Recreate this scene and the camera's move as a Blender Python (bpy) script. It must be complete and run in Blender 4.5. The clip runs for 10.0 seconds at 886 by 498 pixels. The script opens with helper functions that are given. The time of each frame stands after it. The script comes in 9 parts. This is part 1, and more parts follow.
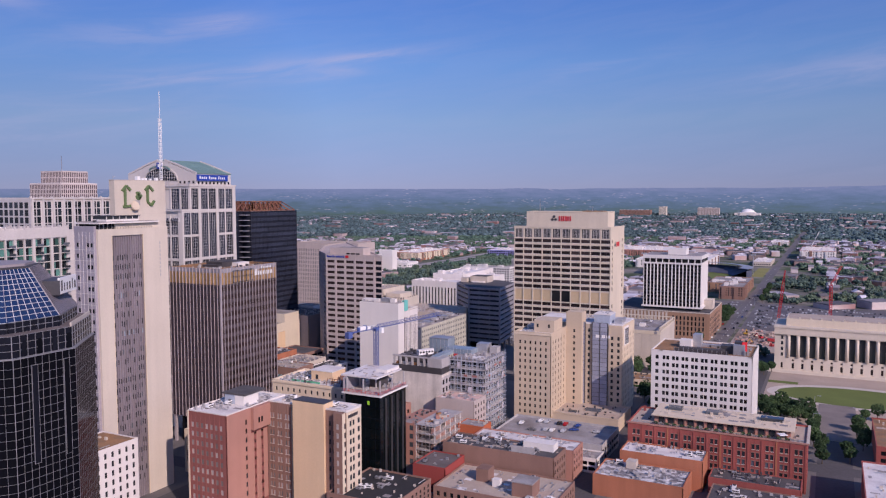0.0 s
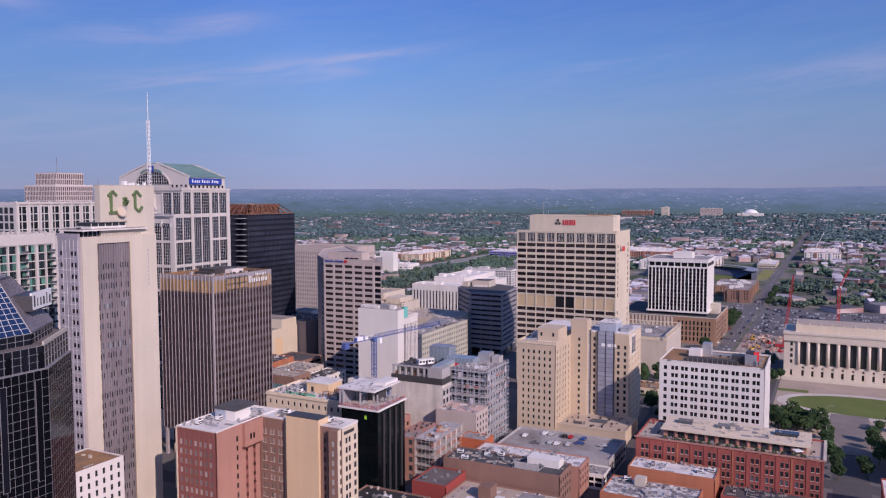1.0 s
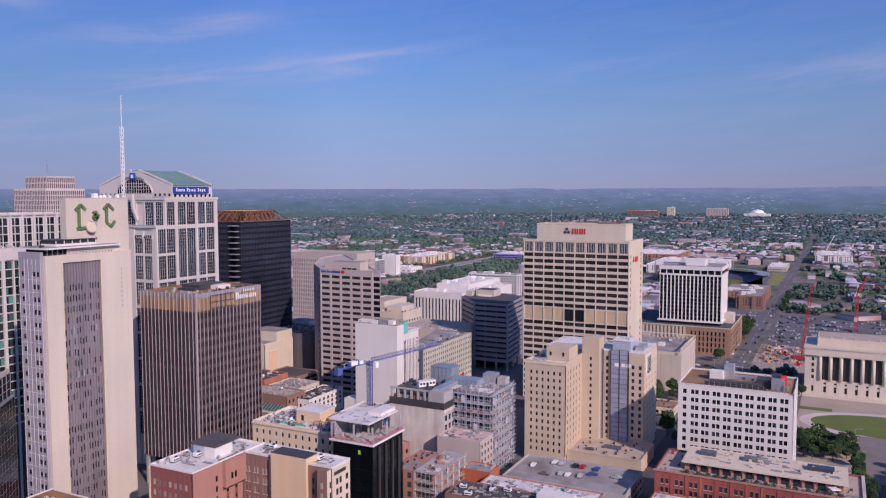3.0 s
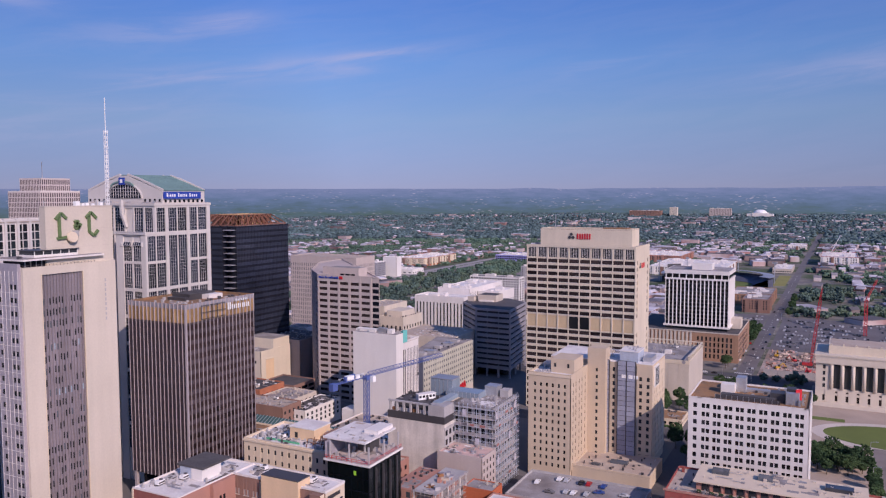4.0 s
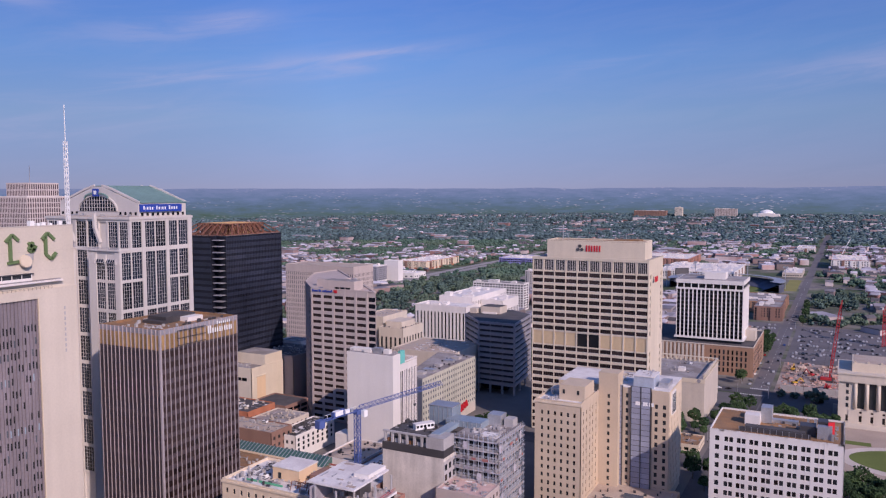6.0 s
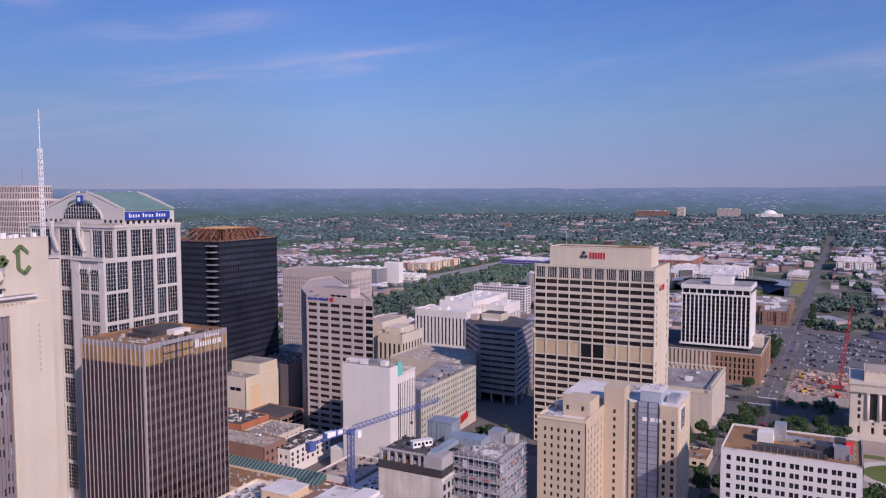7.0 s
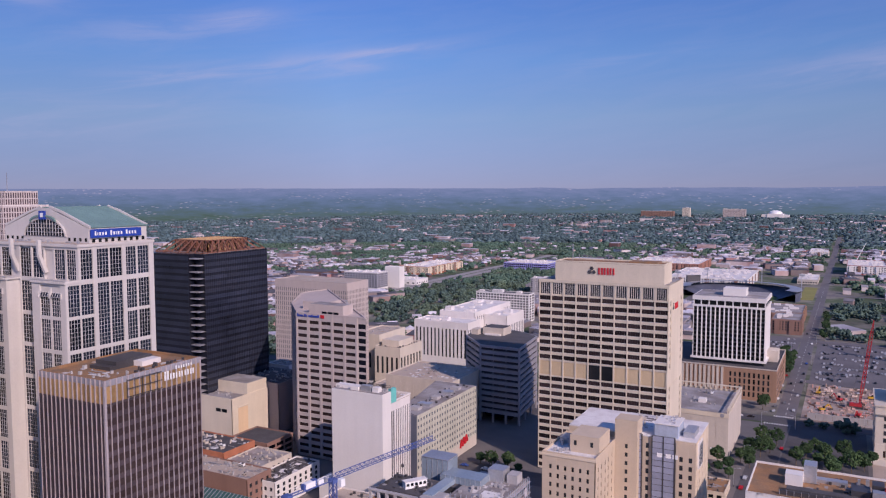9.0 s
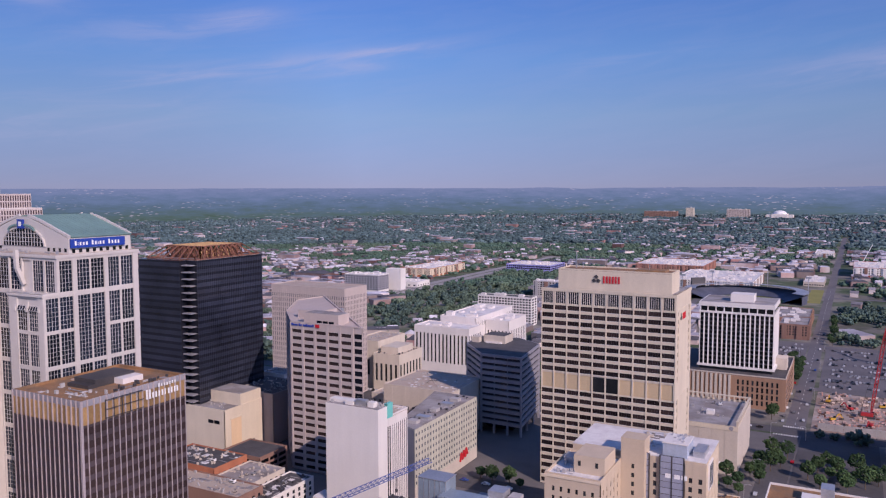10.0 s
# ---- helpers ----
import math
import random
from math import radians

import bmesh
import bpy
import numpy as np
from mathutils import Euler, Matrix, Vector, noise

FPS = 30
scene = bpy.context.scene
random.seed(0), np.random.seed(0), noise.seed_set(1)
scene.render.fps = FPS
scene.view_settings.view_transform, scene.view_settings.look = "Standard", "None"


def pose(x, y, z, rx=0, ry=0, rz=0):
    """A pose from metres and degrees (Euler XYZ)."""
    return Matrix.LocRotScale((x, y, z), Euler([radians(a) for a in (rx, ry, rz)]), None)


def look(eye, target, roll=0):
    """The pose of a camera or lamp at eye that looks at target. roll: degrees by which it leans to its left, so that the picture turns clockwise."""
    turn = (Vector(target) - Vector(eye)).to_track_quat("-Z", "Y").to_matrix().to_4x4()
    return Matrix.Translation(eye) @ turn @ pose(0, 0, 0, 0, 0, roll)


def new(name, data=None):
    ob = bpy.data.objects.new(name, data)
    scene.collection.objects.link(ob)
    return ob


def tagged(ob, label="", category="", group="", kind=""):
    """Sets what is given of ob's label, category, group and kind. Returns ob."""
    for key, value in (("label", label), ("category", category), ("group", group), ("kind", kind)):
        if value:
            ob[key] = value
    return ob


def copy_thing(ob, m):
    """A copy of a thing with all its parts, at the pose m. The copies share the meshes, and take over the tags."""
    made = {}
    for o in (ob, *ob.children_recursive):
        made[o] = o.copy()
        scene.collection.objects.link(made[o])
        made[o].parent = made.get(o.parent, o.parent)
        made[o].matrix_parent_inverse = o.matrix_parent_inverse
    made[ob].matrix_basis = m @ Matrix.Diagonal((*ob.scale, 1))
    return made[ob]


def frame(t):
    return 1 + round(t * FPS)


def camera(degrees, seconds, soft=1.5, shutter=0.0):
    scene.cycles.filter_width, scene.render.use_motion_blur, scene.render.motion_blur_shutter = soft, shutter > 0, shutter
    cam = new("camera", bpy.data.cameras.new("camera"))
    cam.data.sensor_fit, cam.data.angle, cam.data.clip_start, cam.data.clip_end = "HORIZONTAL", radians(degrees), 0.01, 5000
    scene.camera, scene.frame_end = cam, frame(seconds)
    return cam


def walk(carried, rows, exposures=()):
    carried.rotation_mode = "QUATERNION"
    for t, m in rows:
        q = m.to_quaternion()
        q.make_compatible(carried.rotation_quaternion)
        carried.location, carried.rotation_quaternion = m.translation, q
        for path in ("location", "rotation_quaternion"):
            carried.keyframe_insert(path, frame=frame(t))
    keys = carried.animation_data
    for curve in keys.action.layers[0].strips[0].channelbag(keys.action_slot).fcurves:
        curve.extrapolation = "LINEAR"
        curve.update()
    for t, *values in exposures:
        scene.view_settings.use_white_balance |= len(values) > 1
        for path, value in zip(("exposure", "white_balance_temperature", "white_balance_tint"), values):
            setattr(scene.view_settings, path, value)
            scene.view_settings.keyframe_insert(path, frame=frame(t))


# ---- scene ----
cam = camera(59.44, 10.0, soft=1.2)
PATH = [
    (0, (-17.01, 58.55, 113.46), (-61.74, 147.73, 106.67), -0.14),
    (1, (-22.55, 70.49, 115.60), (-67.45, 159.58, 108.80), -0.14),
    (2, (-28.12, 82.54, 117.96), (-73.24, 171.52, 111.12), -0.14),
    (3, (-33.69, 94.71, 120.52), (-79.05, 183.56, 113.60), -0.14),
    (4, (-39.24, 107.00, 123.23), (-84.82, 195.74, 116.23), -0.14),
    (5, (-44.74, 119.43, 126.06), (-90.53, 208.05, 118.99), -0.14),
    (6, (-50.16, 131.99, 128.98), (-96.13, 220.51, 121.83), -0.14),
    (7, (-55.46, 144.70, 131.95), (-101.60, 233.12, 124.74), -0.14),
    (8, (-60.62, 157.56, 134.95), (-106.95, 245.87, 127.67), -0.14),
    (9, (-65.60, 170.57, 137.93), (-112.17, 258.76, 130.58), -0.14),
    (10, (-70.39, 183.74, 140.86), (-117.28, 271.75, 133.43), -0.14),
]
walk(cam, [(t, look(eye, target, roll)) for t, eye, target, roll in PATH], [(0, -0.1, 6400, 31), (10, -0.1, 6400, 31)])

# ---- world, sun, exposure ----
SUN_FROM = Vector((1.0, -0.6, 0.7)).normalized()
sun_data = bpy.data.lights.new("sun", "SUN")
sun_data.energy, sun_data.angle, sun_data.color = 3.9, radians(0.6), (1.0, 0.88, 0.74)
sun = new("sun", sun_data)
sun.matrix_world = look(SUN_FROM * 600, (0, 0, 0))

sky_world = bpy.data.worlds.new("sky")
sky_world.use_nodes = True
scene.world = sky_world
wn, wl = sky_world.node_tree.nodes, sky_world.node_tree.links
wn.clear()
w_out, w_bg, w_sky = wn.new("ShaderNodeOutputWorld"), wn.new("ShaderNodeBackground"), wn.new("ShaderNodeTexSky")
w_sky.sky_type, w_sky.sun_disc = "NISHITA", False
w_sky.sun_elevation = math.asin(SUN_FROM.z)
w_sky.sun_rotation = math.atan2(SUN_FROM.x, SUN_FROM.y)
w_sky.altitude, w_sky.air_density, w_sky.dust_density, w_sky.ozone_density = 150, 1.0, 0.2, 3.0
w_co = wn.new("ShaderNodeTexCoord")
# thin cirrus in the north-west: long faint streaks, laid out by bearing and height over the horizon
w_sep = wn.new("ShaderNodeSeparateXYZ")
wl.new(w_co.outputs["Generated"], w_sep.inputs[0])


def w_math(op, p, q=None, r=None):
    node = wn.new("ShaderNodeMath"); node.operation = op
    for i, value in enumerate((p, q, r)):
        if value is None:
            continue
        if isinstance(value, (int, float)):
            node.inputs[i].default_value = value
        else:
            wl.new(value, node.inputs[i])
    return node.outputs[0]


w_x, w_y, w_z = w_sep.outputs["X"], w_sep.outputs["Y"], w_sep.outputs["Z"]
w_across = w_math("ADD", w_math("MULTIPLY", w_x, 0.8938), w_math("MULTIPLY", w_y, 0.4484))
w_ahead = w_math("ADD", w_math("MULTIPLY", w_x, -0.4484), w_math("MULTIPLY", w_y, 0.8938))
w_u = w_math("ARCTAN2", w_across, w_ahead)
w_v = w_math("SUBTRACT", w_math("ARCSINE", w_z), w_math("MULTIPLY", w_u, 0.122))
w_comb = wn.new("ShaderNodeCombineXYZ")
wl.new(w_math("MULTIPLY", w_u, 9.0), w_comb.inputs[0]); wl.new(w_math("MULTIPLY", w_v, 62.0), w_comb.inputs[1])
w_noise = wn.new("ShaderNodeTexNoise")
w_noise.inputs["Scale"].default_value, w_noise.inputs["Detail"].default_value, w_noise.inputs["Roughness"].default_value = 0.8, 6, 0.62
w_noise.inputs["Distortion"].default_value = 0.7
wl.new(w_comb.outputs[0], w_noise.inputs["Vector"])
w_ramp = wn.new("ShaderNodeMapRange")
w_ramp.interpolation_type = "SMOOTHSTEP"
w_ramp.inputs["From Min"].default_value, w_ramp.inputs["From Max"].default_value = 0.34, 0.68
wl.new(w_noise.outputs["Fac"], w_ramp.inputs["Value"])
# each streak: bearing, height, its length and thickness, and how dense it is
w_sum = w_math("MULTIPLY", w_ramp.outputs[0], 0.05)
for u0, v0, su, sv, dense in ((-0.35, 0.236, 0.10, 0.013, 0.26), (-0.27, 0.243, 0.03, 0.009, 0.3), (-0.27, 0.183, 0.16, 0.010, 0.36), (-0.10, 0.187, 0.06, 0.004, 0.4), (-0.14, 0.171, 0.05, 0.008, 0.3),
                              (-0.50, 0.290, 0.03, 0.017, 0.5), (-0.565, 0.298, 0.016, 0.03, 0.45), (0.49, 0.083, 0.13, 0.014, 0.3), (-0.46, 0.143, 0.13, 0.02, 0.22), (0.20, 0.132, 0.07, 0.010, 0.16)):
    du = w_math("POWER", w_math("ABSOLUTE", w_math("MULTIPLY", w_math("SUBTRACT", w_u, u0), 1 / su)), 2.0)
    dv = w_math("POWER", w_math("ABSOLUTE", w_math("MULTIPLY", w_math("SUBTRACT", w_v, v0), 1 / sv)), 2.0)
    lobe = w_math("EXPONENT", w_math("MULTIPLY", w_math("ADD", du, dv), -0.7))
    w_sum = w_math("ADD", w_sum, w_math("MULTIPLY", lobe, w_math("MULTIPLY", w_math("ADD", w_ramp.outputs[0], 0.35), 0.72 * dense)))
w_veil = wn.new("ShaderNodeMath"); w_veil.operation = "MINIMUM"
wl.new(w_sum, w_veil.inputs[0]); w_veil.inputs[1].default_value = 0.7
w_mix = wn.new("ShaderNodeMix"); w_mix.data_type = "RGBA"
w_mix.inputs["B"].default_value = (3.5, 3.75, 5.0, 1)
wl.new(w_veil.outputs[0], w_mix.inputs["Factor"])
# the upper sky's blue reaches low over the hazy horizon
w_vec = wn.new("ShaderNodeVectorMath"); w_vec.operation = "MULTIPLY_ADD"
w_vec.inputs[1].default_value, w_vec.inputs[2].default_value = (1, 1, 1.15), (0, 0, 0.12)
wl.new(w_co.outputs["Generated"], w_vec.inputs[0])
w_nrm = wn.new("ShaderNodeVectorMath"); w_nrm.operation = "NORMALIZE"
wl.new(w_vec.outputs[0], w_nrm.inputs[0]); wl.new(w_nrm.outputs[0], w_sky.inputs[0])
w_tint = wn.new("ShaderNodeMix"); w_tint.data_type, w_tint.blend_type = "RGBA", "MULTIPLY"
w_tint.inputs["Factor"].default_value = 1.0
w_tint.inputs["B"].default_value = (1.014, 1.1, 1.26, 1)
wl.new(w_sky.outputs[0], w_tint.inputs["A"])
# summer haze: deep blue overhead, dull lavender low down
w_haze = wn.new("ShaderNodeValToRGB")
he = w_haze.color_ramp.elements
he[0].position, he[0].color = 0.0, (0.66, 0.46, 0.42, 1)
he[1].position, he[1].color = 0.30, (0.55, 0.8, 0.96, 1)
for at, rgb in ((0.05, (0.745, 0.63, 0.56)), (0.094, (0.79, 0.77, 0.66)), (0.165, (0.67, 0.85, 0.86)), (0.234, (0.56, 0.8, 0.955))):
    step = he.new(at); step.color = (*rgb, 1)
wl.new(w_sep.outputs["Z"], w_haze.inputs[0])
w_deep = wn.new("ShaderNodeMix"); w_deep.data_type, w_deep.blend_type = "RGBA", "MULTIPLY"
w_deep.inputs["Factor"].default_value = 1.0
wl.new(w_tint.outputs["Result"], w_deep.inputs["A"]); wl.new(w_haze.outputs[0], w_deep.inputs["B"])
# the sky away from the sun is a little deeper
w_dot = wn.new("ShaderNodeVectorMath"); w_dot.operation = "DOT_PRODUCT"
w_dot.inputs[1].default_value = (-0.83, 0.56, 0)
wl.new(w_co.outputs["Generated"], w_dot.inputs[0])
w_side = wn.new("ShaderNodeMapRange")
w_side.inputs["From Min"].default_value, w_side.inputs["From Max"].default_value = 0.93, 1.0
w_side.inputs["To Min"].default_value, w_side.inputs["To Max"].default_value = 0.93, 0.74
wl.new(w_dot.outputs["Value"], w_side.inputs["Value"])
w_gain = wn.new("ShaderNodeVectorMath"); w_gain.operation = "SCALE"
wl.new(w_deep.outputs["Result"], w_gain.inputs[0]); wl.new(w_side.outputs[0], w_gain.inputs["Scale"])
wl.new(w_gain.outputs[0], w_mix.inputs["A"])
wl.new(w_mix.outputs["Result"], w_bg.inputs["Color"])
w_bg.inputs["Strength"].default_value = 0.135
wl.new(w_bg.outputs[0], w_out.inputs[0])
scene.view_settings.exposure = 0.0

# ---- materials ----
def M(name, rgb, rough=0.8, metal=0.0, var=0.12, big=0.06, fine=1.5, streak=0.0, rnd=0.0, bump=0.0, island=0.0, spec=0.5, tint=None, tint_scale=0.05):
    """A weathered surface: two sizes of noise, rain streaks (painted reflections on the teal glass), and a shade of its
    own for each piece.
    """
    m = bpy.data.materials.new(name)
    m.use_nodes = True
    n, l = m.node_tree.nodes, m.node_tree.links
    b = n["Principled BSDF"]
    b.inputs["Roughness"].default_value, b.inputs["Metallic"].default_value = rough, metal
    b.inputs["Specular IOR Level"].default_value = spec
    geo = n.new("ShaderNodeNewGeometry")
    total = None

    def add(value, amount):
        nonlocal total
        r = n.new("ShaderNodeMapRange")
        r.inputs["From Min"].default_value, r.inputs["From Max"].default_value = 0.25, 0.75
        r.inputs["To Min"].default_value, r.inputs["To Max"].default_value = 1 - amount, 1 + amount
        l.new(value, r.inputs["Value"])
        if total is None:
            total = r.outputs[0]
        else:
            t = n.new("ShaderNodeMath"); t.operation = "MULTIPLY"
            l.new(total, t.inputs[0]); l.new(r.outputs[0], t.inputs[1])
            total = t.outputs[0]

    def noise_at(scale, stretch=None, detail=4):
        x = n.new("ShaderNodeTexNoise")
        x.inputs["Scale"].default_value, x.inputs["Detail"].default_value = scale, detail
        if stretch:
            mp = n.new("ShaderNodeMapping")
            mp.inputs["Scale"].default_value = stretch
            l.new(geo.outputs["Position"], mp.inputs[0]); l.new(mp.outputs[0], x.inputs["Vector"])
        else:
            l.new(geo.outputs["Position"], x.inputs["Vector"])
        return x.outputs["Fac"]

    fine_out = noise_at(fine)
    add(noise_at(big), var)
    add(fine_out, var * 0.7)
    if streak:
        add(noise_at(0.3, (1, 1, 0.08), 5), streak * 0.8)
    if rnd:
        oi = n.new("ShaderNodeObjectInfo"); add(oi.outputs["Random"], rnd)
    if island:
        add(geo.outputs["Random Per Island"], island)
    base = n.new("ShaderNodeRGB"); base.outputs[0].default_value = (*rgb, 1)
    src = base.outputs[0]
    if tint:
        tm = n.new("ShaderNodeMix"); tm.data_type = "RGBA"
        tm.inputs["B"].default_value = (*tint, 1)
        rr = n.new("ShaderNodeMapRange")
        rr.inputs["From Min"].default_value, rr.inputs["From Max"].default_value = 0.42, 0.6
        l.new(noise_at(tint_scale), rr.inputs["Value"]); l.new(rr.outputs[0], tm.inputs["Factor"]); l.new(src, tm.inputs["A"])
        src = tm.outputs["Result"]
    mul = n.new("ShaderNodeVectorMath"); mul.operation = "SCALE"
    l.new(src, mul.inputs[0]); l.new(total, mul.inputs["Scale"])
    l.new(mul.outputs[0], b.inputs["Base Color"])
    if bump:
        bp = n.new("ShaderNodeBump"); bp.inputs["Strength"].default_value, bp.inputs["Distance"].default_value = bump, 0.05
        l.new(fine_out, bp.inputs["Height"]); l.new(bp.outputs[0], b.inputs["Normal"])
    return m


GLASS = M("dark_glass", (0.022, 0.024, 0.028), 0.12, var=0.2, big=0.1, rnd=0.55, spec=0.5)
GLASS_MID = M("grey_glass", (0.07, 0.08, 0.095), 0.12, var=0.15, rnd=0.6)
GLASS_BLACK = M("black_glass", (0.008, 0.009, 0.014), 0.1, var=0.3, big=0.05, rnd=0.5, spec=0.12)
GLASS_SKY = M("blue_grey_glass", (0.014, 0.02, 0.034), 0.12, var=0.25, rnd=0.45, spec=0.3)
# pale base colour blends white frames with the light the panes reflect
PALE_PANE = M("pale_window", (0.32, 0.28, 0.26), 0.3, var=0.15, rnd=0.5)
GLASS_BLUE = M("blue_glass", (0.02, 0.05, 0.14), 0.1, var=0.15, rnd=0.3)
GLASS_BRONZE = M("bronze_glass", (0.03, 0.02, 0.02), 0.18, var=0.25, rnd=0.5)
CREAM = M("cream_concrete", (0.66, 0.57, 0.45), 0.85, var=0.07, streak=0.06)
CREAM_PANEL = M("tan_panel", (0.6, 0.45, 0.28), 0.8, var=0.08, streak=0.05)
FRAME_STONE = M("white_granite", (0.6, 0.56, 0.53), 0.7, var=0.06, streak=0.06)
PALE_STONE = M("pale_limestone", (0.62, 0.545, 0.455), 0.8, var=0.06, streak=0.07)
GREY_STONE = M("grey_granite", (0.33, 0.29, 0.3), 0.6, var=0.1, streak=0.06)
LILAC_PANEL = M("lilac_metal_panel", (0.4, 0.36, 0.4), 0.45, metal=0.25, var=0.14, streak=0.12, rnd=0.1)
LILAC_DARK = M("grey_metal_fin", (0.3, 0.26, 0.28), 0.5, metal=0.3, var=0.15, streak=0.2)
WHITE_PAINT = M("white_paint", (0.77, 0.73, 0.695), 0.7, var=0.04, streak=0.035)
WHITE_CONC = M("white_concrete", (0.74, 0.69, 0.66), 0.8, var=0.05, streak=0.06)
BEIGE_CONC = M("beige_concrete", (0.56, 0.49, 0.42), 0.85, var=0.08, streak=0.08)
PINK_CONC = M("pinkish_concrete", (0.5, 0.42, 0.39), 0.85, var=0.06, streak=0.06)
GREY_CONC = M("grey_concrete", (0.42, 0.4, 0.4), 0.85, var=0.12, streak=0.12)
SLATE = M("slate_grey_panel", (0.3, 0.29, 0.32), 0.5, var=0.12, streak=0.08)
HOTEL_BRICK = M("plum_brick", (0.28, 0.095, 0.08), 0.9, var=0.14, fine=3, streak=0.1)
RED_RENDER = M("red_render", (0.33, 0.06, 0.05), 0.85, var=0.12)
BRICK_RED = M("red_brick", (0.33, 0.085, 0.07), 0.9, var=0.16, fine=3, streak=0.12)
BRICK_DARK = M("brown_brick", (0.27, 0.155, 0.12), 0.9, var=0.16, fine=3, streak=0.1)
BRICK_SALMON = M("salmon_brick", (0.43, 0.215, 0.165), 0.9, var=0.1, fine=3, streak=0.08)
BRICK_ORANGE = M("orange_brick", (0.41, 0.15, 0.08), 0.9, var=0.15, fine=3, streak=0.15)
PODIUM_BRICK = M("umber_brick", (0.34, 0.2, 0.13), 0.9, var=0.14, fine=3, streak=0.1)
BRICK_TAN = M("tan_brick", (0.58, 0.465, 0.345), 0.9, var=0.08, fine=3, streak=0.06)
STUCCO_TAN = M("tan_stucco", (0.72, 0.52, 0.33), 0.85, var=0.05, streak=0.06)
STUCCO_CREAM = M("cream_stucco", (0.7, 0.58, 0.44), 0.85, var=0.05, streak=0.05)
BRONZE_RIB = M("pale_bronze_rib", (0.52, 0.45, 0.46), 0.5, metal=0.3, var=0.1)
BRONZE_SPAN = M("bronze_spandrel", (0.075, 0.056, 0.064), 0.45, metal=0.2, var=0.15, rnd=0.15)
GOLD = M("gold_panel", (0.42, 0.265, 0.12), 0.35, metal=0.35, var=0.2, big=0.2, rnd=0.25)
ROOF_GREY = M("grey_roof_membrane", (0.34, 0.32, 0.32), 0.9, var=0.2, big=0.12, tint=(0.25, 0.22, 0.21), tint_scale=0.09)
ROOF_WHITE = M("white_roof_membrane", (0.8, 0.77, 0.75), 0.85, var=0.12, big=0.12, tint=(0.6, 0.56, 0.55), tint_scale=0.12)
ROOF_TAN = M("tan_roof_gravel", (0.5, 0.42, 0.35), 0.95, var=0.15, big=0.1, tint=(0.42, 0.33, 0.27), tint_scale=0.1)
ROOF_BROWN = M("brown_roof_gravel", (0.32, 0.17, 0.08), 0.95, var=0.2, big=0.12, tint=(0.24, 0.15, 0.09), tint_scale=0.15)
ROOF_DARK = M("dark_roof_bitumen", (0.085, 0.08, 0.085), 0.9, var=0.25, big=0.15)
ROOF_DUST = M("dusty_brown_roof_felt", (0.15, 0.125, 0.12), 0.9, var=0.25, big=0.15)
ROOF_BLACK = M("black_roof_felt", (0.028, 0.027, 0.03), 0.9, var=0.25, big=0.15)
ROOF_GREEN = M("green_copper_roof", (0.17, 0.285, 0.265), 0.6, var=0.12, streak=0.1)
METAL = M("galvanised_metal", (0.5, 0.5, 0.52), 0.45, metal=0.6, var=0.15)
METAL_DARK = M("dark_metal", (0.09, 0.085, 0.09), 0.5, metal=0.4, var=0.15)
RUST = M("rusty_steel", (0.38, 0.18, 0.08), 0.75, metal=0.3, var=0.25, big=0.3)
CRANE_BLUE = M("blue_crane_paint", (0.075, 0.115, 0.31), 0.5, var=0.1)
CRANE_RED = M("red_crane_paint", (0.5, 0.04, 0.045), 0.5, var=0.1)
SIGN_WHITE = M("white_sign", (0.85, 0.84, 0.83), 0.5, var=0.03)
SIGN_RED = M("red_sign", (0.6, 0.02, 0.03), 0.5, var=0.05)
SIGN_BLUE = M("blue_sign", (0.02, 0.06, 0.36), 0.5, var=0.05)
SIGN_GREEN = M("olive_green_sign", (0.13, 0.2, 0.08), 0.6, var=0.1)
TEAL = M("teal_panel", (0.15, 0.55, 0.5), 0.6, var=0.08)
SCREEN = M("grey_debris_netting", (0.3, 0.28, 0.32), 0.9, var=0.2, big=0.2, streak=0.1)
ASPHALT = M("asphalt", (0.085, 0.08, 0.085), 0.9, var=0.2, big=0.05, fine=0.8)
PAVING = M("pale_paving", (0.15, 0.138, 0.135), 0.9, var=0.12, big=0.08)
LINE = M("road_paint", (0.7, 0.69, 0.66), 0.8, var=0.1)
ROOF_PEEL = M("peeling_roof_coat", (0.16, 0.15, 0.16), 0.9, var=0.2, big=0.3, tint=(0.66, 0.64, 0.63), tint_scale=0.35)
LAWN = M("lawn_grass", (0.125, 0.165, 0.035), 0.95, var=0.15, big=0.05, fine=1.2)
SOIL = M("bare_soil", (0.3, 0.22, 0.18), 0.95, var=0.25, big=0.06, tint=(0.38, 0.32, 0.29), tint_scale=0.05)
LEAF = M("foliage", (0.034, 0.068, 0.03), 0.9, var=0.3, big=0.02, fine=0.4, island=0.35, spec=0.2, tint=(0.058, 0.1, 0.04), tint_scale=0.08)
# these two are bluer and paler than LEAF: air haze put into the colour
LEAF_FAR = M("hazed_far_foliage", (0.074, 0.118, 0.105), 0.95, var=0.25, big=0.006, fine=0.1, island=0.3, spec=0.1, tint=(0.11, 0.155, 0.105), tint_scale=0.02)
LEAF_MID = M("hazed_mid_canopy", (0.08, 0.142, 0.108), 0.95, var=0.2, big=0.006, fine=0.1, island=0.22, spec=0.1, tint=(0.11, 0.165, 0.115), tint_scale=0.01)
BARK = M("bark", (0.13, 0.1, 0.075), 0.95, var=0.2)
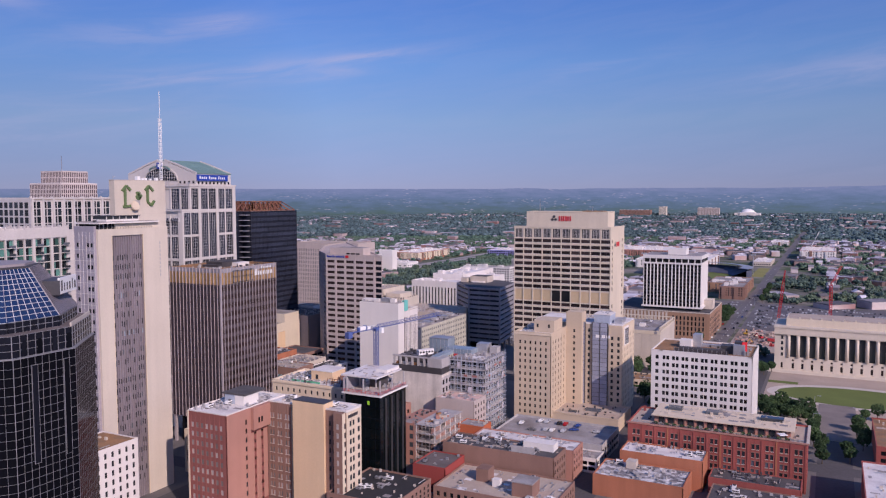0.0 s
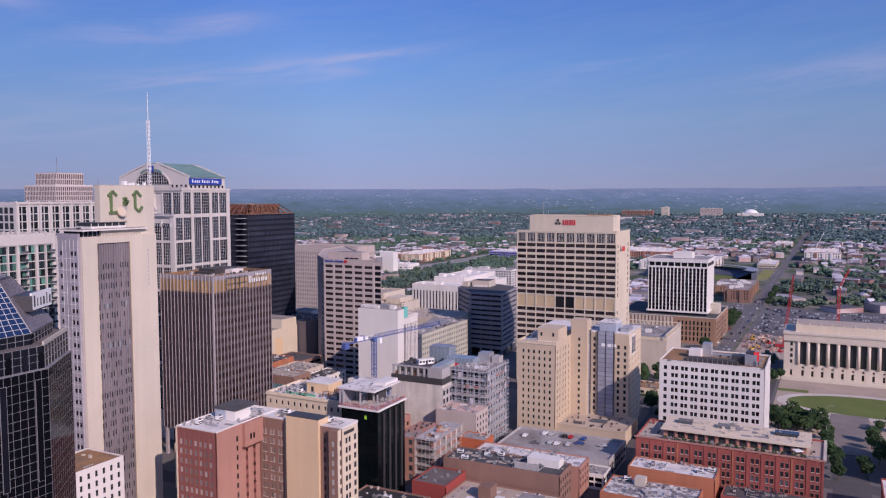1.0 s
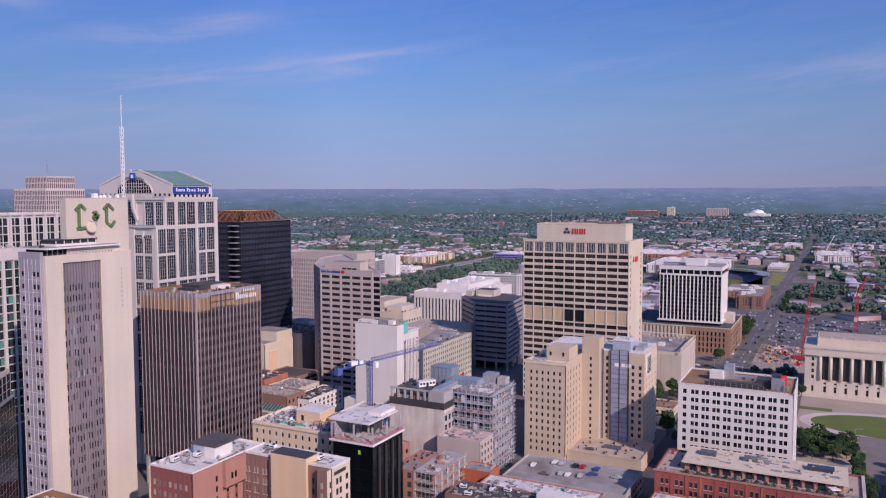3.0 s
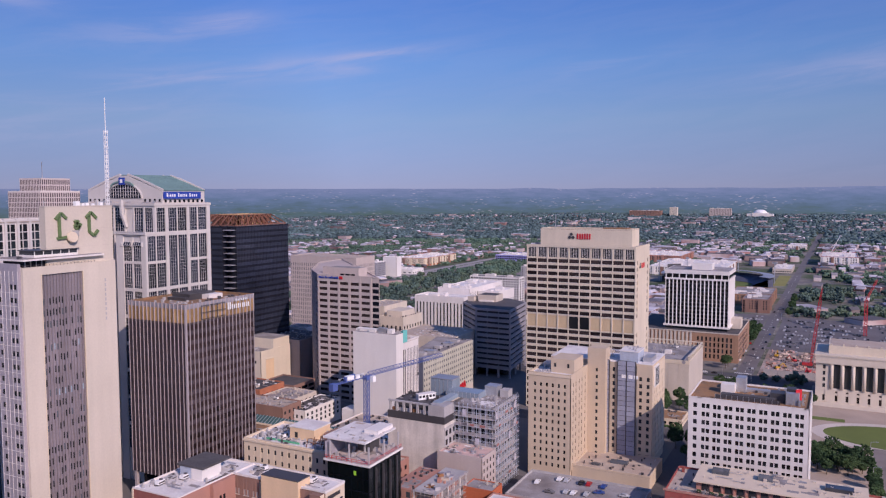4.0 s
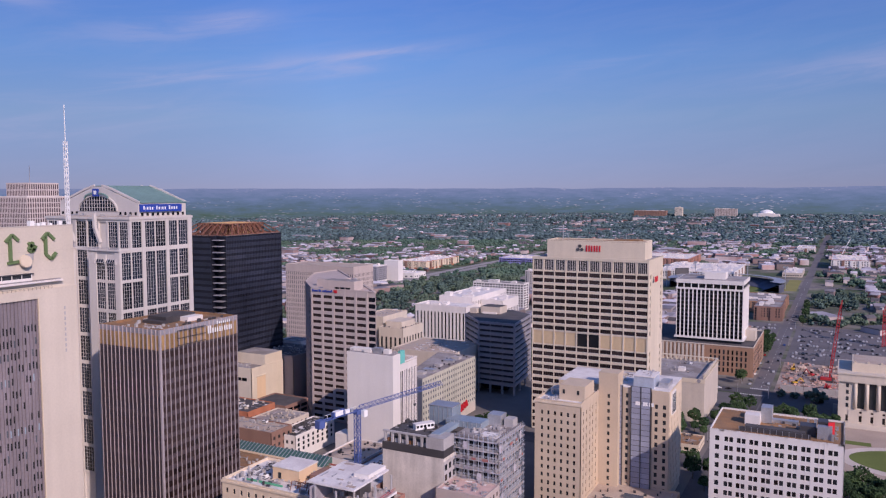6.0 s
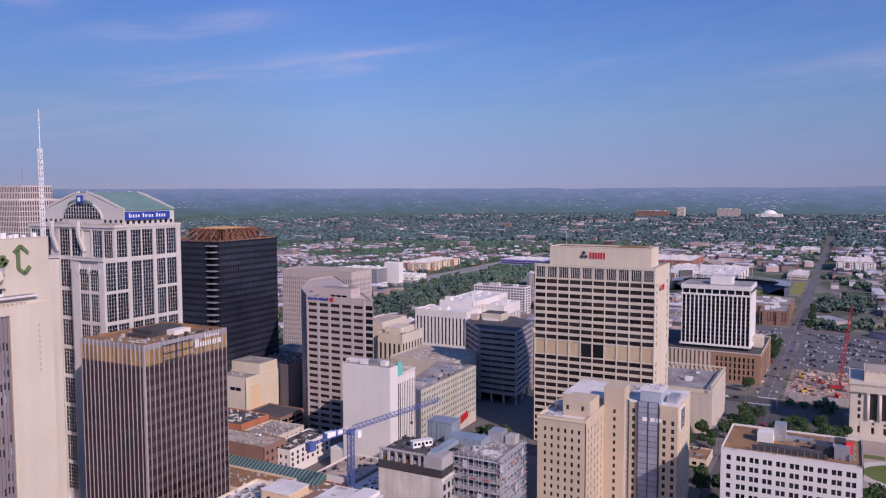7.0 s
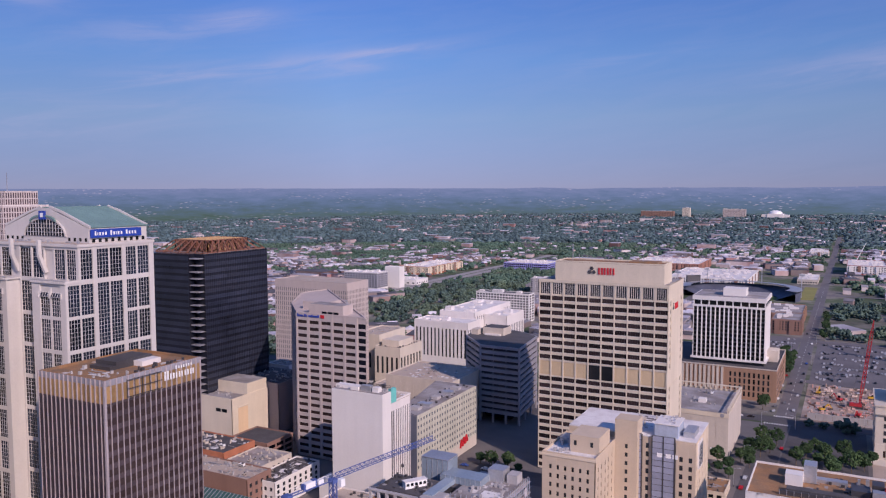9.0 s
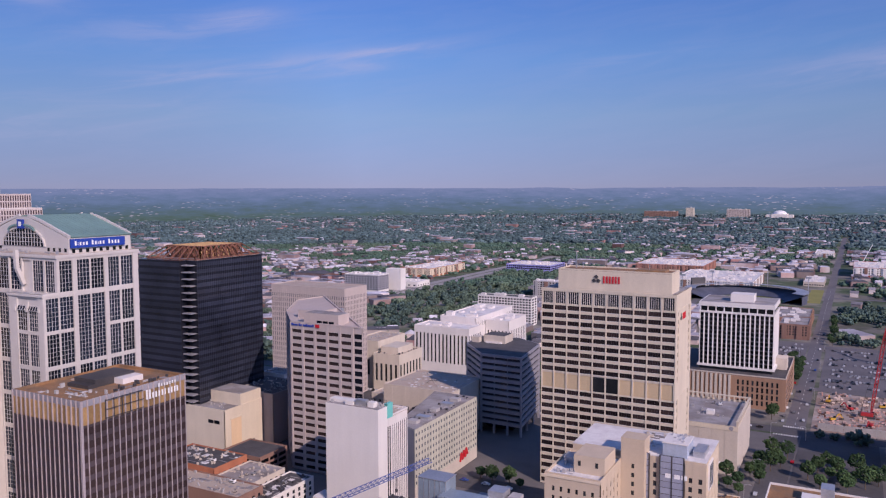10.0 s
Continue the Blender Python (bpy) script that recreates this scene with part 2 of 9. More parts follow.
GROUND = M("far_ground", (0.09, 0.12, 0.07), 0.95, var=0.35, big=0.01, fine=0.12, tint=(0.24, 0.22, 0.2), tint_scale=0.013, spec=0.1)

# the teal glass's streaks are reflections painted into its colour
GLASS_TEAL = M("dark_teal_glass", (0.006, 0.013, 0.016), 0.15, var=0.45, big=0.12, streak=0.4, rnd=0.5)
GLASS_FROST = M("frosted_blue_glass", (0.3, 0.37, 0.44), 0.25, var=0.15, rnd=0.2)
RUST_DARK = M("dark_rusty_steel", (0.24, 0.105, 0.07), 0.75, metal=0.2, var=0.25, big=0.3)
OCHRE = M("ochre_roof_panel", (0.5, 0.32, 0.16), 0.8, var=0.18, big=0.3)
NETTING = M("pale_debris_netting", (0.5, 0.47, 0.52), 0.9, var=0.2, big=0.3, streak=0.15)
FRAME_BLUE = M("pale_blue_metal", (0.52, 0.58, 0.68), 0.45, metal=0.3, var=0.12, streak=0.1)
ROAD_WORN = M("worn_grey_asphalt", (0.145, 0.135, 0.142), 0.9, var=0.18, big=0.03, fine=0.5)
ROAD_PALE = M("pale_motorway_concrete", (0.33, 0.31, 0.3), 0.9, var=0.15, big=0.03, fine=0.5)
# farthest leaves: the most haze painted into the base colour
LEAF_DISTANT = M("hazed_distant_canopy", (0.095, 0.148, 0.155), 0.95, var=0.3, big=0.004, fine=0.05, island=0.3, spec=0.1)

# ---- building helpers ----
def ground_z(x, y):
    """Street level: the hill falls towards the square on the east and to the flats, which rise again far off."""
    e = min(1, max(0, (x + 115) / 55))
    west = np.interp(y, (500, 600, 720), (-4, -5, -12))
    east = np.interp(y, (430, 500, 650, 720), (-4, -9, -9.6, -12))
    return float(west + (east - west) * e + np.interp(y, (3000, 4000), (0, 28)))


_boxes = {}
CUBE_F = [(0, 3, 2, 1), (4, 5, 6, 7), (0, 1, 5, 4), (1, 2, 6, 5), (2, 3, 7, 6), (3, 0, 4, 7)]


def box_mesh(sx, sy, sz, mat, name="box"):
    """A box on its base, shared between pieces of one size."""
    key = (round(sx, 2), round(sy, 2), round(sz, 2), mat.name)
    if key not in _boxes:
        x, y = sx / 2, sy / 2
        me = bpy.data.meshes.new(name)
        me.from_pydata([(-x, -y, 0), (x, -y, 0), (x, y, 0), (-x, y, 0), (-x, -y, sz), (x, -y, sz), (x, y, sz), (-x, y, sz)], [], CUBE_F)
        me.materials.append(mat)
        _boxes[key] = me
    return _boxes[key]


def mesh_of(verts, faces, mat, name="mesh", smooth=False):
    me = bpy.data.meshes.new(name)
    me.from_pydata([tuple(v) for v in verts], [], [tuple(f) for f in faces])
    me.materials.append(mat)
    if smooth:
        me.polygons.foreach_set("use_smooth", [True] * len(me.polygons))
    return me


def many(items):
    """Vertices and faces of several boxes (x0, x1, y0, y1, z0, z1)."""
    v, f = [], []
    for x0, x1, y0, y1, z0, z1 in items:
        k = len(v)
        v += [(x0, y0, z0), (x1, y0, z0), (x1, y1, z0), (x0, y1, z0), (x0, y0, z1), (x1, y0, z1), (x1, y1, z1), (x0, y1, z1)]
        f += [tuple(i + k for i in q) for q in CUBE_F]
    return v, f


def thing(name, label, category, x, y, z=None, rz=0.0, group=""):
    ob = new(name)
    ob.matrix_basis = pose(x, y, ground_z(x, y) if z is None else z, 0, 0, rz)
    ob.empty_display_size = 1
    return tagged(ob, label, category, group)


def put(name, me, parent, x=0.0, y=0.0, z=0.0, rz=0.0, label="", kind=""):
    ob = new(name, me)
    ob.parent = parent
    ob.matrix_basis = pose(x, y, z, 0, 0, rz)
    return tagged(ob, label, kind=kind)


def box(name, parent, x0, x1, y0, y1, z0, z1, mat, label=""):
    return put(name, box_mesh(x1 - x0, y1 - y0, z1 - z0, mat, name), parent, (x0 + x1) / 2, (y0 + y1) / 2, z0, 0, label)


def boxes(name, parent, items, mat, label="", kind=""):
    return put(name, mesh_of(*many(items), mat, name), parent, 0, 0, 0, 0, label, kind)


def prism(name, parent, pts, z0, z1, mat, label=""):
    """A wall-to-wall solid over the outline pts (counter-clockwise from above)."""
    k = len(pts)
    v = [(x, y, z0) for x, y in pts] + [(x, y, z1) for x, y in pts]
    f = [tuple(range(k - 1, -1, -1)), tuple(range(k, 2 * k))] + [(i, (i + 1) % k, k + (i + 1) % k, k + i) for i in range(k)]
    return put(name, mesh_of(v, f, mat, name), parent, 0, 0, 0, 0, label)


def beam(p, q, r):
    """Vertices and faces of a square bar from p to q."""
    p, q = Vector(p), Vector(q)
    d = (q - p).normalized()
    a = d.cross(Vector((0, 0, 1)) if abs(d.z) < 0.95 else Vector((1, 0, 0))).normalized() * r
    b = d.cross(a).normalized() * r
    v = [p - a - b, p + a - b, p + a + b, p - a + b, q - a - b, q + a - b, q + a + b, q - a + b]
    return v, CUBE_F


def bars(name, parent, segs, r, mat, label="", kind=""):
    v, f = [], []
    for s in segs:
        vv, ff = beam(s[0], s[1], s[2] if len(s) > 2 else r)
        k = len(v)
        v += vv
        f += [tuple(i + k for i in q) for q in ff]
    return put(name, mesh_of(v, f, mat, name), parent, 0, 0, 0, 0, label, kind)


_panes = {}
PANE_MAX = 8
MORE_PANES = {"office_tower": 220, "white_block": 170, "ribbed_tower": 120, "tan_hotel": 150, "brick_hotel": 150, "fin_tower": 60, "long_brick_hotel": 110}
FEW_PANES = {"state_office_tower": 20, "apartment_tower": 60, "slit_window_block": 30}


def window(parent, x, y, z, rz, w, h, mat, thick=0.12):
    """One pane, its own object; past some three hundred on a thing the rest are joined."""
    seen = _panes.setdefault(parent.name, [0, parent, {}])
    seen[0] += 1
    kind = parent.name.split(".")[0]
    y_world = parent.matrix_basis.translation.y
    most = MORE_PANES.get(kind, FEW_PANES.get(kind, PANE_MAX if y_world < 900 else 0))
    if seen[0] <= most:
        put("window", box_mesh(w, thick, h, mat, "window"), parent, x, y, z, rz)
    else:
        seen[2].setdefault(mat.name, (mat, []))[1].append((x, y, z, rz, w, h, thick))


def join_rest():
    for count, parent, rest in _panes.values():
        for mat, items in rest.values():
            v, f = [], []
            for x, y, z, rz, w, h, t in items:
                c, s = math.cos(radians(rz)), math.sin(radians(rz))
                k = len(v)
                for zz in (0, h):
                    for a, b in ((-w / 2, -t / 2), (w / 2, -t / 2), (w / 2, t / 2), (-w / 2, t / 2)):
                        v.append((x + a * c - b * s, y + a * s + b * c, z + zz))
                f += [tuple(i + k for i in q) for q in CUBE_F]
            put("window_rest", mesh_of(v, f, mat, "window_rest"), parent, kind="stuff")


def even(w, n, share, margin=0.0):
    """n equal openings over the width w; each takes that share of its bay."""
    b = (w - 2 * margin) / n
    return [(margin + b * (i + (1 - share) / 2), b * share) for i in range(n)]


def facade(parent, o, rz, w, z0, floors, fh, cols, win_h, sill, glass, pier, span, pd=0.35, sd=0.25, top=0.0, rows=None, skip=()):
    """A wall with openings: piers and spandrels stand proud of recessed panes. o: its left foot seen from outside; rz: 0 looks to -y, 90 to +x."""
    c, s = math.cos(radians(rz)), math.sin(radians(rz))
    sd = min(sd, pd - 0.04)

    def at(u, n):
        return o[0] + u * c + n * s, o[1] + u * s - n * c

    height = floors * fh + top
    edges = [0.0] + [e for a, b in cols for e in (a, a + b)] + [w]
    for i in range(0, len(edges), 2):
        a, b = edges[i], edges[i + 1]
        if b - a > 0.02:
            x, y = at((a + b) / 2, pd / 2)
            put("pier", box_mesh(b - a, pd, height, pier, "pier"), parent, x, y, z0, rz)
    low = [z0 + k * fh for k in range(floors)]
    bands = []
    prev = z0
    for k in range(floors):
        if rows and not rows[k]:
            continue
        bands.append((prev, low[k] + sill))
        prev = low[k] + sill + win_h
    bands.append((prev, z0 + height))
    for a, b in bands:
        if b - a > 0.03:
            x, y = at(w / 2, sd / 2)
            put("spandrel", box_mesh(w, sd, b - a, span, "spandrel"), parent, x, y, a, rz)
    for k in range(floors):
        if rows and not rows[k]:
            continue
        for j, (a, b) in enumerate(cols):
            if (k, j) in skip:
                continue
            x, y = at(a + b / 2, 0.03)
            window(parent, x, y, low[k] + sill, rz, b, win_h, glass)


def flat_roof(parent, x0, x1, y0, y1, z, mat, edge, h=0.9, t=0.4):
    """A roof deck with a parapet of four walls round it."""
    box("roof", parent, x0 + 0.12, x1 - 0.12, y0 + 0.12, y1 - 0.12, z - 0.3, z, mat)
    for q in ((x0, x1, y0, y0 + t), (x0, x1, y1 - t, y1), (x0, x0 + t, y0 + t, y1 - t), (x1 - t, x1, y0 + t, y1 - t)):
        box("parapet", parent, *q, z, z + h, edge)


def clutter(parent, x0, x1, y0, y1, z, n, seed, tall=1.0):
    """Small roof things too fine to pick apart: vents, curbs, pipe runs, patches of felt."""
    r = random.Random(seed)
    vents, pipes, patches = [], [], []
    for _ in range(n):
        x, y = r.uniform(x0 + 0.6, x1 - 0.6), r.uniform(y0 + 0.6, y1 - 0.6)
        k = r.random()
        if k < 0.55:
            w, d = r.uniform(0.3, 1.3), r.uniform(0.3, 1.0)
            vents.append((x, min(x + w, x1), y, min(y + d, y1), z - 0.02, z + r.uniform(0.3, 1.4) * tall))
        elif k < 0.72:
            ln = r.uniform(1.5, 6)
            h = r.uniform(0.15, 0.4)
            pipes.append((x, min(x + ln, x1), y, y + 0.22, z + h, z + h + 0.22) if r.random() < 0.5 else (x, x + 0.22, y, min(y + ln, y1), z + h, z + h + 0.22))
        else:
            patches.append((x, min(x + r.uniform(0.8, 4), x1), y, min(y + r.uniform(0.8, 3), y1), z, z + 0.03 + 0.01 * r.random()))
    for name, items, mat in (("roof_gear", vents, r.choice((METAL, BEIGE_CONC, GREY_CONC, METAL_DARK))), ("pipework", pipes, r.choice((METAL, GREY_CONC))), ("felt_patching", patches, r.choice((ROOF_GREY, ROOF_TAN, ROOF_GREY, ROOF_WHITE)))):
        if items:
            boxes(name, parent, items, mat, kind="stuff")


def clump(rng, bits, size):
    """A small tree shape: jittered leafy facets heaped in an uneven crown, with gaps at its rim."""
    v, f = [], []
    for j in range(bits):
        u = Vector((rng.gauss(0, 1), rng.gauss(0, 1), rng.gauss(0, 1))).normalized() * rng.uniform(0.25, 1.0) ** 0.5
        c = Vector((u.x * 0.82, u.y * 0.82, 0.85 + u.z * 0.62))
        s = size * rng.uniform(0.65, 1.35)
        n = Vector((rng.gauss(0, 1), rng.gauss(0, 1), rng.gauss(0, 0.7))).normalized()
        a = n.orthogonal().normalized() * s
        b = n.cross(a).normalized() * s * rng.uniform(0.6, 1.0)
        k = len(v)
        v += [tuple(c + a), tuple(c + b), tuple(c - a), tuple(c - b), tuple(c + n * s * 0.8), tuple(c - n * s * 0.8)]
        f += [(k + p, k + q, k + 4) for p, q in ((0, 1), (1, 2), (2, 3), (3, 0))] + [(k + q, k + p, k + 5) for p, q in ((0, 1), (1, 2), (2, 3), (3, 0))]
    return np.array(v), np.array(f)

# ---- ground and streets ----
def sheet(name, xs, ys, zf, mat, kind="structure", label=""):
    v = [(x, y, zf(x, y)) for y in ys for x in xs]
    k = len(xs)
    f = [(j * k + i, j * k + i + 1, (j + 1) * k + i + 1, (j + 1) * k + i) for j in range(len(ys) - 1) for i in range(k - 1)]
    return tagged(new(name, mesh_of(v, f, mat, name)), label, kind=kind)


GX = [-4700, -3000, -2000, -1400, -1000] + list(range(-800, -149, 50)) + [-115 + 5 * i for i in range(12)] + [0, 50, 100, 200, 400, 700, 1200, 2000, 3000, 4700]
GY = [-1200, -600, -200, 0, 200, 300, 400] + list(range(430, 721, 10)) + [800, 1000, 1400, 2000, 3000, 4000, 4800]
sheet("ground", GX, GY, lambda x, y: ground_z(x, y) - 0.05, GROUND, label="mixed ground of lots and grass")


def strip(name, x0, x1, y0, y1, mat, lift=0.02, label=""):
    ys = sorted({y0, y1, *[y for y in range(430, 721, 10) if y0 < y < y1]})
    xs = sorted({x0, x1, *[-115 + 5 * i for i in range(12) if x0 < -115 + 5 * i < x1]}) if y0 < 720 else [x0, x1]
    return sheet(name, xs, ys, lambda x, y: ground_z(x, y) + lift, mat, label=label)


# downtown apron of asphalt and paving, then the avenues and cross streets on it
strip("pavement", -640, 160, 60, 700, PAVING, 0.0, "pale concrete pavement between the buildings")
strip("road", -107, -95, 700, 3000, ROAD_WORN, 0.03, "straight grey asphalt avenue")
strip("road", -111, -97, 60, 700, ASPHALT, 0.03, "grey asphalt avenue between buildings")
strip("road", -250, -237, 60, 440, ASPHALT, 0.03, "narrow shaded asphalt avenue")
strip("road", -20, -6, 60, 520, ASPHALT, 0.03, "shaded asphalt avenue")
for y0, y1 in ((303, 313), (418, 429), (515, 532), (704, 722)):
    strip("road", -640, 160, y0, y1, ASPHALT, 0.05, "asphalt cross street")


# ---- towers ----
def ribbon_tower():
    x0, y0, W, D = -205.4, 540.0, 64.6, 35.0
    g = ground_z(x0, y0)
    b = thing("office_tower", "cream concrete office tower with ribbons of dark windows", "tower", x0, y0)
    T = 93.8 - g
    box("core", b, 0.4, W - 0.4, 0.4, D - 0.4, 0, T - 0.6, CREAM)
    fh = 3.77
    # lower block of floors, blank band, upper block, then the tall louvre strip
    n_low = 13
    zb = 44.9 - g
    bays = even(W, 10, 0.91)
    side = [(3.2, 3.0), (D - 6.4, 3.0)]
    for o, rz, w, cols, GLZ in (((0, 0.4), 0, W, bays, GLASS_BRONZE), ((W - 0.4, 0), 90, D, side, GLASS_BLACK)):
        facade(b, o, rz, w, zb - n_low * fh, n_low, fh, cols, 2.2, 0.85, GLZ, CREAM, CREAM, 0.55, 0.35)
        facade(b, o, rz, w, 52.3 - g, 9, fh, cols, 2.2, 0.85, GLZ, CREAM, CREAM, 0.55, 0.35, top=0.0)
    for i in range(10):
        a = W / 10 * i
        mat = GLASS if i in (4, 5) else CREAM_PANEL
        put("panel", box_mesh(W / 10 - 0.7, 0.2, 7.0, mat, "panel"), b, a + W / 20, 0.3, zb + 0.1)
    for i in range(11):
        put("pier", box_mesh(0.7, 0.55, 7.4, CREAM, "pier"), b, min(max(W / 10 * i, 0.35), W - 0.35), 0.12, zb)
    put("panel", box_mesh(D, 0.4, 7.4, CREAM, "panel"), b, W - 0.2, D / 2, zb, 90)
    zs = 52.3 - g + 9 * fh
    for i in range(10):
        for k in range(5):
            window(b, W / 10 * (i + 0.12 + 0.76 * (k + 0.5) / 5), 0.36, zs + 0.3, 0, 0.9, T - zs - 2.0, GLASS)
    box("frieze", b, 0.2, W, 0.42, 0.7, zs, T, CREAM)
    box("frieze", b, W - 0.42, W, 0.2, D, zs, T, CREAM)
    for i in range(11):
        put("pier", box_mesh(0.9, 0.5, T - zs, CREAM, "pier"), b, min(max(W / 10 * i, 0.45), W - 0.45), 0.2, zs)
    for i in range(10):
        for k in range(6):
            put("mullion", box_mesh(0.15, 0.3, T - zs - 1.6, WHITE_CONC, "mullion"), b, W / 10 * (i + 0.12 + 0.76 * k / 5), 0.3, zs + 0.2)
    box("cornice", b, -0.2, W + 0.2, -0.2, 0.6, T - 1.5, T, CREAM)
    box("cornice", b, W - 0.6, W + 0.2, 0.6, D, T - 1.5, T, CREAM)
    box("roof", b, 0.4, W - 0.6, 0.6, D, T - 0.6, T - 0.3, ROOF_GREY)
    # penthouse
    P = 103.4 - g
    box("penthouse", b, 7.7, 61.9, 2.4, 19.5, T - 0.4, P - 0.7, CREAM)
    flat_roof(b, 7.7, 61.9, 2.4, 19.5, P - 0.6, ROOF_BROWN, CREAM, 0.6)
    box("penthouse", b, 44, 58, 6, 15, P - 0.6, P + 0.5, ROOF_BROWN)
    # slim mullions in the ribbons, too fine to pick apart
    fine = []
    for i in range(10):
        for j in range(1, 5):
            x = W / 10 * (i + 0.045 + 0.91 * j / 5)
            for k in range(22):
                z = (zb - n_low * fh + k * fh if k < n_low else 52.3 - g + (k - n_low) * fh) + 0.85
                fine.append((x - 0.045, x + 0.045, 0.24, 0.32, z, z + 2.2))
    boxes("mullion_rest", b, fine, BRONZE_SPAN, kind="stuff")
    rail = []
    for i in range(10):
        for k in range(22):
            z = (zb - n_low * fh + k * fh if k < n_low else 52.3 - g + (k - n_low) * fh) + 0.85
            rail.append((W / 10 * i + 0.35, W / 10 * (i + 1) - 0.35, -0.02, 0.06, z - 0.12, z + 0.02))
    boxes("sill_rest", b, rail, WHITE_CONC, kind="stuff")
    # signs: dark rosette and red strokes, on the front and on the side
    for a in (90, 210, 330):
        c, s = math.cos(radians(a)), math.sin(radians(a))
        put("sign_mark", box_mesh(1.0, 0.3, 1.7, METAL_DARK, "sign_mark"), b, 26.6 + 1.25 * c, 2.2, P - 5.4 + 1.25 * s)
        put("sign_mark", box_mesh(1.9, 0.3, 0.7, METAL_DARK, "sign_mark"), b, 26.6 + 1.25 * c, 2.21, P - 4.9 + 1.25 * s)
    for i in range(3):
        x = 30.0 + 2.9 * i
        for q in (0.0, 1.5):
            put("sign_bar", box_mesh(0.75, 0.3, 3.3, SIGN_RED, "sign_bar"), b, x + q + 0.3, 2.2, P - 6.2)
    for i in range(3):
        for q in (0.0, 1.3):
            put("sign_bar", box_mesh(0.6, 0.3, 3.0, SIGN_RED, "sign_bar"), b, W + 0.15, 14 + 2.7 * i + q, T - 13.0, 90)
    for a in (90, 210, 330):
        c, s = math.cos(radians(a)), math.sin(radians(a))
        put("sign_mark", box_mesh(1.3, 0.3, 1.5, METAL_DARK, "sign_mark"), b, W + 0.15, 10.5 + 1.1 * c, T - 12.2 + 1.1 * s, 90)
    bars("antenna", b, [((15, 8, P), (15, 8, P + 8), 0.18), ((18, 9, P), (18, 9, P + 3), 0.12), ((50, 10, P), (50, 10, P + 3.5), 0.1)], 0.1, METAL)
    return b


def fin_tower():
    x0, y0, W, D = -169.5, 770.5, 50.5, 40.8
    g = ground_z(x0, y0)
    b = thing("fin_tower", "white office slab with vertical fins and a brick podium", "tower", x0, y0)
    T, zb = 60.1 - g, 13.0 - g
    # podium
    box("podium", b, -26, 60, -12, 70, 0, zb - 2.5, PODIUM_BRICK, "brown brick podium")
    for i in range(16):
        box("podium_rib", b, -24 + i * 3.1, -22.4 + i * 3.1, -12.6, -12, 4, zb - 2.6, BEIGE_CONC)
    for i in range(9):
        for k in range(4):
            window(b, 29 + i * 3.2, -12.0, 2.5 + k * 4.6, 0, 1.3, 3.4, GLASS)
    for i in range(12):
        for k in range(4):
            window(b, 60, -8 + i * 5.5, 2.5 + k * 4.6, 90, 1.6, 3.0, GLASS)
    flat_roof(b, -26, 60, -12, 70, zb - 2.3, ROOF_DARK, BEIGE_CONC, 0.8)
    box("tank", b, 50, 58, 20, 34, zb - 2.3, zb + 6, BEIGE_CONC)
    box("core", b, 0.5, W - 0.5, 0.5, D - 0.5, zb - 2.4, T - 0.5, GLASS_MID)
    box("slab", b, -1.2, W + 1.2, -1.2, D + 1, zb, zb + 1.4, WHITE_PAINT)
    facade(b, (0, 0.5), 0, W, zb + 1.4, 12, 3.15, even(W, 16, 0.72), 2.2, 0.45, GLASS, WHITE_PAINT, METAL_DARK, 0.9, 0.2)
    zt = zb + 1.4 + 12 * 3.15
    box("wall", b, W - 0.5, W, 0.3, D, zb + 1.4, zt, WHITE_PAINT)
    box("band", b, -0.6, W + 0.4, -0.6, D, zt, zt + 1.4, WHITE_PAINT)
    for i in range(9):
        window(b, W / 9 * (i + 0.5), 0.45, zt + 1.5, 0, W / 9 - 0.9, 3.2, GLASS)
    for i in range(7):
        window(b, W - 0.45, D / 7 * (i + 0.5), zt + 1.5, 90, D / 7 - 0.9, 3.2, GLASS)
    for i in range(10):
        put("pier", box_mesh(0.8, 0.6, 3.6, WHITE_PAINT, "pier"), b, min(max(W / 9 * i, 0.4), W - 0.4), 0.2, zt + 1.3)
    box("cornice", b, -0.6, W + 0.4, -0.6, D, zt + 4.8, T, WHITE_PAINT)
    box("roof", b, 0.2, W - 0.4, 0.2, D - 0.8, T, T + 0.06, ROOF_GREY)
    box("penthouse", b, 20, 36, 8, 22, T, T + 5.5, WHITE_PAINT)
    return b


BRONZE_PANE = M("dull_bronze_pane", (0.034, 0.026, 0.034), 0.3, var=0.2, rnd=0.3)


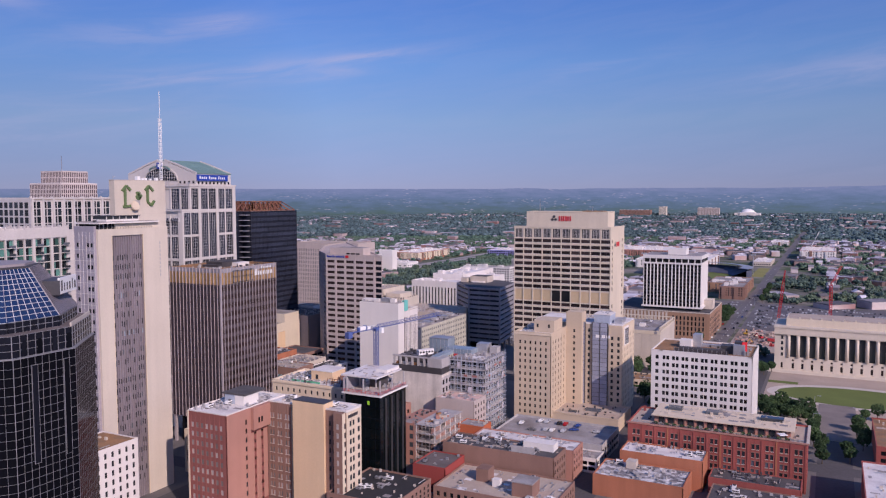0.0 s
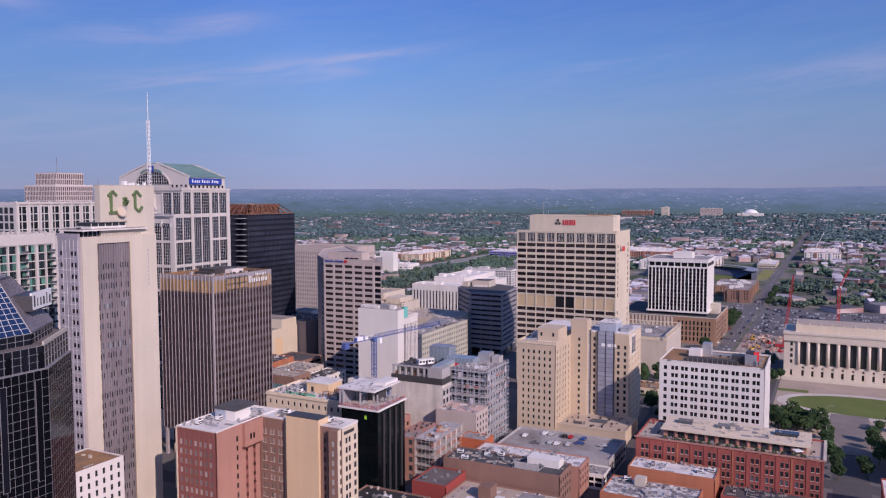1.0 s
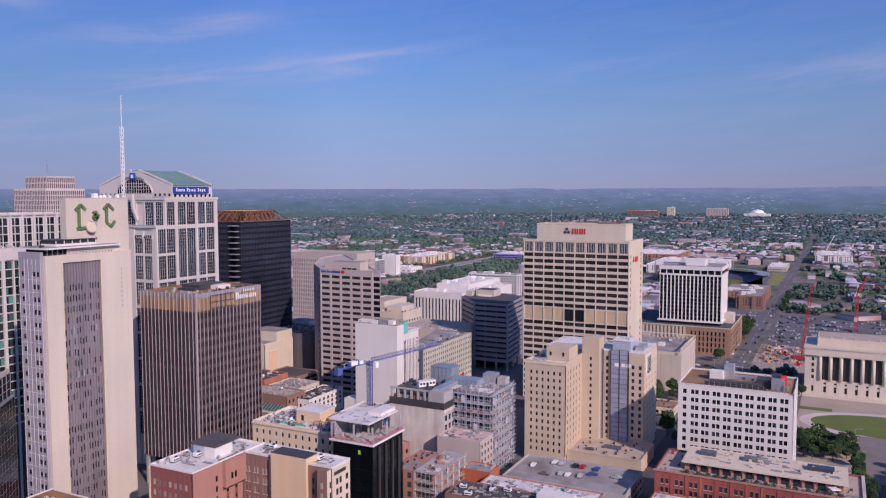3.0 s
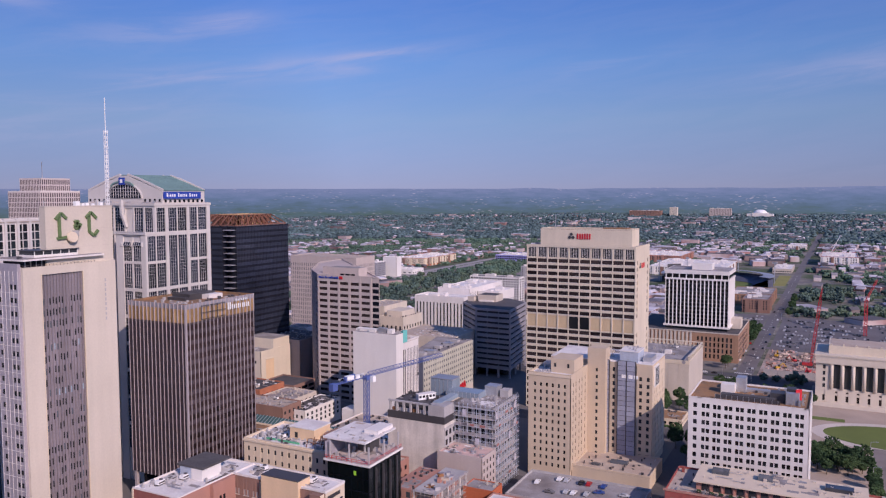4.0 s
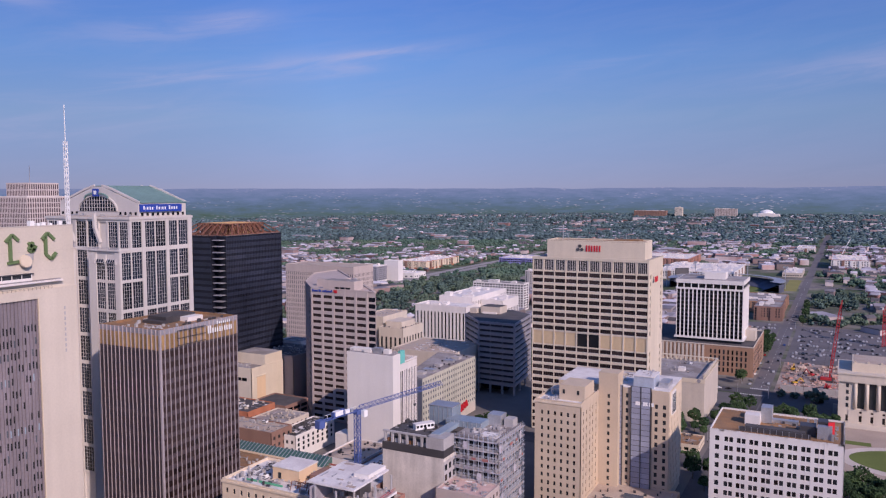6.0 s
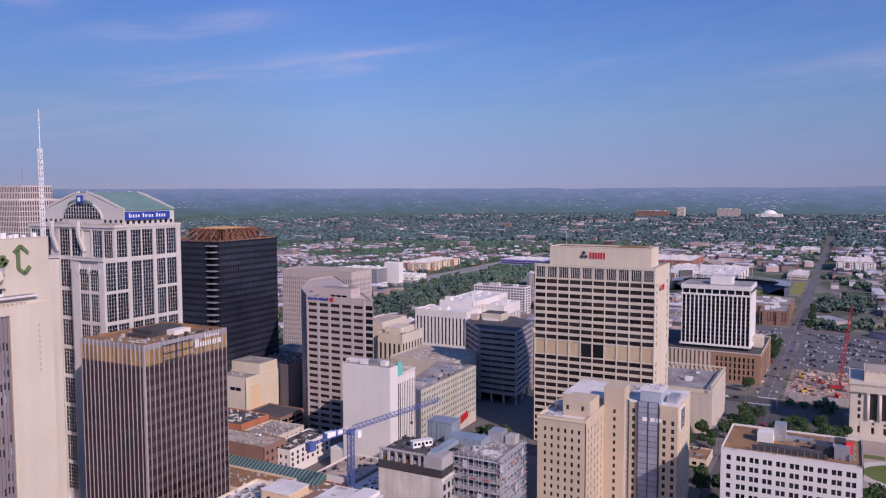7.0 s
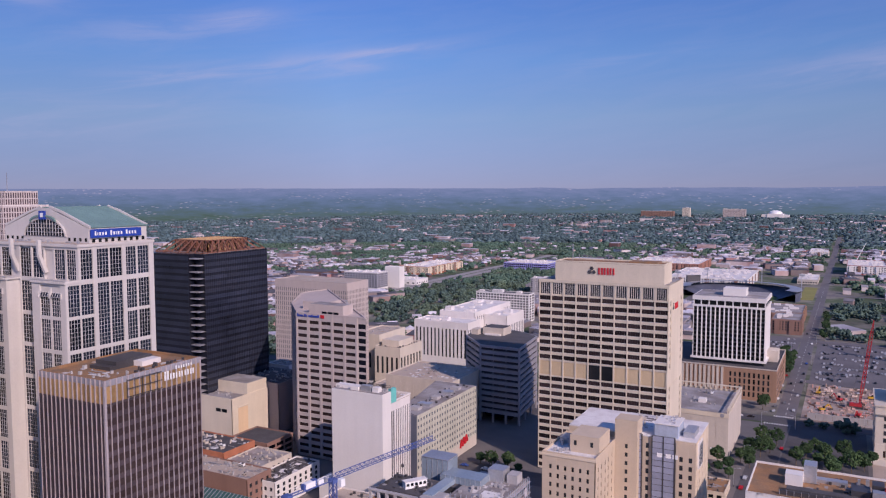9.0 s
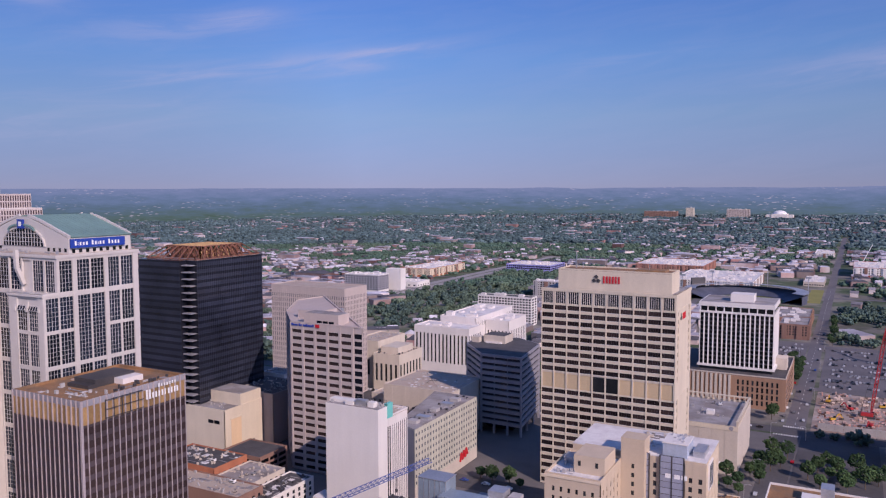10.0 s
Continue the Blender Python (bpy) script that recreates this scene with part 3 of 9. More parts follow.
def ribbed_office():
    x0, y0, W, D = -298.5, 329.0, 31.8, 39.6
    g = ground_z(x0, y0)
    b = thing("ribbed_tower", "bronze glass office tower with pale ribs and a gold top band", "tower", x0, y0)
    T, zt, zb = 80.4 - g, 72.9 - g, 9.0 - g
    box("lobby", b, 3, W - 3, 3, D - 3, 0, zb, GLASS_BLACK)
    box("core", b, 0.3, W - 0.3, 0.3, D - 0.3, zb, T - 1.2, BRONZE_SPAN)
    nf = 16
    fh = (zt - zb) / nf
    for o, rz, w, n, GLZ in (((W - 0.3, 0), 90, D, 18, GLASS_BRONZE), ((0, 0.3), 0, W, 15, BRONZE_PANE)):
        facade(b, o, rz, w, zb, nf, fh, even(w, n, 0.9), fh * 0.56, fh * 0.22, GLZ, BRONZE_RIB, BRONZE_SPAN, 0.38, 0.1)
        c, s = math.cos(radians(rz)), math.sin(radians(rz))
        for i in range(n):
            u = w / n * (i + 0.5)
            put("gold_panel", box_mesh(w / n * 0.84, 0.2, 5.4, GOLD, "gold_panel"), b, o[0] + u * c + 0.05 * s, o[1] + u * s - 0.05 * c, zt, rz)
            put("cap_panel", box_mesh(w / n * 0.84, 0.2, 2.0, SLATE, "cap_panel"), b, o[0] + u * c + 0.05 * s, o[1] + u * s - 0.05 * c, zt + 5.45, rz)
        for i in range(n + 1):
            u = min(max(w / n * i, 0.15), w - 0.15)
            put("pier", box_mesh(w / n * 0.16, 0.55, T - zt, BRONZE_RIB, "pier"), b, o[0] + u * c + 0.27 * s, o[1] + u * s - 0.27 * c, zt, rz)
    box("corner_pier", b, W - 0.45, W + 0.3, -0.3, 0.45, zb, T, BRONZE_RIB)
    for x, y in ((1.0, 1.0), (W - 1, 1.0), (W - 1, D - 1), (1.0, D - 1)) + tuple((W - 1, D * k / 4) for k in (1, 2, 3)):
        box("column", b, x - 0.6, x + 0.6, y - 0.6, y + 0.6, 0, zb, BRONZE_RIB)
    flat_roof(b, 0.2, W - 0.2, 0.2, D - 0.2, T - 0.9, ROOF_BROWN, ROOF_BROWN, 0.9, 0.5)
    box("penthouse", b, 9, 19, 15, 30, T - 0.9, T + 1.6, METAL_DARK)
    clutter(b, 2, W - 2, 2, 12, T - 0.9, 22, 81)
    clutter(b, 24, W - 2, 12, D - 2, T - 0.9, 24, 82)
    box("deck_hatch", b, 3, 7.5, 18, 30, T - 0.9, T - 0.5, ROOF_TAN)
    box("penthouse_step", b, 19, 23, 22, 30, T - 0.9, T + 0.9, WHITE_CONC)
    box("penthouse_step", b, 9, 19, 12.5, 15, T - 0.9, T + 0.3, METAL_DARK)
    # sign bars on the upper band
    for k, (u, w, h, z) in enumerate(((28, 0.5, 1.2, 5.6), (29.2, 0.4, 0.9, 5.6), (30.3, 0.4, 0.9, 5.6), (31.4, 0.4, 0.9, 5.6), (32.5, 0.4, 0.9, 5.6), (33.6, 0.4, 0.9, 5.6), (34.7, 0.4, 0.9, 5.6))):
        put("sign_bar", box_mesh(w, 0.2, h, SIGN_WHITE, "sign_bar"), b, W + 0.6, u, zt + z, 90)
    for k, (u, w, h) in enumerate(((23.2, 0.6, 3.0), (24.4, 0.6, 3.0), (25.6, 0.55, 1.9), (26.9, 0.55, 1.9), (28.1, 0.55, 1.9), (29.4, 0.55, 1.9), (30.5, 0.5, 1.9), (32.0, 0.55, 1.9), (33.2, 0.55, 1.9), (34.5, 0.55, 1.9), (35.6, 0.55, 1.9))):
        put("sign_bar", box_mesh(w, 0.2, h, SIGN_WHITE, "sign_bar"), b, W + 0.6, u, zt + 2.6, 90)
    segs = [((W + 0.5, u, zt + 0.4), (W + 0.5, u, zt + 6.3)) for u in (8, 11, 14, 17, 20)] + [((W + 0.5, 8, zt + z), (W + 0.5, 22, zt + z)) for z in (0.6, 3.2, 6.0)]
    bars("sign_frame", b, segs, 0.1, METAL_DARK)
    return b


def slab_tower():
    """The tall limestone tower with a sign slab, a panelled shaft and an antenna."""
    x1, y0 = -256.0, 254.2
    g = ground_z(x1, y0)
    b = thing("limestone_tower", "pale limestone tower with a grey panelled shaft and rooftop sign slab", "tower", x1, y0)
    T = 101.6 - g
    L = 33.6
    # lilac clad end wall towards the south
    box("wing", b, -11.6, -0.9, -0.6, 0.4, 0, T + 1.2, LILAC_PANEL)
    for k in range(24):
        z = 6 + k * 4.05
        for x in (-2.2, -4.0, -9.6):
            window(b, x, -0.6, z, 0, 0.95, 1.5, GLASS)
        put("string_course", box_mesh(10.7, 0.1, 0.14, WHITE_CONC, "string_course"), b, -6.25, -0.62, z - 1.1)
    for x in (-0.95, -3.1, -5.0, -7.0, -8.8, -11.4):
        put("panel_joint", box_mesh(0.12, 0.08, T - 1, WHITE_CONC, "panel_joint"), b, x, -0.63, 0)
    box("shaft", b, -12, -0.9, 0.4, L - 1.0, 0, T, PALE_STONE)
    sh0, sh1, shz = 6.3, 21.3, 99.0 - g
    box("cheek", b, -0.9, 0.0, 0.4, sh0, 0, T, PALE_STONE)
    box("cheek", b, -0.9, 0.0, sh1, L, 0, T, PALE_STONE)
    box("lintel", b, -0.9, 0.0, sh0, sh1, shz, T, PALE_STONE)
    for y, w in ((sh0, 0.3), (sh1 - 0.3, 0.3)):
        box("reveal_trim", b, -0.3, 0.06, y, y + w, 0, shz + 0.3, STUCCO_CREAM)
    # ribbed grey shaft, its fins and scattered panes
    rng = random.Random(4)
    n = 14
    for i in range(n):
        u = sh0 + (sh1 - sh0) * (i + 0.5) / n
        put("fin", box_mesh(0.5, 0.5 if i % 2 else 0.36, shz, LILAC_DARK, "fin"), b, -0.72, u, 0, 90)
    box("shaft_panel", b, -0.98, -0.84, sh0, sh1, 0, shz, LILAC_DARK)
    for k in range(26):
        for i in range(n - 1):
            if rng.random() < 0.7:
                u = sh0 + (sh1 - sh0) * (i + 1) / n
                row = rng.random() + (0.45 if k in (17, 21) else 0.0)
                pane = GLASS_FROST if row > 1.15 else GLASS_MID if row > 0.9 else GLASS
                window(b, -0.79, u, 3 + k * 3.62 + (i % 2) * 0.3, 90, 0.55, 2.0, pane)
    # set-back top floor under a broad flat roof, then the glasshouse
    box("recess", b, -10.8, -1.4, 1.6, 26.5, T, T + 2.0, GLASS_BLACK)
    for i in range(14):
        box("recess_post", b, -1.35, -1.1, 2.0 + i * 1.85, 2.2 + i * 1.85, T, T + 2.0, METAL)
    bars("roof_rail", b, [((0.0, 0.6, T + 0.7), (0.0, 25.6, T + 0.7)), ((-10.5, 0.6, T + 0.7), (0.0, 0.6, T + 0.7))] + [((0.0, 0.6 + 1.25 * i, T), (0.0, 0.6 + 1.25 * i, T + 0.7)) for i in range(21)], 0.035, METAL_DARK)
    box("canopy", b, -11.6, 0.9, 0.1, 28.6, T + 2.0, T + 2.5, WHITE_CONC)
    box("canopy_felt", b, -11.2, 0.5, 0.5, 28.2, T + 2.5, T + 2.8, ROOF_GREY)
    zg = T + 2.8
    box("glasshouse", b, -7.4, -0.4, 4.6, 19.6, zg, zg + 1.9, GLASS_MID)
    box("glasshouse_sill", b, -7.5, -0.3, 4.5, 19.7, zg, zg + 0.75, WHITE_PAINT)
    for i in range(6):
        box("glasshouse_post", b, -0.42, -0.25, 4.6 + i * 2.96, 4.8 + i * 2.96, zg, zg + 1.9, WHITE_PAINT)
    box("glasshouse_roof", b, -7.8, 0.1, 4.2, 20.0, zg + 1.9, zg + 2.15, METAL_DARK)
    for y, r in ((0.9, 0.5), (24.5, 0.35), (26.4, 0.3)):
        box("roof_box", b, -2.0 - r, -2.0 + r, y - r, y + r, zg - 0.2, zg + 0.6, METAL_DARK)
    S = 119.7 - g
    box("sign_slab", b, -3.4, -0.7, 8.9, L, T, S, PALE_STONE)
    for z in (T + 5.3, T + 11.0):
        box("slab_joint", b, -0.71, -0.66, 8.9, L, z, z + 0.07, BEIGE_CONC)
    box("slab_trim", b, -3.5, -0.6, 8.8, L + 0.1, S - 0.05, S + 0.25, BEIGE_CONC)
    for k in range(9):
        box("vent_slot", b, -0.05, 0.03, 29.2, 29.7, 82 + k * 1.6 - g, 83.0 + k * 1.6 - g, GREY_CONC)
    xs = -0.45
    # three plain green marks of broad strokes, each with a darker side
    def mark(segs):
        bars("sign_mark", b, [((xs, y, z), (xs, yy, zz)) for y, z, yy, zz in segs], 0.42, SIGN_GREEN)
    mark([(13.5, S - 9.6, 13.5, S - 3.2), (12.2, S - 3.9, 14.2, S - 2.0), (14.2, S - 2.0, 16.0, S - 3.7), (12.6, S - 9.9, 16.6, S - 9.5)])
    mark([(19.0, S - 4.4, 20.6, S - 6.8), (20.4, S - 4.4, 18.9, S - 6.4), (18.9, S - 6.4, 19.9, S - 7.2), (19.9, S - 7.2, 21.2, S - 5.4)])
    mark([(24.3, S - 8.2, 24.3, S - 3.0), (23.2, S - 3.7, 25.0, S - 1.9), (25.0, S - 1.9, 27.1, S - 3.9), (24.3, S - 8.2, 26.0, S - 9.6), (26.0, S - 9.6, 27.6, S - 7.8)])
    bm = bmesh.new()
    bmesh.ops.create_cone(bm, cap_ends=True, segments=24, radius1=1.85, radius2=1.7, depth=0.5)
    me = bpy.data.meshes.new("dish"); bm.to_mesh(me); bm.free(); me.materials.append(STUCCO_CREAM)
    d = new("dish", me); d.parent = b; d.matrix_basis = pose(0.5, 17.5, S - 9.6, 0, 80, 0)
    box("dish_bracket", b, -0.6, 0.2, 18.0, 20.0, S - 9.4, S - 7.6, GREY_CONC)
    for x, y, r, h in ((-2.2, 21.2, 0.7, 1.5), (-2.0, 23.2, 0.45, 0.8), (-2.4, 25.0, 0.6, 1.0), (-2.0, 27.2, 0.4, 0.7), (-2.2, 30.4, 0.5, 1.2)):
        box("rooftop_box", b, x - r, x + r, y - r, y + r, S + 0.2, S + 0.2 + h, SIGN_WHITE)
    bars("aerial", b, [((-2, 9.6, S), (-1.6, 9.2, S + 1.9)), ((-1.6, 9.2, S + 1.2), (-1.2, 10.0, S + 1.6)), ((-2, 28.6, S), (-2, 28.6, S + 2.2)), ((-2.6, 31.8, S), (-2.6, 31.8, S + 2.6))], 0.06, METAL)
    # mast: slim lattice below, whip above
    mx, my = -3.0, 33.9
    segs = []
    for k in range(17):
        z = S - 2 + k * 1.6
        for sx, sy in ((-0.4, -0.4), (0.4, -0.4), (0.4, 0.4), (-0.4, 0.4)):
            segs.append(((mx + sx, my + sy, z), (mx + sx, my + sy, z + 1.6)))
            segs.append(((mx + sx, my + sy, z), (mx - sy, my + sx, z + 1.6), 0.05))
    segs.append(((mx, my, S + 25), (mx, my, S + 36), 0.09))
    bars("mast", b, segs, 0.06, SIGN_WHITE, kind="stuff")
    return b


GRID_METAL = M("pale_grey_mullion", (0.6, 0.58, 0.58), 0.5, metal=0.2, var=0.08)


def gabled_tower():
    """The white-framed tower with big gridded windows and a green gabled roof."""
    x1, y0, D = -306.0, 345.6, 38.6
    W = 51.0
    g = ground_z(x1, y0)
    b = thing("gabled_tower", "white stone tower with gridded windows and green gabled roof", "tower", x1, y0)
    T = 119.6 - g
    step = 5.4
    zl = 106.2 - g
    rec = -18.2
    lrec = -W - rec
    box("core", b, -W + 0.5, -0.5, step + 0.5, D - 0.5, 0, T - 0.8, FRAME_STONE)
    for xa, xb in ((rec + 0.4, -0.5), (-W + 0.5, lrec - 0.4)):
        box("core", b, xa, xb, 0.5, step + 0.5, 0, zl, FRAME_STONE)

    def bay(u, w, z, h, o, rz, nx, nz):
        """One big window: pane and its white grid."""
        c, s = math.cos(radians(rz)), math.sin(radians(rz))
        x, y = o[0] + (u + w / 2) * c, o[1] + (u + w / 2) * s
        pane = put("window", box_mesh(w, 0.12, h, GLASS_SKY, "window"), b, x, y, z, rz)
        items = [(-w / 2 + w * i / nx - 0.05, -w / 2 + w * i / nx + 0.05, -0.16, -0.05, 0, h) for i in range(1, nx)]
        items += [(-w / 2, w / 2, -0.15, -0.05, h * k / nz - 0.045, h * k / nz + 0.045) for k in range(1, nz)]
        key = ("grid", round(w, 2), round(h, 2), nx, nz)
        if key not in _boxes:
            _boxes[key] = mesh_of(*many(items), GRID_METAL, "window_grid")
        put("window_grid", _boxes[key], pane)

    # tiers of the frame: the top one stands back from the south front
    tiers = [(107.2 - g, 10.5), (94.5 - g, 10.9), (82.6 - g, 10.7)] + [(82.6 - 12.0 * k - g, 10.6) for k in range(1, 7)]
    cols = [(0.9, 4.8), (6.3, 5.0), (13.0, 5.2), (18.8, 5.2), (25.6, 4.9), (31.3, 5.1)]
    for k, (z, h) in enumerate(tiers):
        for j, (u, w) in enumerate(cols):
            if k or j:
                if j in (2, 3) and k == 1:
                    continue
                tall = j in (2, 3) and k == 2
                bay(u, w, z, 105.3 - g - z if tall else h, (-0.45, 0), 90, 4, 16 if tall else 7)
    edges = [0.0] + [e for u, w in cols for e in (u, u + w)] + [D]
    for i in range(0, len(edges), 2):
        mid_gap = i and edges[i + 1] - edges[i] < 1.3
        box("pier", b, -0.5, -0.12 if mid_gap else 0.2, edges[i], edges[i + 1], 0, T - 0.6 if edges[i] > step else zl, FRAME_STONE)
    box("pier", b, -0.5, 0.22, step, step + 0.9, zl, T - 0.6, FRAME_STONE)
    zs = [0] + [e for z, h in reversed(tiers) for e in (z, z + h)] + [T]
    for i in range(0, len(zs), 2):
        a, c = zs[i], zs[i + 1]
        top = c > T - 1
        spans = [(step if top else 0.0, D)]
        if abs(c - tiers[1][0]) < 0.01:
            spans = [(0.0, cols[2][0]), (cols[3][0] + cols[3][1], D)]
        for ya, yb in spans:
            box("spandrel", b, -0.5, 0.05, ya, yb, a, min(c, T - 0.9), FRAME_STONE)
    # two pavilions to the south with a recess between; windows in pairs
    for xa, xb in ((rec, 0.0), (-W, lrec)):
        pair = [(xa + 4.4, 4.9), (xa + 10.4, 4.9)]
        ex = [xa] + [e for u, w in pair for e in (u, u + w)] + [xb]
        for i in range(0, len(ex), 2):
            box("pier", b, ex[i], ex[i + 1], -0.1 if i != 2 else 0.15, 0.5, 0, zl - 3.2 if i == 2 else zl, FRAME_STONE)
        for k, (z, h) in enumerate(tiers[1:]):
            for u, w in pair:
                bay(u, w, z, h - (4.0 if k == 0 else 0), (0, 0.45), 0, 4, 5 if k == 0 else 7)
        for i in range(2, len(zs) - 2, 2):
            box("spandrel", b, xa, xb, 0.05, 0.5, zs[i], zs[i + 1], FRAME_STONE)
        # sloping glass under curved white brackets, below the terrace
        zd = tiers[1][0] + tiers[1][1] - 4.0
        v = [(pair[0][0], -0.1, zd), (pair[1][0] + 4.9, -0.1, zd), (pair[1][0] + 4.9, 2.0, zd), (pair[0][0], 2.0, zd), (pair[0][0], 1.6, zl - 0.5), (pair[1][0] + 4.9, 1.6, zl - 0.5), (pair[1][0] + 4.9, 2.0, zl - 0.5), (pair[0][0], 2.0, zl - 0.5)]
        put("sloping_glazing", mesh_of(v, CUBE_F, GLASS_SKY, "sloping_glazing"), b)
        bars("glazing_bars", b, [((pair[0][0] + 10.9 * i / 8, -0.2, zd), (pair[0][0] + 10.9 * i / 8, 1.5, zl - 0.5)) for i in range(9)] + [((pair[0][0], -0.2 + 0.57 * j, zd + 1.45 * j), (pair[1][0] + 4.9, -0.2 + 0.57 * j, zd + 1.45 * j)) for j in range(3)], 0.06, GRID_METAL, kind="stuff")
        for x in (xa + 3.6, xa + 9.85, xa + 16.0):
            bars("bracket", b, [((x, -0.1, zd - 0.5), (x, -0.1, zd + 0.7)), ((x, -0.1, zd + 0.7), (x, 1.3, zl - 0.1))], 0.36, FRAME_STONE)
        box("terrace", b, xa - 0.3, xb + 0.3, -0.6, step, zl, zl + 0.5, FRAME_STONE)
        bars("terrace_rail", b, [((xa, -0.3, zl + 1.3), (xb, -0.3, zl + 1.3))] + [((xa + (xb - xa) * i / 16, -0.3, zl + 0.4), (xa + (xb - xa) * i / 16, -0.3, zl + 1.3)) for i in range(17)], 0.05, METAL)
        # top tier, set back
        for u, w in ((xb - 6.0 if xb == 0 else xa + 1.2, 4.8), (xb - 12.6 if xb == 0 else xa + 7.8, 4.8)):
            bay(u, w, tiers[0][0], tiers[0][1], (0, step + 0.3), 0, 4, 7)
            box("pier", b, u - 1.0, u, step - 0.1, step + 0.5, zl, T - 0.6, FRAME_STONE)
        box("pier", b, xb - 1.2, xb, step - 0.1, step + 0.5, zl, T - 0.6, FRAME_STONE)
        box("spandrel", b, xa, xb, step - 0.05, step + 0.5, T - 2.0, T - 0.9, FRAME_STONE)
    # the recess: windows from top to bottom, with side walls in shade
    wid = (rec - lrec) / 2
    for k, (z, h) in enumerate(tiers):
        for i in range(2):
            bay(lrec + 0.6 + wid * i, wid - 1.1, z, h, (0, step + 0.3), 0, 4, 7)
        box("spandrel", b, lrec, rec, step, step + 0.5, z - 1.5, z, FRAME_STONE)
    for x in (lrec, lrec + wid - 0.4, rec - 0.7):
        box("pier", b, x, x + 0.7, step - 0.2, step + 0.5, 0, T - 0.6, FRAME_STONE)
    # leaning fin walls beside the recess below the cornice
    for sgn, x in ((1, rec), (-1, lrec)):
        bars("fin_wall", b, [((x + sgn * 0.6, step - 0.1, zl + 3.0), (x + sgn * 0.6, step - 2.4, T - 4.5)), ((x + sgn * 0.6, step - 2.4, T - 4.5), (x + sgn * 0.6, step - 2.6, T + 1.6))], 0.62, FRAME_STONE)
    box("cornice", b, -W - 0.3, 0.5, step - 0.6, D + 0.3, T - 0.9, T + 0.1, FRAME_STONE)
    box("roof_deck", b, -W + 0.5, -0.5, step, D, T + 0.1, T + 0.2, ROOF_TAN)
    clutter(b, -W + 2, -3, step + 0.5, 11, T + 0.2, 26, 91, 0.8)
    # attic with small square openings, gable wall with the fan window, green roof
    A = 122.4 - g
    ax0, ax1, ay0, ay1 = -W + 1.4, -1.4, 11.2, 36.9
    box("attic", b, ax0, ax1, ay0, ay1, T + 0.1, A, FRAME_STONE)
    for i in range(9):
        window(b, ax1, ay0 + 1.9 + i * 2.75, T + 0.4, 90, 1.25, 1.3, GLASS)
    for i in range(16):
        if not 4 <= i <= 11:
            window(b, ax0 + 1.6 + i * 3.0, ay0, T + 0.7, 0, 1.2, 1.3, GLASS)
    ridge, mid, eave = 132.2 - g, (ax0 + ax1) / 2, 125.0 - g
    prof = [(ax0, A), (ax1, A), (ax1, eave), (mid + 2.4, ridge), (mid - 2.4, ridge), (ax0, eave)]
    v = [(x, y, z) for y in (ay0, ay1) for x, z in prof]
    put("gable", mesh_of(v, [(0, 1, 2, 3, 4, 5), (11, 10, 9, 8, 7, 6)] + [(i + 6, (i + 1) % 6 + 6, (i + 1) % 6, i) for i in range(6)], FRAME_STONE, "gable"), b)
    for side in (1, -1):
        xa, za, xb, zb = (ax1 + 0.2, eave + 0.15, mid + 2.4, ridge + 0.1) if side > 0 else (mid - 2.4, ridge + 0.1, ax0 - 0.2, eave + 0.15)
        v = [(xa, ay0 + 1.2, za), (xa, ay1, za), (xb, ay1, zb), (xb, ay0 + 1.2, zb), (xa, ay0 + 1.2, za + 0.3), (xa, ay1, za + 0.3), (xb, ay1, zb + 0.3), (xb, ay0 + 1.2, zb + 0.3)]
        put("roof", mesh_of(v, CUBE_F, ROOF_GREEN, "roof"), b, label="green copper roof slope")
        n = 15
        bars("roof_seam", b, [((xa, ay0 + 1.2 + (ay1 - ay0 - 1.2) * i / n, za + 0.33), (xb, ay0 + 1.2 + (ay1 - ay0 - 1.2) * i / n, zb + 0.33)) for i in range(1, n)], 0.05, ROOF_GREEN, kind="stuff")
        bars("gutter", b, [((xa, ay0 + 1.2, za + 0.4), (xa, ay1 + 0.2, za + 0.4))] if side > 0 else [((xb, ay0 + 1.2, zb + 0.4), (xb, ay1 + 0.2, zb + 0.4))], 0.2, ROOF_GREEN)
    box("ridge_cap", b, mid - 2.5, mid + 2.5, ay0 + 1.2, ay1, ridge + 0.1, ridge + 0.45, ROOF_GREEN)
    # segmental fan window with upright bars
    k, r, fz, fh = 20, 11.3, A - 0.5, 6.3
    v = [(0, 0, 0)] + [(r * math.cos(math.pi * i / k), 0, fh * math.sin(math.pi * i / k)) for i in range(k + 1)]
    v += [(x, 0.3, z) for x, y, z in v]
    n1 = k + 2
    put("fan_window", mesh_of(v, [tuple(range(k + 1, 0, -1)) + (0,)] + [(i, i + 1, i + 1 + n1, i + n1) for i in range(1, k + 1)], GLASS_SKY, "fan_window"), b, mid, ay0 - 0.25, fz)
    for i in range(1, 14):
        x = -r + 2 * r * i / 14
        bars("fan_bar", b, [((mid + x, ay0 - 0.4, fz), (mid + x, ay0 - 0.4, fz + fh * math.sqrt(1 - (x / r) ** 2)))], 0.08, GRID_METAL)
    for z in (1.5, 3.0, 4.5):
        q = r * math.sqrt(1 - (z / fh) ** 2)
        bars("fan_rail", b, [((mid - q, ay0 - 0.38, fz + z), (mid + q, ay0 - 0.38, fz + z))], 0.07, GRID_METAL)
    arc = [(mid + 1.05 * r * math.cos(math.pi * i / 24), fz + 1.06 * fh * math.sin(math.pi * i / 24)) for i in range(25)]
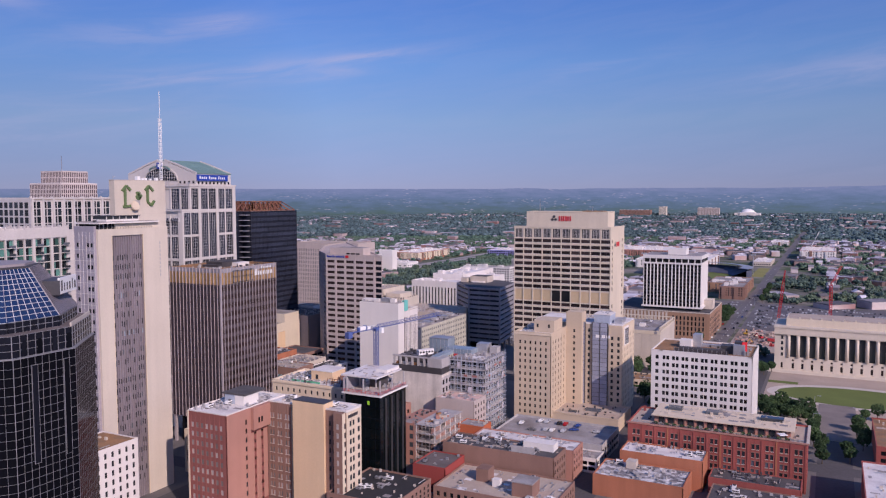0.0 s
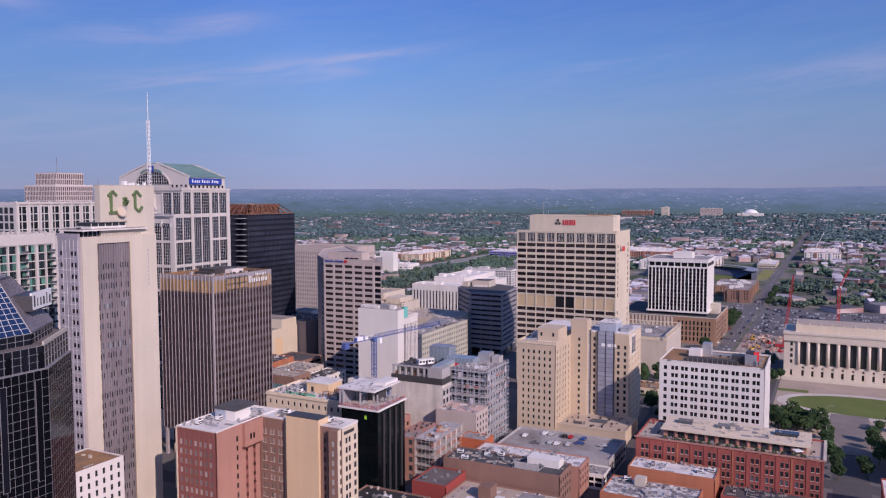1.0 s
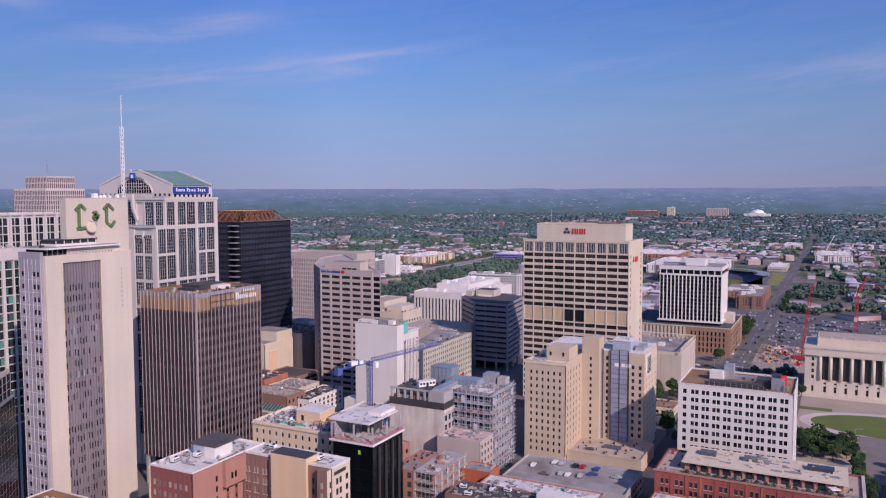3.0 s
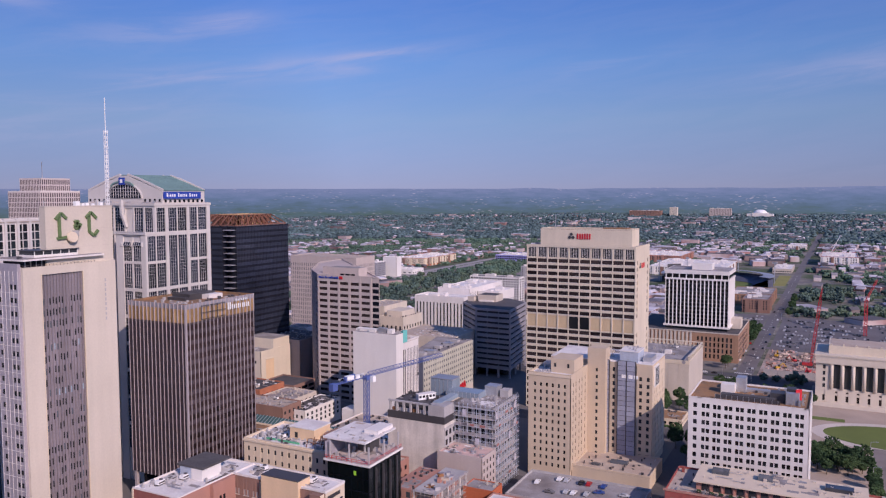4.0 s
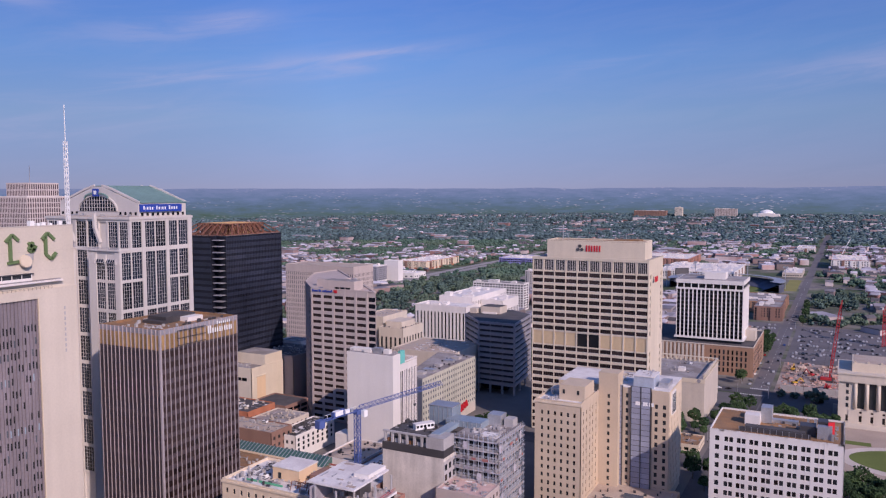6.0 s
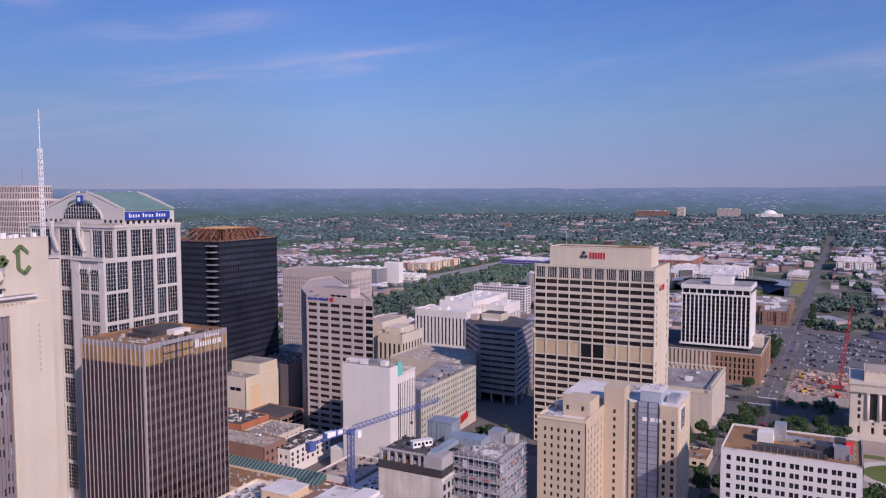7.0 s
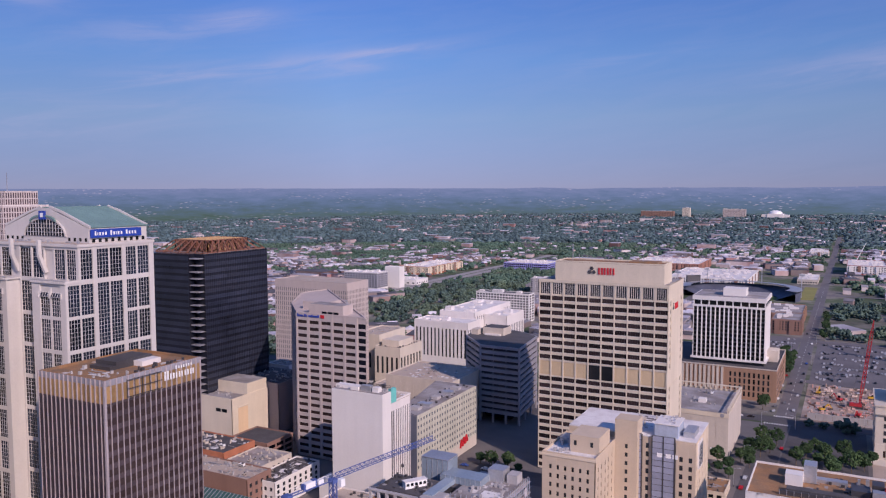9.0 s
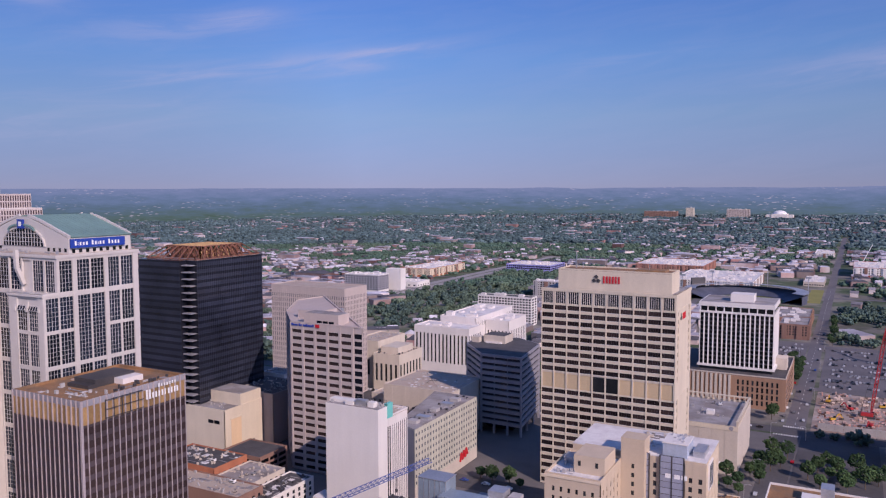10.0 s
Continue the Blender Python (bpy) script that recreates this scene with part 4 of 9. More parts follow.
    bars("arch_mould", b, [((p[0], ay0 - 0.3, p[1]), (q[0], ay0 - 0.3, q[1])) for p, q in zip(arc, arc[1:])], 0.3, FRAME_STONE)
    brow = [(mid + 7.2 * math.cos(math.pi * i / 12), fz + 5.4 + 2.2 * math.sin(math.pi * i / 12)) for i in range(13)]
    bars("arch_hood", b, [((p[0], ay0 - 0.9, p[1]), (q[0], ay0 - 0.9, q[1])) for p, q in zip(brow, brow[1:])], 0.3, ROOF_GREEN, "green copper arch hood")
    for sgn in (1, -1):
        knee = [(mid + sgn * 2.4, ridge + 0.5), (mid + sgn * 9, ridge - 1.3), (mid + sgn * (ax1 - mid), eave + 0.6)]
        for y, w in ((ay0 + 0.5, 0.42), (ay1 + 0.2, 0.35)):
            bars("gable_coping", b, [((p[0], y, p[1]), (q[0], y, q[1])) for p, q in zip(knee, knee[1:])], w, FRAME_STONE)
    box("emblem", b, mid - 1.7, mid + 1.7, ay0 - 1.3, ay0 - 0.7, fz + 6.2, fz + 9.4, SIGN_BLUE)
    put("emblem_mark", box_mesh(1.6, 0.1, 1.6, SIGN_WHITE, "emblem_mark"), b, mid, ay0 - 1.34, fz + 7.0)
    # blue sign board with white bars
    sy0, sy1 = 357.0 - y0, 379.2 - y0
    board = put("sign_board", box_mesh(0.6, sy1 - sy0, 3.1, SIGN_BLUE, "sign_board"), b, -0.7, (sy0 + sy1) / 2, 121.7 - g, 0, "long blue sign board with white marks")
    u = sy0 + 1.3
    for k, w in enumerate((1.0, .3, 1.0, .9, 1.0, 0, 1.0, 1.0, .3, 1.0, 1.0, 0, 1.1, 1.0, 1.0, 1.0)):
        if w:
            tall = k in (0, 6, 12)
            put("sign_bar", box_mesh(0.12, w * 0.62, 1.6 if tall else 1.15, SIGN_WHITE, "sign_bar"), board, 0.36, u + w / 2 - (sy0 + sy1) / 2, 0.85)
        u += (w or 0.7) + 0.3
    return b


GLASS_NAVY = M("blackish_blue_glass", (0.03, 0.035, 0.056), 0.14, var=0.3, big=0.05, rnd=0.12, spec=0.5)
SPAN_NAVY = M("navy_black_spandrel", (0.016, 0.018, 0.028), 0.22, var=0.25, big=0.05, spec=0.4)


def black_tower():
    x1, y0, W, D = -391.5, 491.5, 40.0, 58.3
    g = ground_z(x1, y0)
    b = thing("black_tower", "black glass tower with rusty roof trusses", "tower", x1, y0)
    T = 102.8 - g
    nx, ny = 7.5, 5.0
    box("core", b, -W, 0, ny, D, 0, T, SPAN_NAVY)
    box("core", b, -W, -nx, 0, ny, 0, T, SPAN_NAVY)
    nf = 28
    fh = T / nf
    for k in range(nf):
        for i in range(3):
            ya, yb = ny + (D - ny) * i / 3, ny + (D - ny) * (i + 1) / 3
            box("glass_band", b, -0.02, 0.1, ya, yb, k * fh + 0.4, k * fh + fh * 0.7, GLASS_NAVY)
        box("glass_band", b, -W, -nx, -0.1, 0.02, k * fh + 0.4, k * fh + fh * 0.7, GLASS_NAVY)
        box("ledge", b, -nx, -0.8, 0.9, ny, k * fh + 1.0, k * fh + 1.5, SLATE)
        box("ledge_bar", b, -0.8, 0.14, ny - 0.4, ny, k * fh + 1.0, k * fh + 1.4, METAL_DARK)
    for i in range(37):
        y = ny + (D - ny) * i / 36
        box("mullion", b, 0, 0.18, y - 0.03, y + 0.03, 0, T, SPAN_NAVY)
    box("roof", b, -W + 0.4, -0.4, ny + 0.4, D - 0.4, T, T + 0.1, ROOF_GREY)
    # trussed crown: sloped frames round a gold-brown deck
    zt = T + 7.0
    ix0, ix1, iy0, iy1 = -W + 7, -7, 15, D - 10
    segs = []
    def ring(x0, x1, y0_, y1_, z):
        return [((x0, y0_, z), (x1, y0_, z)), ((x1, y0_, z), (x1, y1_, z)), ((x1, y1_, z), (x0, y1_, z)), ((x0, y1_, z), (x0, y0_, z))]
    segs += ring(ix0, ix1, iy0, iy1, zt) + ring(-W + 1, -1, 6, D - 1, T + 0.4) + ring(ix0, ix1, iy0, iy1, T + 0.4)
    for i in range(9):
        y = iy0 + (iy1 - iy0) * i / 8
        for s, xo, xi in ((1, -1, ix1), (-1, -W + 1, ix0)):
            segs += [((xo, 5 + (D - 6) * i / 8, T + 0.4), (xi, y, zt)), ((xi, y, T), (xi, y, zt))]
            if i < 8:
                yn = iy0 + (iy1 - iy0) * (i + 1) / 8
                segs += [((xi, y, T + 0.4), (xi, yn, zt)), ((xi, yn, T + 0.4), (xi, y, zt))]
    for i in range(7):
        x = ix0 + (ix1 - ix0) * i / 6
        for yo, yi in ((5, iy0), (D - 1, iy1)):
            segs += [((-W + 1 + (W - 2) * i / 6, yo, T + 0.4), (x, yi, zt)), ((x, yi, T), (x, yi, zt))]
            if i < 6:
                xn = ix0 + (ix1 - ix0) * (i + 1) / 6
                segs += [((x, yi, T + 0.4), (xn, yi, zt)), ((xn, yi, T + 0.4), (x, yi, zt))]
    bars("truss", b, segs, 0.3, RUST_DARK, "rust-brown steel roof trusses")
    box("crown_deck", b, ix0 + 3.5, ix1 - 3.5, iy0 + 3.5, iy1 - 3.5, T + 0.1, zt - 2.6, OCHRE, "ochre panelled roof house")
    box("crown_roof", b, ix0 + 0.4, ix1 - 0.4, iy0 + 0.4, iy1 - 0.4, zt - 0.5, zt - 0.1, OCHRE)
    for i in range(13):
        box("roof_rib", b, ix0 + 0.4 + (ix1 - ix0 - 1.2) * i / 12, ix0 + 0.8 + (ix1 - ix0 - 1.2) * i / 12, iy0 + 0.4, iy1 - 0.4, zt - 0.1, zt + 0.25, OCHRE)

    return b


def chamfer_tower():
    x0, y0, W = -327.3, 497.8, 44.6
    g = ground_z(x0, y0)
    b = thing("bank_tower", "beige stone office tower with a pointed corner and low sloping roof", "tower", x0, y0)
    T = 73.8 - g
    out = [(0.3, 0.3), (W - 0.3, 0.3), (-24.0, 61.0), (-37.5, 52.5), (-25.4, 27.6)]
    prism("core", b, out, 0, T - 1.2, PINK_CONC)
    fh = 3.72
    nf = int((T - 2.6) / fh)
    z0 = T - 2.6 - nf * fh
    cols = [(1.0 + i * 7.72, 6.3) for i in range(5)]
    facade(b, (0, 0.3), 0, 39.4, z0, nf, fh, cols, 1.85, 0.85, GLASS_BRONZE, PINK_CONC, PINK_CONC, 0.75, 0.6, top=2.6)
    facade(b, (39.4, 0.3), 0, W - 39.4, z0, nf, fh, [(0.35, W - 40.0)], 2.5, 0.6, GLASS_BLACK, PINK_CONC, PINK_CONC, 0.35, 0.3, top=2.6)
    # south-west face takes a darker grey: its shade is put into the colour
    L = math.hypot(25.4, 27.3)
    facade(b, (-25.1, 27.6), -47.1, L, z0, nf, fh, even(L, 5, 0.8), 1.85, 0.85, GLASS, GREY_STONE, GREY_STONE, 0.4, 0.3, top=2.6)
    # roof: a shallow slope up to the rear edge, within a low parapet
    v = [(x, y, T - 1.2) for x, y in out] + [(0.4, 0.5, T - 0.7), (W - 0.8, 0.5, T - 0.7), (-24.0, 60.6, T + 4.0), (-37.0, 52.3, T + 2.0), (-25.0, 27.8, T - 0.7)]
    put("roof", mesh_of(v, [(5, 6, 7, 8, 9), (0, 1, 6, 5), (1, 2, 7, 6), (2, 3, 8, 7), (3, 4, 9, 8), (4, 0, 5, 9)], PINK_CONC, "roof"), b)
    bars("roof_edge", b, [((W - 0.4, 0.6, T - 0.3), (-24.0, 60.8, T + 4.3), 0.35), ((-24.0, 60.8, T + 4.3), (-37.2, 52.4, T + 2.3)), ((-37.2, 52.4, T + 2.3), (-25.2, 27.7, T - 0.2)), ((-25.2, 27.7, T - 0.2), (0.2, 0.4, T - 0.1))], 0.3, PINK_CONC)
    box("penthouse", b, 6.6, 28.4, 2.6, 12.0, T - 0.9, T + 4.8, PINK_CONC)
    box("penthouse_roof", b, 6.9, 28.1, 2.9, 11.7, T + 4.8, T + 4.9, ROOF_GREY)
    for x in (16.5, 20.3, 24.1):
        window(b, x, 2.58, T - 0.3, 0, 3.2, 1.5, GLASS_BLACK)
    box("penthouse", b, -8, 8, 16, 30, T - 0.9, T + 3.6, PINK_CONC)
    for x, y, w, d, h in ((10, 20, 3, 2.5, 1.6), (14, 16, 2.4, 2, 2.2), (5, 36, 2, 2, 1.6), (18, 14, 2, 2, 1.4)):
        box("roof_unit", b, x, x + w, y, y + d, T - 0.6, T + 0.6 + h, METAL)
    box("parapet", b, 0.2, W - 0.6, -0.42, 0.1, T - 0.2, T + 0.5, PINK_CONC)
    u = 1.2
    for k in range(13):
        box("sign_bar", b, u, u + 0.75, -0.7, -0.5, T - 1.7, T - (0.4 if k % 4 == 0 else 0.8), SIGN_BLUE)
        u += 1.02 if k not in (3, 5) else 1.6
    put("sign_mark", box_mesh(2.4, 0.2, 1.7, SIGN_RED, "sign_mark"), b, 17.6, -0.6, T - 1.9)
    return b


def slit_block():
    x0, y0, W, D = -452.8, 630.0, 66.0, 28.0
    b = thing("slit_window_block", "pinkish concrete office block with narrow slit windows", "office block", x0, y0)
    g = ground_z(x0, y0)
    T = 72.0 - g
    box("core", b, 0.3, W - 0.3, 0.3, D, 0, T - 0.3, PINK_CONC)
    facade(b, (0, 0.3), 0, W, 0, 20, (T - 5) / 20, even(W, 34, 0.42), 2.5, 0.7, GLASS_MID, PINK_CONC, PINK_CONC, 0.35, 0.3, top=5)
    facade(b, (W - 0.3, 0), 90, D, 0, 20, (T - 5) / 20, even(D, 15, 0.42), 2.5, 0.7, GLASS_MID, PINK_CONC, PINK_CONC, 0.35, 0.3, top=5)
    flat_roof(b, 0, W, 0, D, T - 0.2, ROOF_TAN, PINK_CONC, 0.6)
    return b


def hexagon_block():
    pts = [(-290.5, 629), (-268.5, 604), (-241.5, 603), (-247, 647), (-266, 660), (-293, 655)]
    cx, cy = -241.5, 603.0
    g = ground_z(cx, cy)
    b = thing("polygon_block", "dark slate polygonal office block raised on columns", "office block", cx, cy)
    loc = [(x - cx, y - cy) for x, y in pts]
    mx, my = sum(x for x, y in loc) / 6, sum(y for x, y in loc) / 6
    def inset(k):
        return [(mx + (x - mx) * k, my + (y - my) * k) for x, y in loc]
    T, zb = 43.0 - g, 0.6 - g
    prism("core", b, inset(0.955), zb, T - 0.5, GLASS_BLACK)
    prism("lobby", b, inset(0.62), 0, zb, GLASS_BLACK)
    nf = 11
    fh = (T - zb - 1.6) / nf
    for k in range(nf):
        prism("spandrel", b, loc, zb + k * fh, zb + k * fh + fh * 0.58, SLATE)
        prism("glazing_band", b, inset(0.958), zb + k * fh + fh * 0.58, zb + (k + 1) * fh, SPAN_NAVY)
    prism("cornice", b, loc, T - 1.6, T, SLATE)
    for (xa, ya), (xb, yb) in zip(inset(0.975), inset(0.975)[1:] + inset(0.975)[:1]):
        for i in range(3):
            x, y = xa + (xb - xa) * i / 3, ya + (yb - ya) * i / 3
            box("column", b, x - 0.6, x + 0.6, y - 0.6, y + 0.6, 0, zb, SLATE)
            put("corner_pier" if i == 0 else "pier", box_mesh(1.1 if i == 0 else 0.3, 1.1 if i == 0 else 0.3, T - zb, SLATE, "pier"), b, x, y, zb)
    prism("roof", b, inset(0.965), T, T + 0.1, ROOF_DARK)
    box("penthouse", b, -40, -25, 33, 46, T, T + 5.0, BEIGE_CONC)
    box("penthouse_roof", b, -39.6, -25.4, 33.4, 45.6, T + 5.0, T + 5.1, ROOF_DARK)
    box("penthouse", b, -47, -42, 30, 37, T, T + 3.6, BEIGE_CONC)
    box("plant_screen", b, -38, -27, 31.4, 33, T, T + 1.2, WHITE_CONC)
    return b


def disc_mesh(r, t, mat):
    """An upright disc that looks to -y."""
    v = [(r * math.cos(math.pi * i / 10), y, r * math.sin(math.pi * i / 10)) for y in (-t / 2, t / 2) for i in range(20)]
    return mesh_of(v, [tuple(range(20)), tuple(range(39, 19, -1))] + [(i, i + 20, (i + 1) % 20 + 20, (i + 1) % 20) for i in range(20)], mat, "logo_disc")


def blank_block():
    x0, y0, W, D = -165.0, 596.3, 44.8, 54.0
    b = thing("windowless_block", "beige concrete block with a blank panelled wall", "building", x0, y0)
    g = ground_z(x0, y0)
    T = 23.2 - g
    box("core", b, 0.2, W - 0.2, 0.2, D, 0, T - 3.6, BEIGE_CONC)
    for i in range(7):
        box("panel", b, W / 7 * i + 0.08, W / 7 * (i + 1) - 0.08, 0, 0.25, 0, T - 5.2, BEIGE_CONC)
    for i in range(8):
        box("panel", b, W - 0.25, W, D / 8 * i + 0.08, D / 8 * (i + 1) - 0.08, 5, T - 3.4, BEIGE_CONC)
    box("fascia", b, -0.2, W + 0.2, -0.2, 0.4, T - 5.0, T - 2.6, CREAM)
    box("fascia", b, W - 0.4, W + 0.2, 0.4, D, T - 3.2, T - 2.5, CREAM)
    box("fascia", b, W - 0.95, W + 0.1, 0.4, D, T - 0.3, T, CREAM)
    flat_roof(b, 0, W, 0, D, T - 3.4, ROOF_GREY, CREAM, 0.8)
    for i in range(16):
        box("frame_post", b, 1 + i * 2.9, 1.5 + i * 2.9, D - 1.4, D - 0.6, T - 3.4, T - 0.6, CREAM)
    for i in range(17):
        box("frame_post", b, W - 0.9, W - 0.45, 1 + i * 3.1, 1.5 + i * 3.1, T - 3.4, T - 0.3, CREAM)
    put("logo_disc", disc_mesh(1.1, 0.15, SLATE), b, W - 3.2, -0.24, T - 3.8, 0)
    clutter(b, 4, W - 4, 4, D - 5, T - 3.4, 26, 71)
    box("frame_rail", b, 0, W, D - 1.5, D - 0.5, T - 0.6, T, CREAM)
    box("rooftop_hatch", b, 26, 30, 20, 24, T - 3.4, T - 1.2, WHITE_PAINT)
    box("sign_board", b, W - 9, W - 7, -0.1, 0.05, 4, 6.4, SIGN_WHITE)
    return b


def white_slab():
    x0, y0, W = -267.7, 447.2, 26.5
    b = thing("white_slab_block", "windowless white-rendered slab with a ribbed flank", "building", x0, y0)
    g = ground_z(x0, y0)
    T = 51.1 - g
    box("wall", b, 0, W, 0, 7, 0, T, WHITE_PAINT, "blank white rendered end wall")
    box("lower_block", b, -8, 0, 0.5, 9, 0, 8.5 - g, WHITE_PAINT)
    box("roof", b, 0.4, W - 0.4, 0.4, 6.6, T, T + 0.1, ROOF_GREY)
    box("parapet", b, 0, 18, 3, 6.8, T, T + 1.4, WHITE_PAINT)
    box("trim", b, W - 1.4, W + 0.3, 7.0, 11, T - 5.2, T + 1.0, TEAL, "turquoise panel")
    S = 46.0 - g
    box("wing", b, 1, W - 0.4, 7, 24, 0, S - 0.4, WHITE_CONC)
    facade(b, (W - 0.4, 7), 90, 17, 0, 1, S - 3, [(0.6, 0.9), (2.2, 0.9), (4.6, 0.5)] + [(6.2 + i * 1.6, 0.55) for i in range(7)], S - 5, 1.0, GLASS, WHITE_CONC, WHITE_CONC, 0.16, 0.1, top=2.6)
    flat_roof(b, 1, W, 7, 24, S, ROOF_TAN, WHITE_CONC, 0.7)
    clutter(b, 1, W - 1, 0.6, 6.4, T + 0.1, 24, 5)
    clutter(b, 2, W - 1.5, 8, 23, S, 34, 6)
    bars("guard_rail", b, [((12, 6.6, T + z), (W, 6.6, T + z)) for z in (1.0, 1.8, 2.6)] + [((12 + i * 1.8, 6.6, T), (12 + i * 1.8, 6.6, T + 2.8)) for i in range(9)], 0.06, METAL_DARK)
    for k, (x, y, w, d, h) in enumerate(((9, 1.5, 4, 3, 1.8), (14, 2, 5, 2.5, 2.6), (20, 2, 3, 3, 2.2), (8, 12, 5, 4, 2), (17, 14, 4, 3, 1.6))):
        box("plant_room", b, x, x + w, y, y + d, (T if y < 7 else S), (T if y < 7 else S) + h, METAL if k % 2 else WHITE_PAINT)
    return b


PANEL_GREEN = M("pale_green_grey_panel", (0.5, 0.48, 0.4), 0.8, var=0.1, streak=0.1, rnd=0.06)


def window_grid_block():
    x1, y0, D = -249.0, 490.7, 67.0
    b = thing("panel_block", "long pale green-grey panelled block with a red sign", "building", x1, y0)
    g = ground_z(x1, y0)
    T = 29.6 - g
    out = [(-0.3, 0), (-0.3, D), (-26, D), (-13.5, 6.5)]
    prism("core", b, out, 0, T - 0.3, GREY_CONC)
    facade(b, (-0.3, 0), 90, D, 6, 8, (T - 7) / 8, even(D, 24, 0.5), 1.5, 1.0, GLASS_MID, PANEL_GREEN, PANEL_GREEN, 0.25, 0.2, top=1.0)
    box("wall", b, -0.3, 0, 0, D, 0, 6, BEIGE_CONC)
    clutter(b, -12, -1.5, 8, D - 3, T + 0.15, 60, 8)
    prism("roof", b, [(x * 0.98 - 0.2, y * 0.98 + 0.4) for x, y in out], T - 0.3, T + 0.15, ROOF_GREY)
    for i in range(3):
        bars("sign_mark", b, [((0.5, 46 + i * 3.0, 4 + i * 0.6), (0.5, 47.2 + i * 3.0, 8.4 + i * 0.6)), ((0.5, 47.2 + i * 3.0, 8.4 + i * 0.6), (0.5, 48.6 + i * 3.0, 4.6 + i * 0.6))], 0.36, SIGN_RED, "bright red zigzag sign")
    for k, (y, w) in enumerate(((8, 5), (16, 7), (30, 4), (42, 6), (52, 5))):
        box("plant_room", b, -9, -9 + w, y, y + 4, T, T + 1.6, METAL if k % 2 else GREY_CONC)
    return b


# the sky's reflection is put into this pale lilac base colour
GLASS_SKYBLUE = M("sky_reflection_glass", (0.34, 0.36, 0.45), 0.15, var=0.12, rnd=0.06, island=0.08)


def tan_hotel():
    x0, y0 = -163.4, 433.2
    b = thing("tan_hotel", "tan brick hotel with stepped wings and a glazed strip", "hotel", x0, y0)
    g = ground_z(x0, y0)
    T = 42.5 - g
    fh = 3.3
    n = int((T - 6) / fh)
    # front wing
    W, D = 20.0, 27.0
    box("core", b, 0.3, W - 0.3, 0.3, D, 0, T - 0.3, BRICK_TAN)
    facade(b, (0, 0.3), 0, W, 4, n, fh, [(2.7, 0.95), (5.5, 0.95), (8.3, 0.95), (11.1, 0.95), (13.9, 0.95), (16.7, 0.95)], 1.7, 0.9, GLASS, BRICK_TAN, BRICK_TAN, 0.3, 0.3, top=T - 4 - n * fh)
    box("plinth", b, 0, W, 0, 0.3, 0, 4, BRICK_TAN)
    facade(b, (W - 0.3, 0), 90, D, 4, n, fh, [(3, 1.1), (7, 1.1), (12, 1.1), (16, 1.1), (21, 1.1)], 1.9, 0.9, GLASS, BRICK_TAN, BRICK_TAN, 0.3, 0.3, top=T - 4 - n * fh)
    flat_roof(b, 0, W, 0, D, T, ROOF_WHITE, BRICK_TAN, 1.0)
    box("plant_room", b, 8.4, W - 0.6, 6.5, 20, T, T + 6.4, BRICK_TAN)
    for x in (10.4, 16.6):
        window(b, x, 6.5, T + 2.6, 0, 1.0, 1.8, GLASS)
    box("plant_room", b, 2, 6, 14, 20, T, T + 2.4, METAL)
    # rear slab
    R = 47.0 - g
    sx1 = 49.4
    box("core", b, 0.5, sx1 - 0.4, D + 2.0, 57, 0, R - 2, BRICK_TAN)
    zf = (R - 6) / fh
    nr = int(zf)
    facade(b, (W, D + 2.0), 0, 6.4, 4, nr, fh, [(1.6, 1.2), (4.4, 1.2)], 1.9, 0.9, GLASS, BRICK_TAN, BRICK_TAN, 0.3, 0.3, top=R - 4 - nr * fh)
    # lift tower
    box("lift_tower", b, W, W + 8.6, D - 2, D + 6, 0, 51.5 - g, BRICK_TAN)
    for k in range(nr):
        window(b, W + 4.5, D - 2, 5 + k * fh, 0, 1.0, 1.6, GLASS)
    # glazed strips with white frames, blue-grey panes with the mirrored sky painted in
    def strip_glass(xa, xb, y, zt):
        nn, rows = 2, 20
        h = (zt - 3) / rows
        w = (xb - xa) / nn
        for k in range(rows):
            for i in range(nn):
                window(b, xa + w * (i + 0.5), y - 0.1, 3 + k * h + 0.1, 0, w - 0.3, h - 0.16, GLASS_SKYBLUE)
        boxes("glazing_frame", b, [(xa, xb, y, y + 0.3, 2.8, zt)] + [(xa + w * i - 0.2, xa + w * i + 0.2, y - 0.3, y, 3, zt) for i in range(nn + 1)] + [(xa, xb, y - 0.2, y, 3 + h * k - 0.06, 3 + h * k + 0.06) for k in range(rows + 1)], METAL_DARK)
    strip_glass(26.7, 29.6, D + 1.4, R - 1)
    strip_glass(33.4, 41.8, D + 1.4, R - 1)
    for k in range(nr):
        window(b, 31.5, D + 2.0, 5 + k * fh, 0, 1.1, 1.9, GLASS)
    box("penthouse", b, 34.0, 42.6, D + 2.6, D + 14, R - 2, R + 3.2, FRAME_BLUE)
    box("penthouse_cap", b, 33.7, 42.9, D + 2.3, D + 14.3, R + 3.2, R + 3.6, WHITE_PAINT)
    clutter(b, 34.5, 42, D + 3, D + 13.5, R + 3.6, 12, 3, 0.7)
    clutter(b, 1, 9, 1, D - 1, T, 26, 4)
    clutter(b, 21, 33, D + 8, 55, R - 1.6, 30, 5)
    clutter(b, 22, 53, 4, D, 5.8, 36, 6)
    box("window_bay", b, sx1 - 0.05, sx1 + 0.5, D + 6, D + 14, R - 13, R - 3.2, WHITE_PAINT, "tall white-framed window bay")
    for i in range(4):
        window(b, sx1 + 0.5, D + 7 + i * 2, R - 12.4, 90, 1.3, 8.4, GLASS_MID)
    box("cornice", b, -0.2, W + 0.2, -0.25, 0.05, T - 0.5, T + 0.4, STUCCO_CREAM)
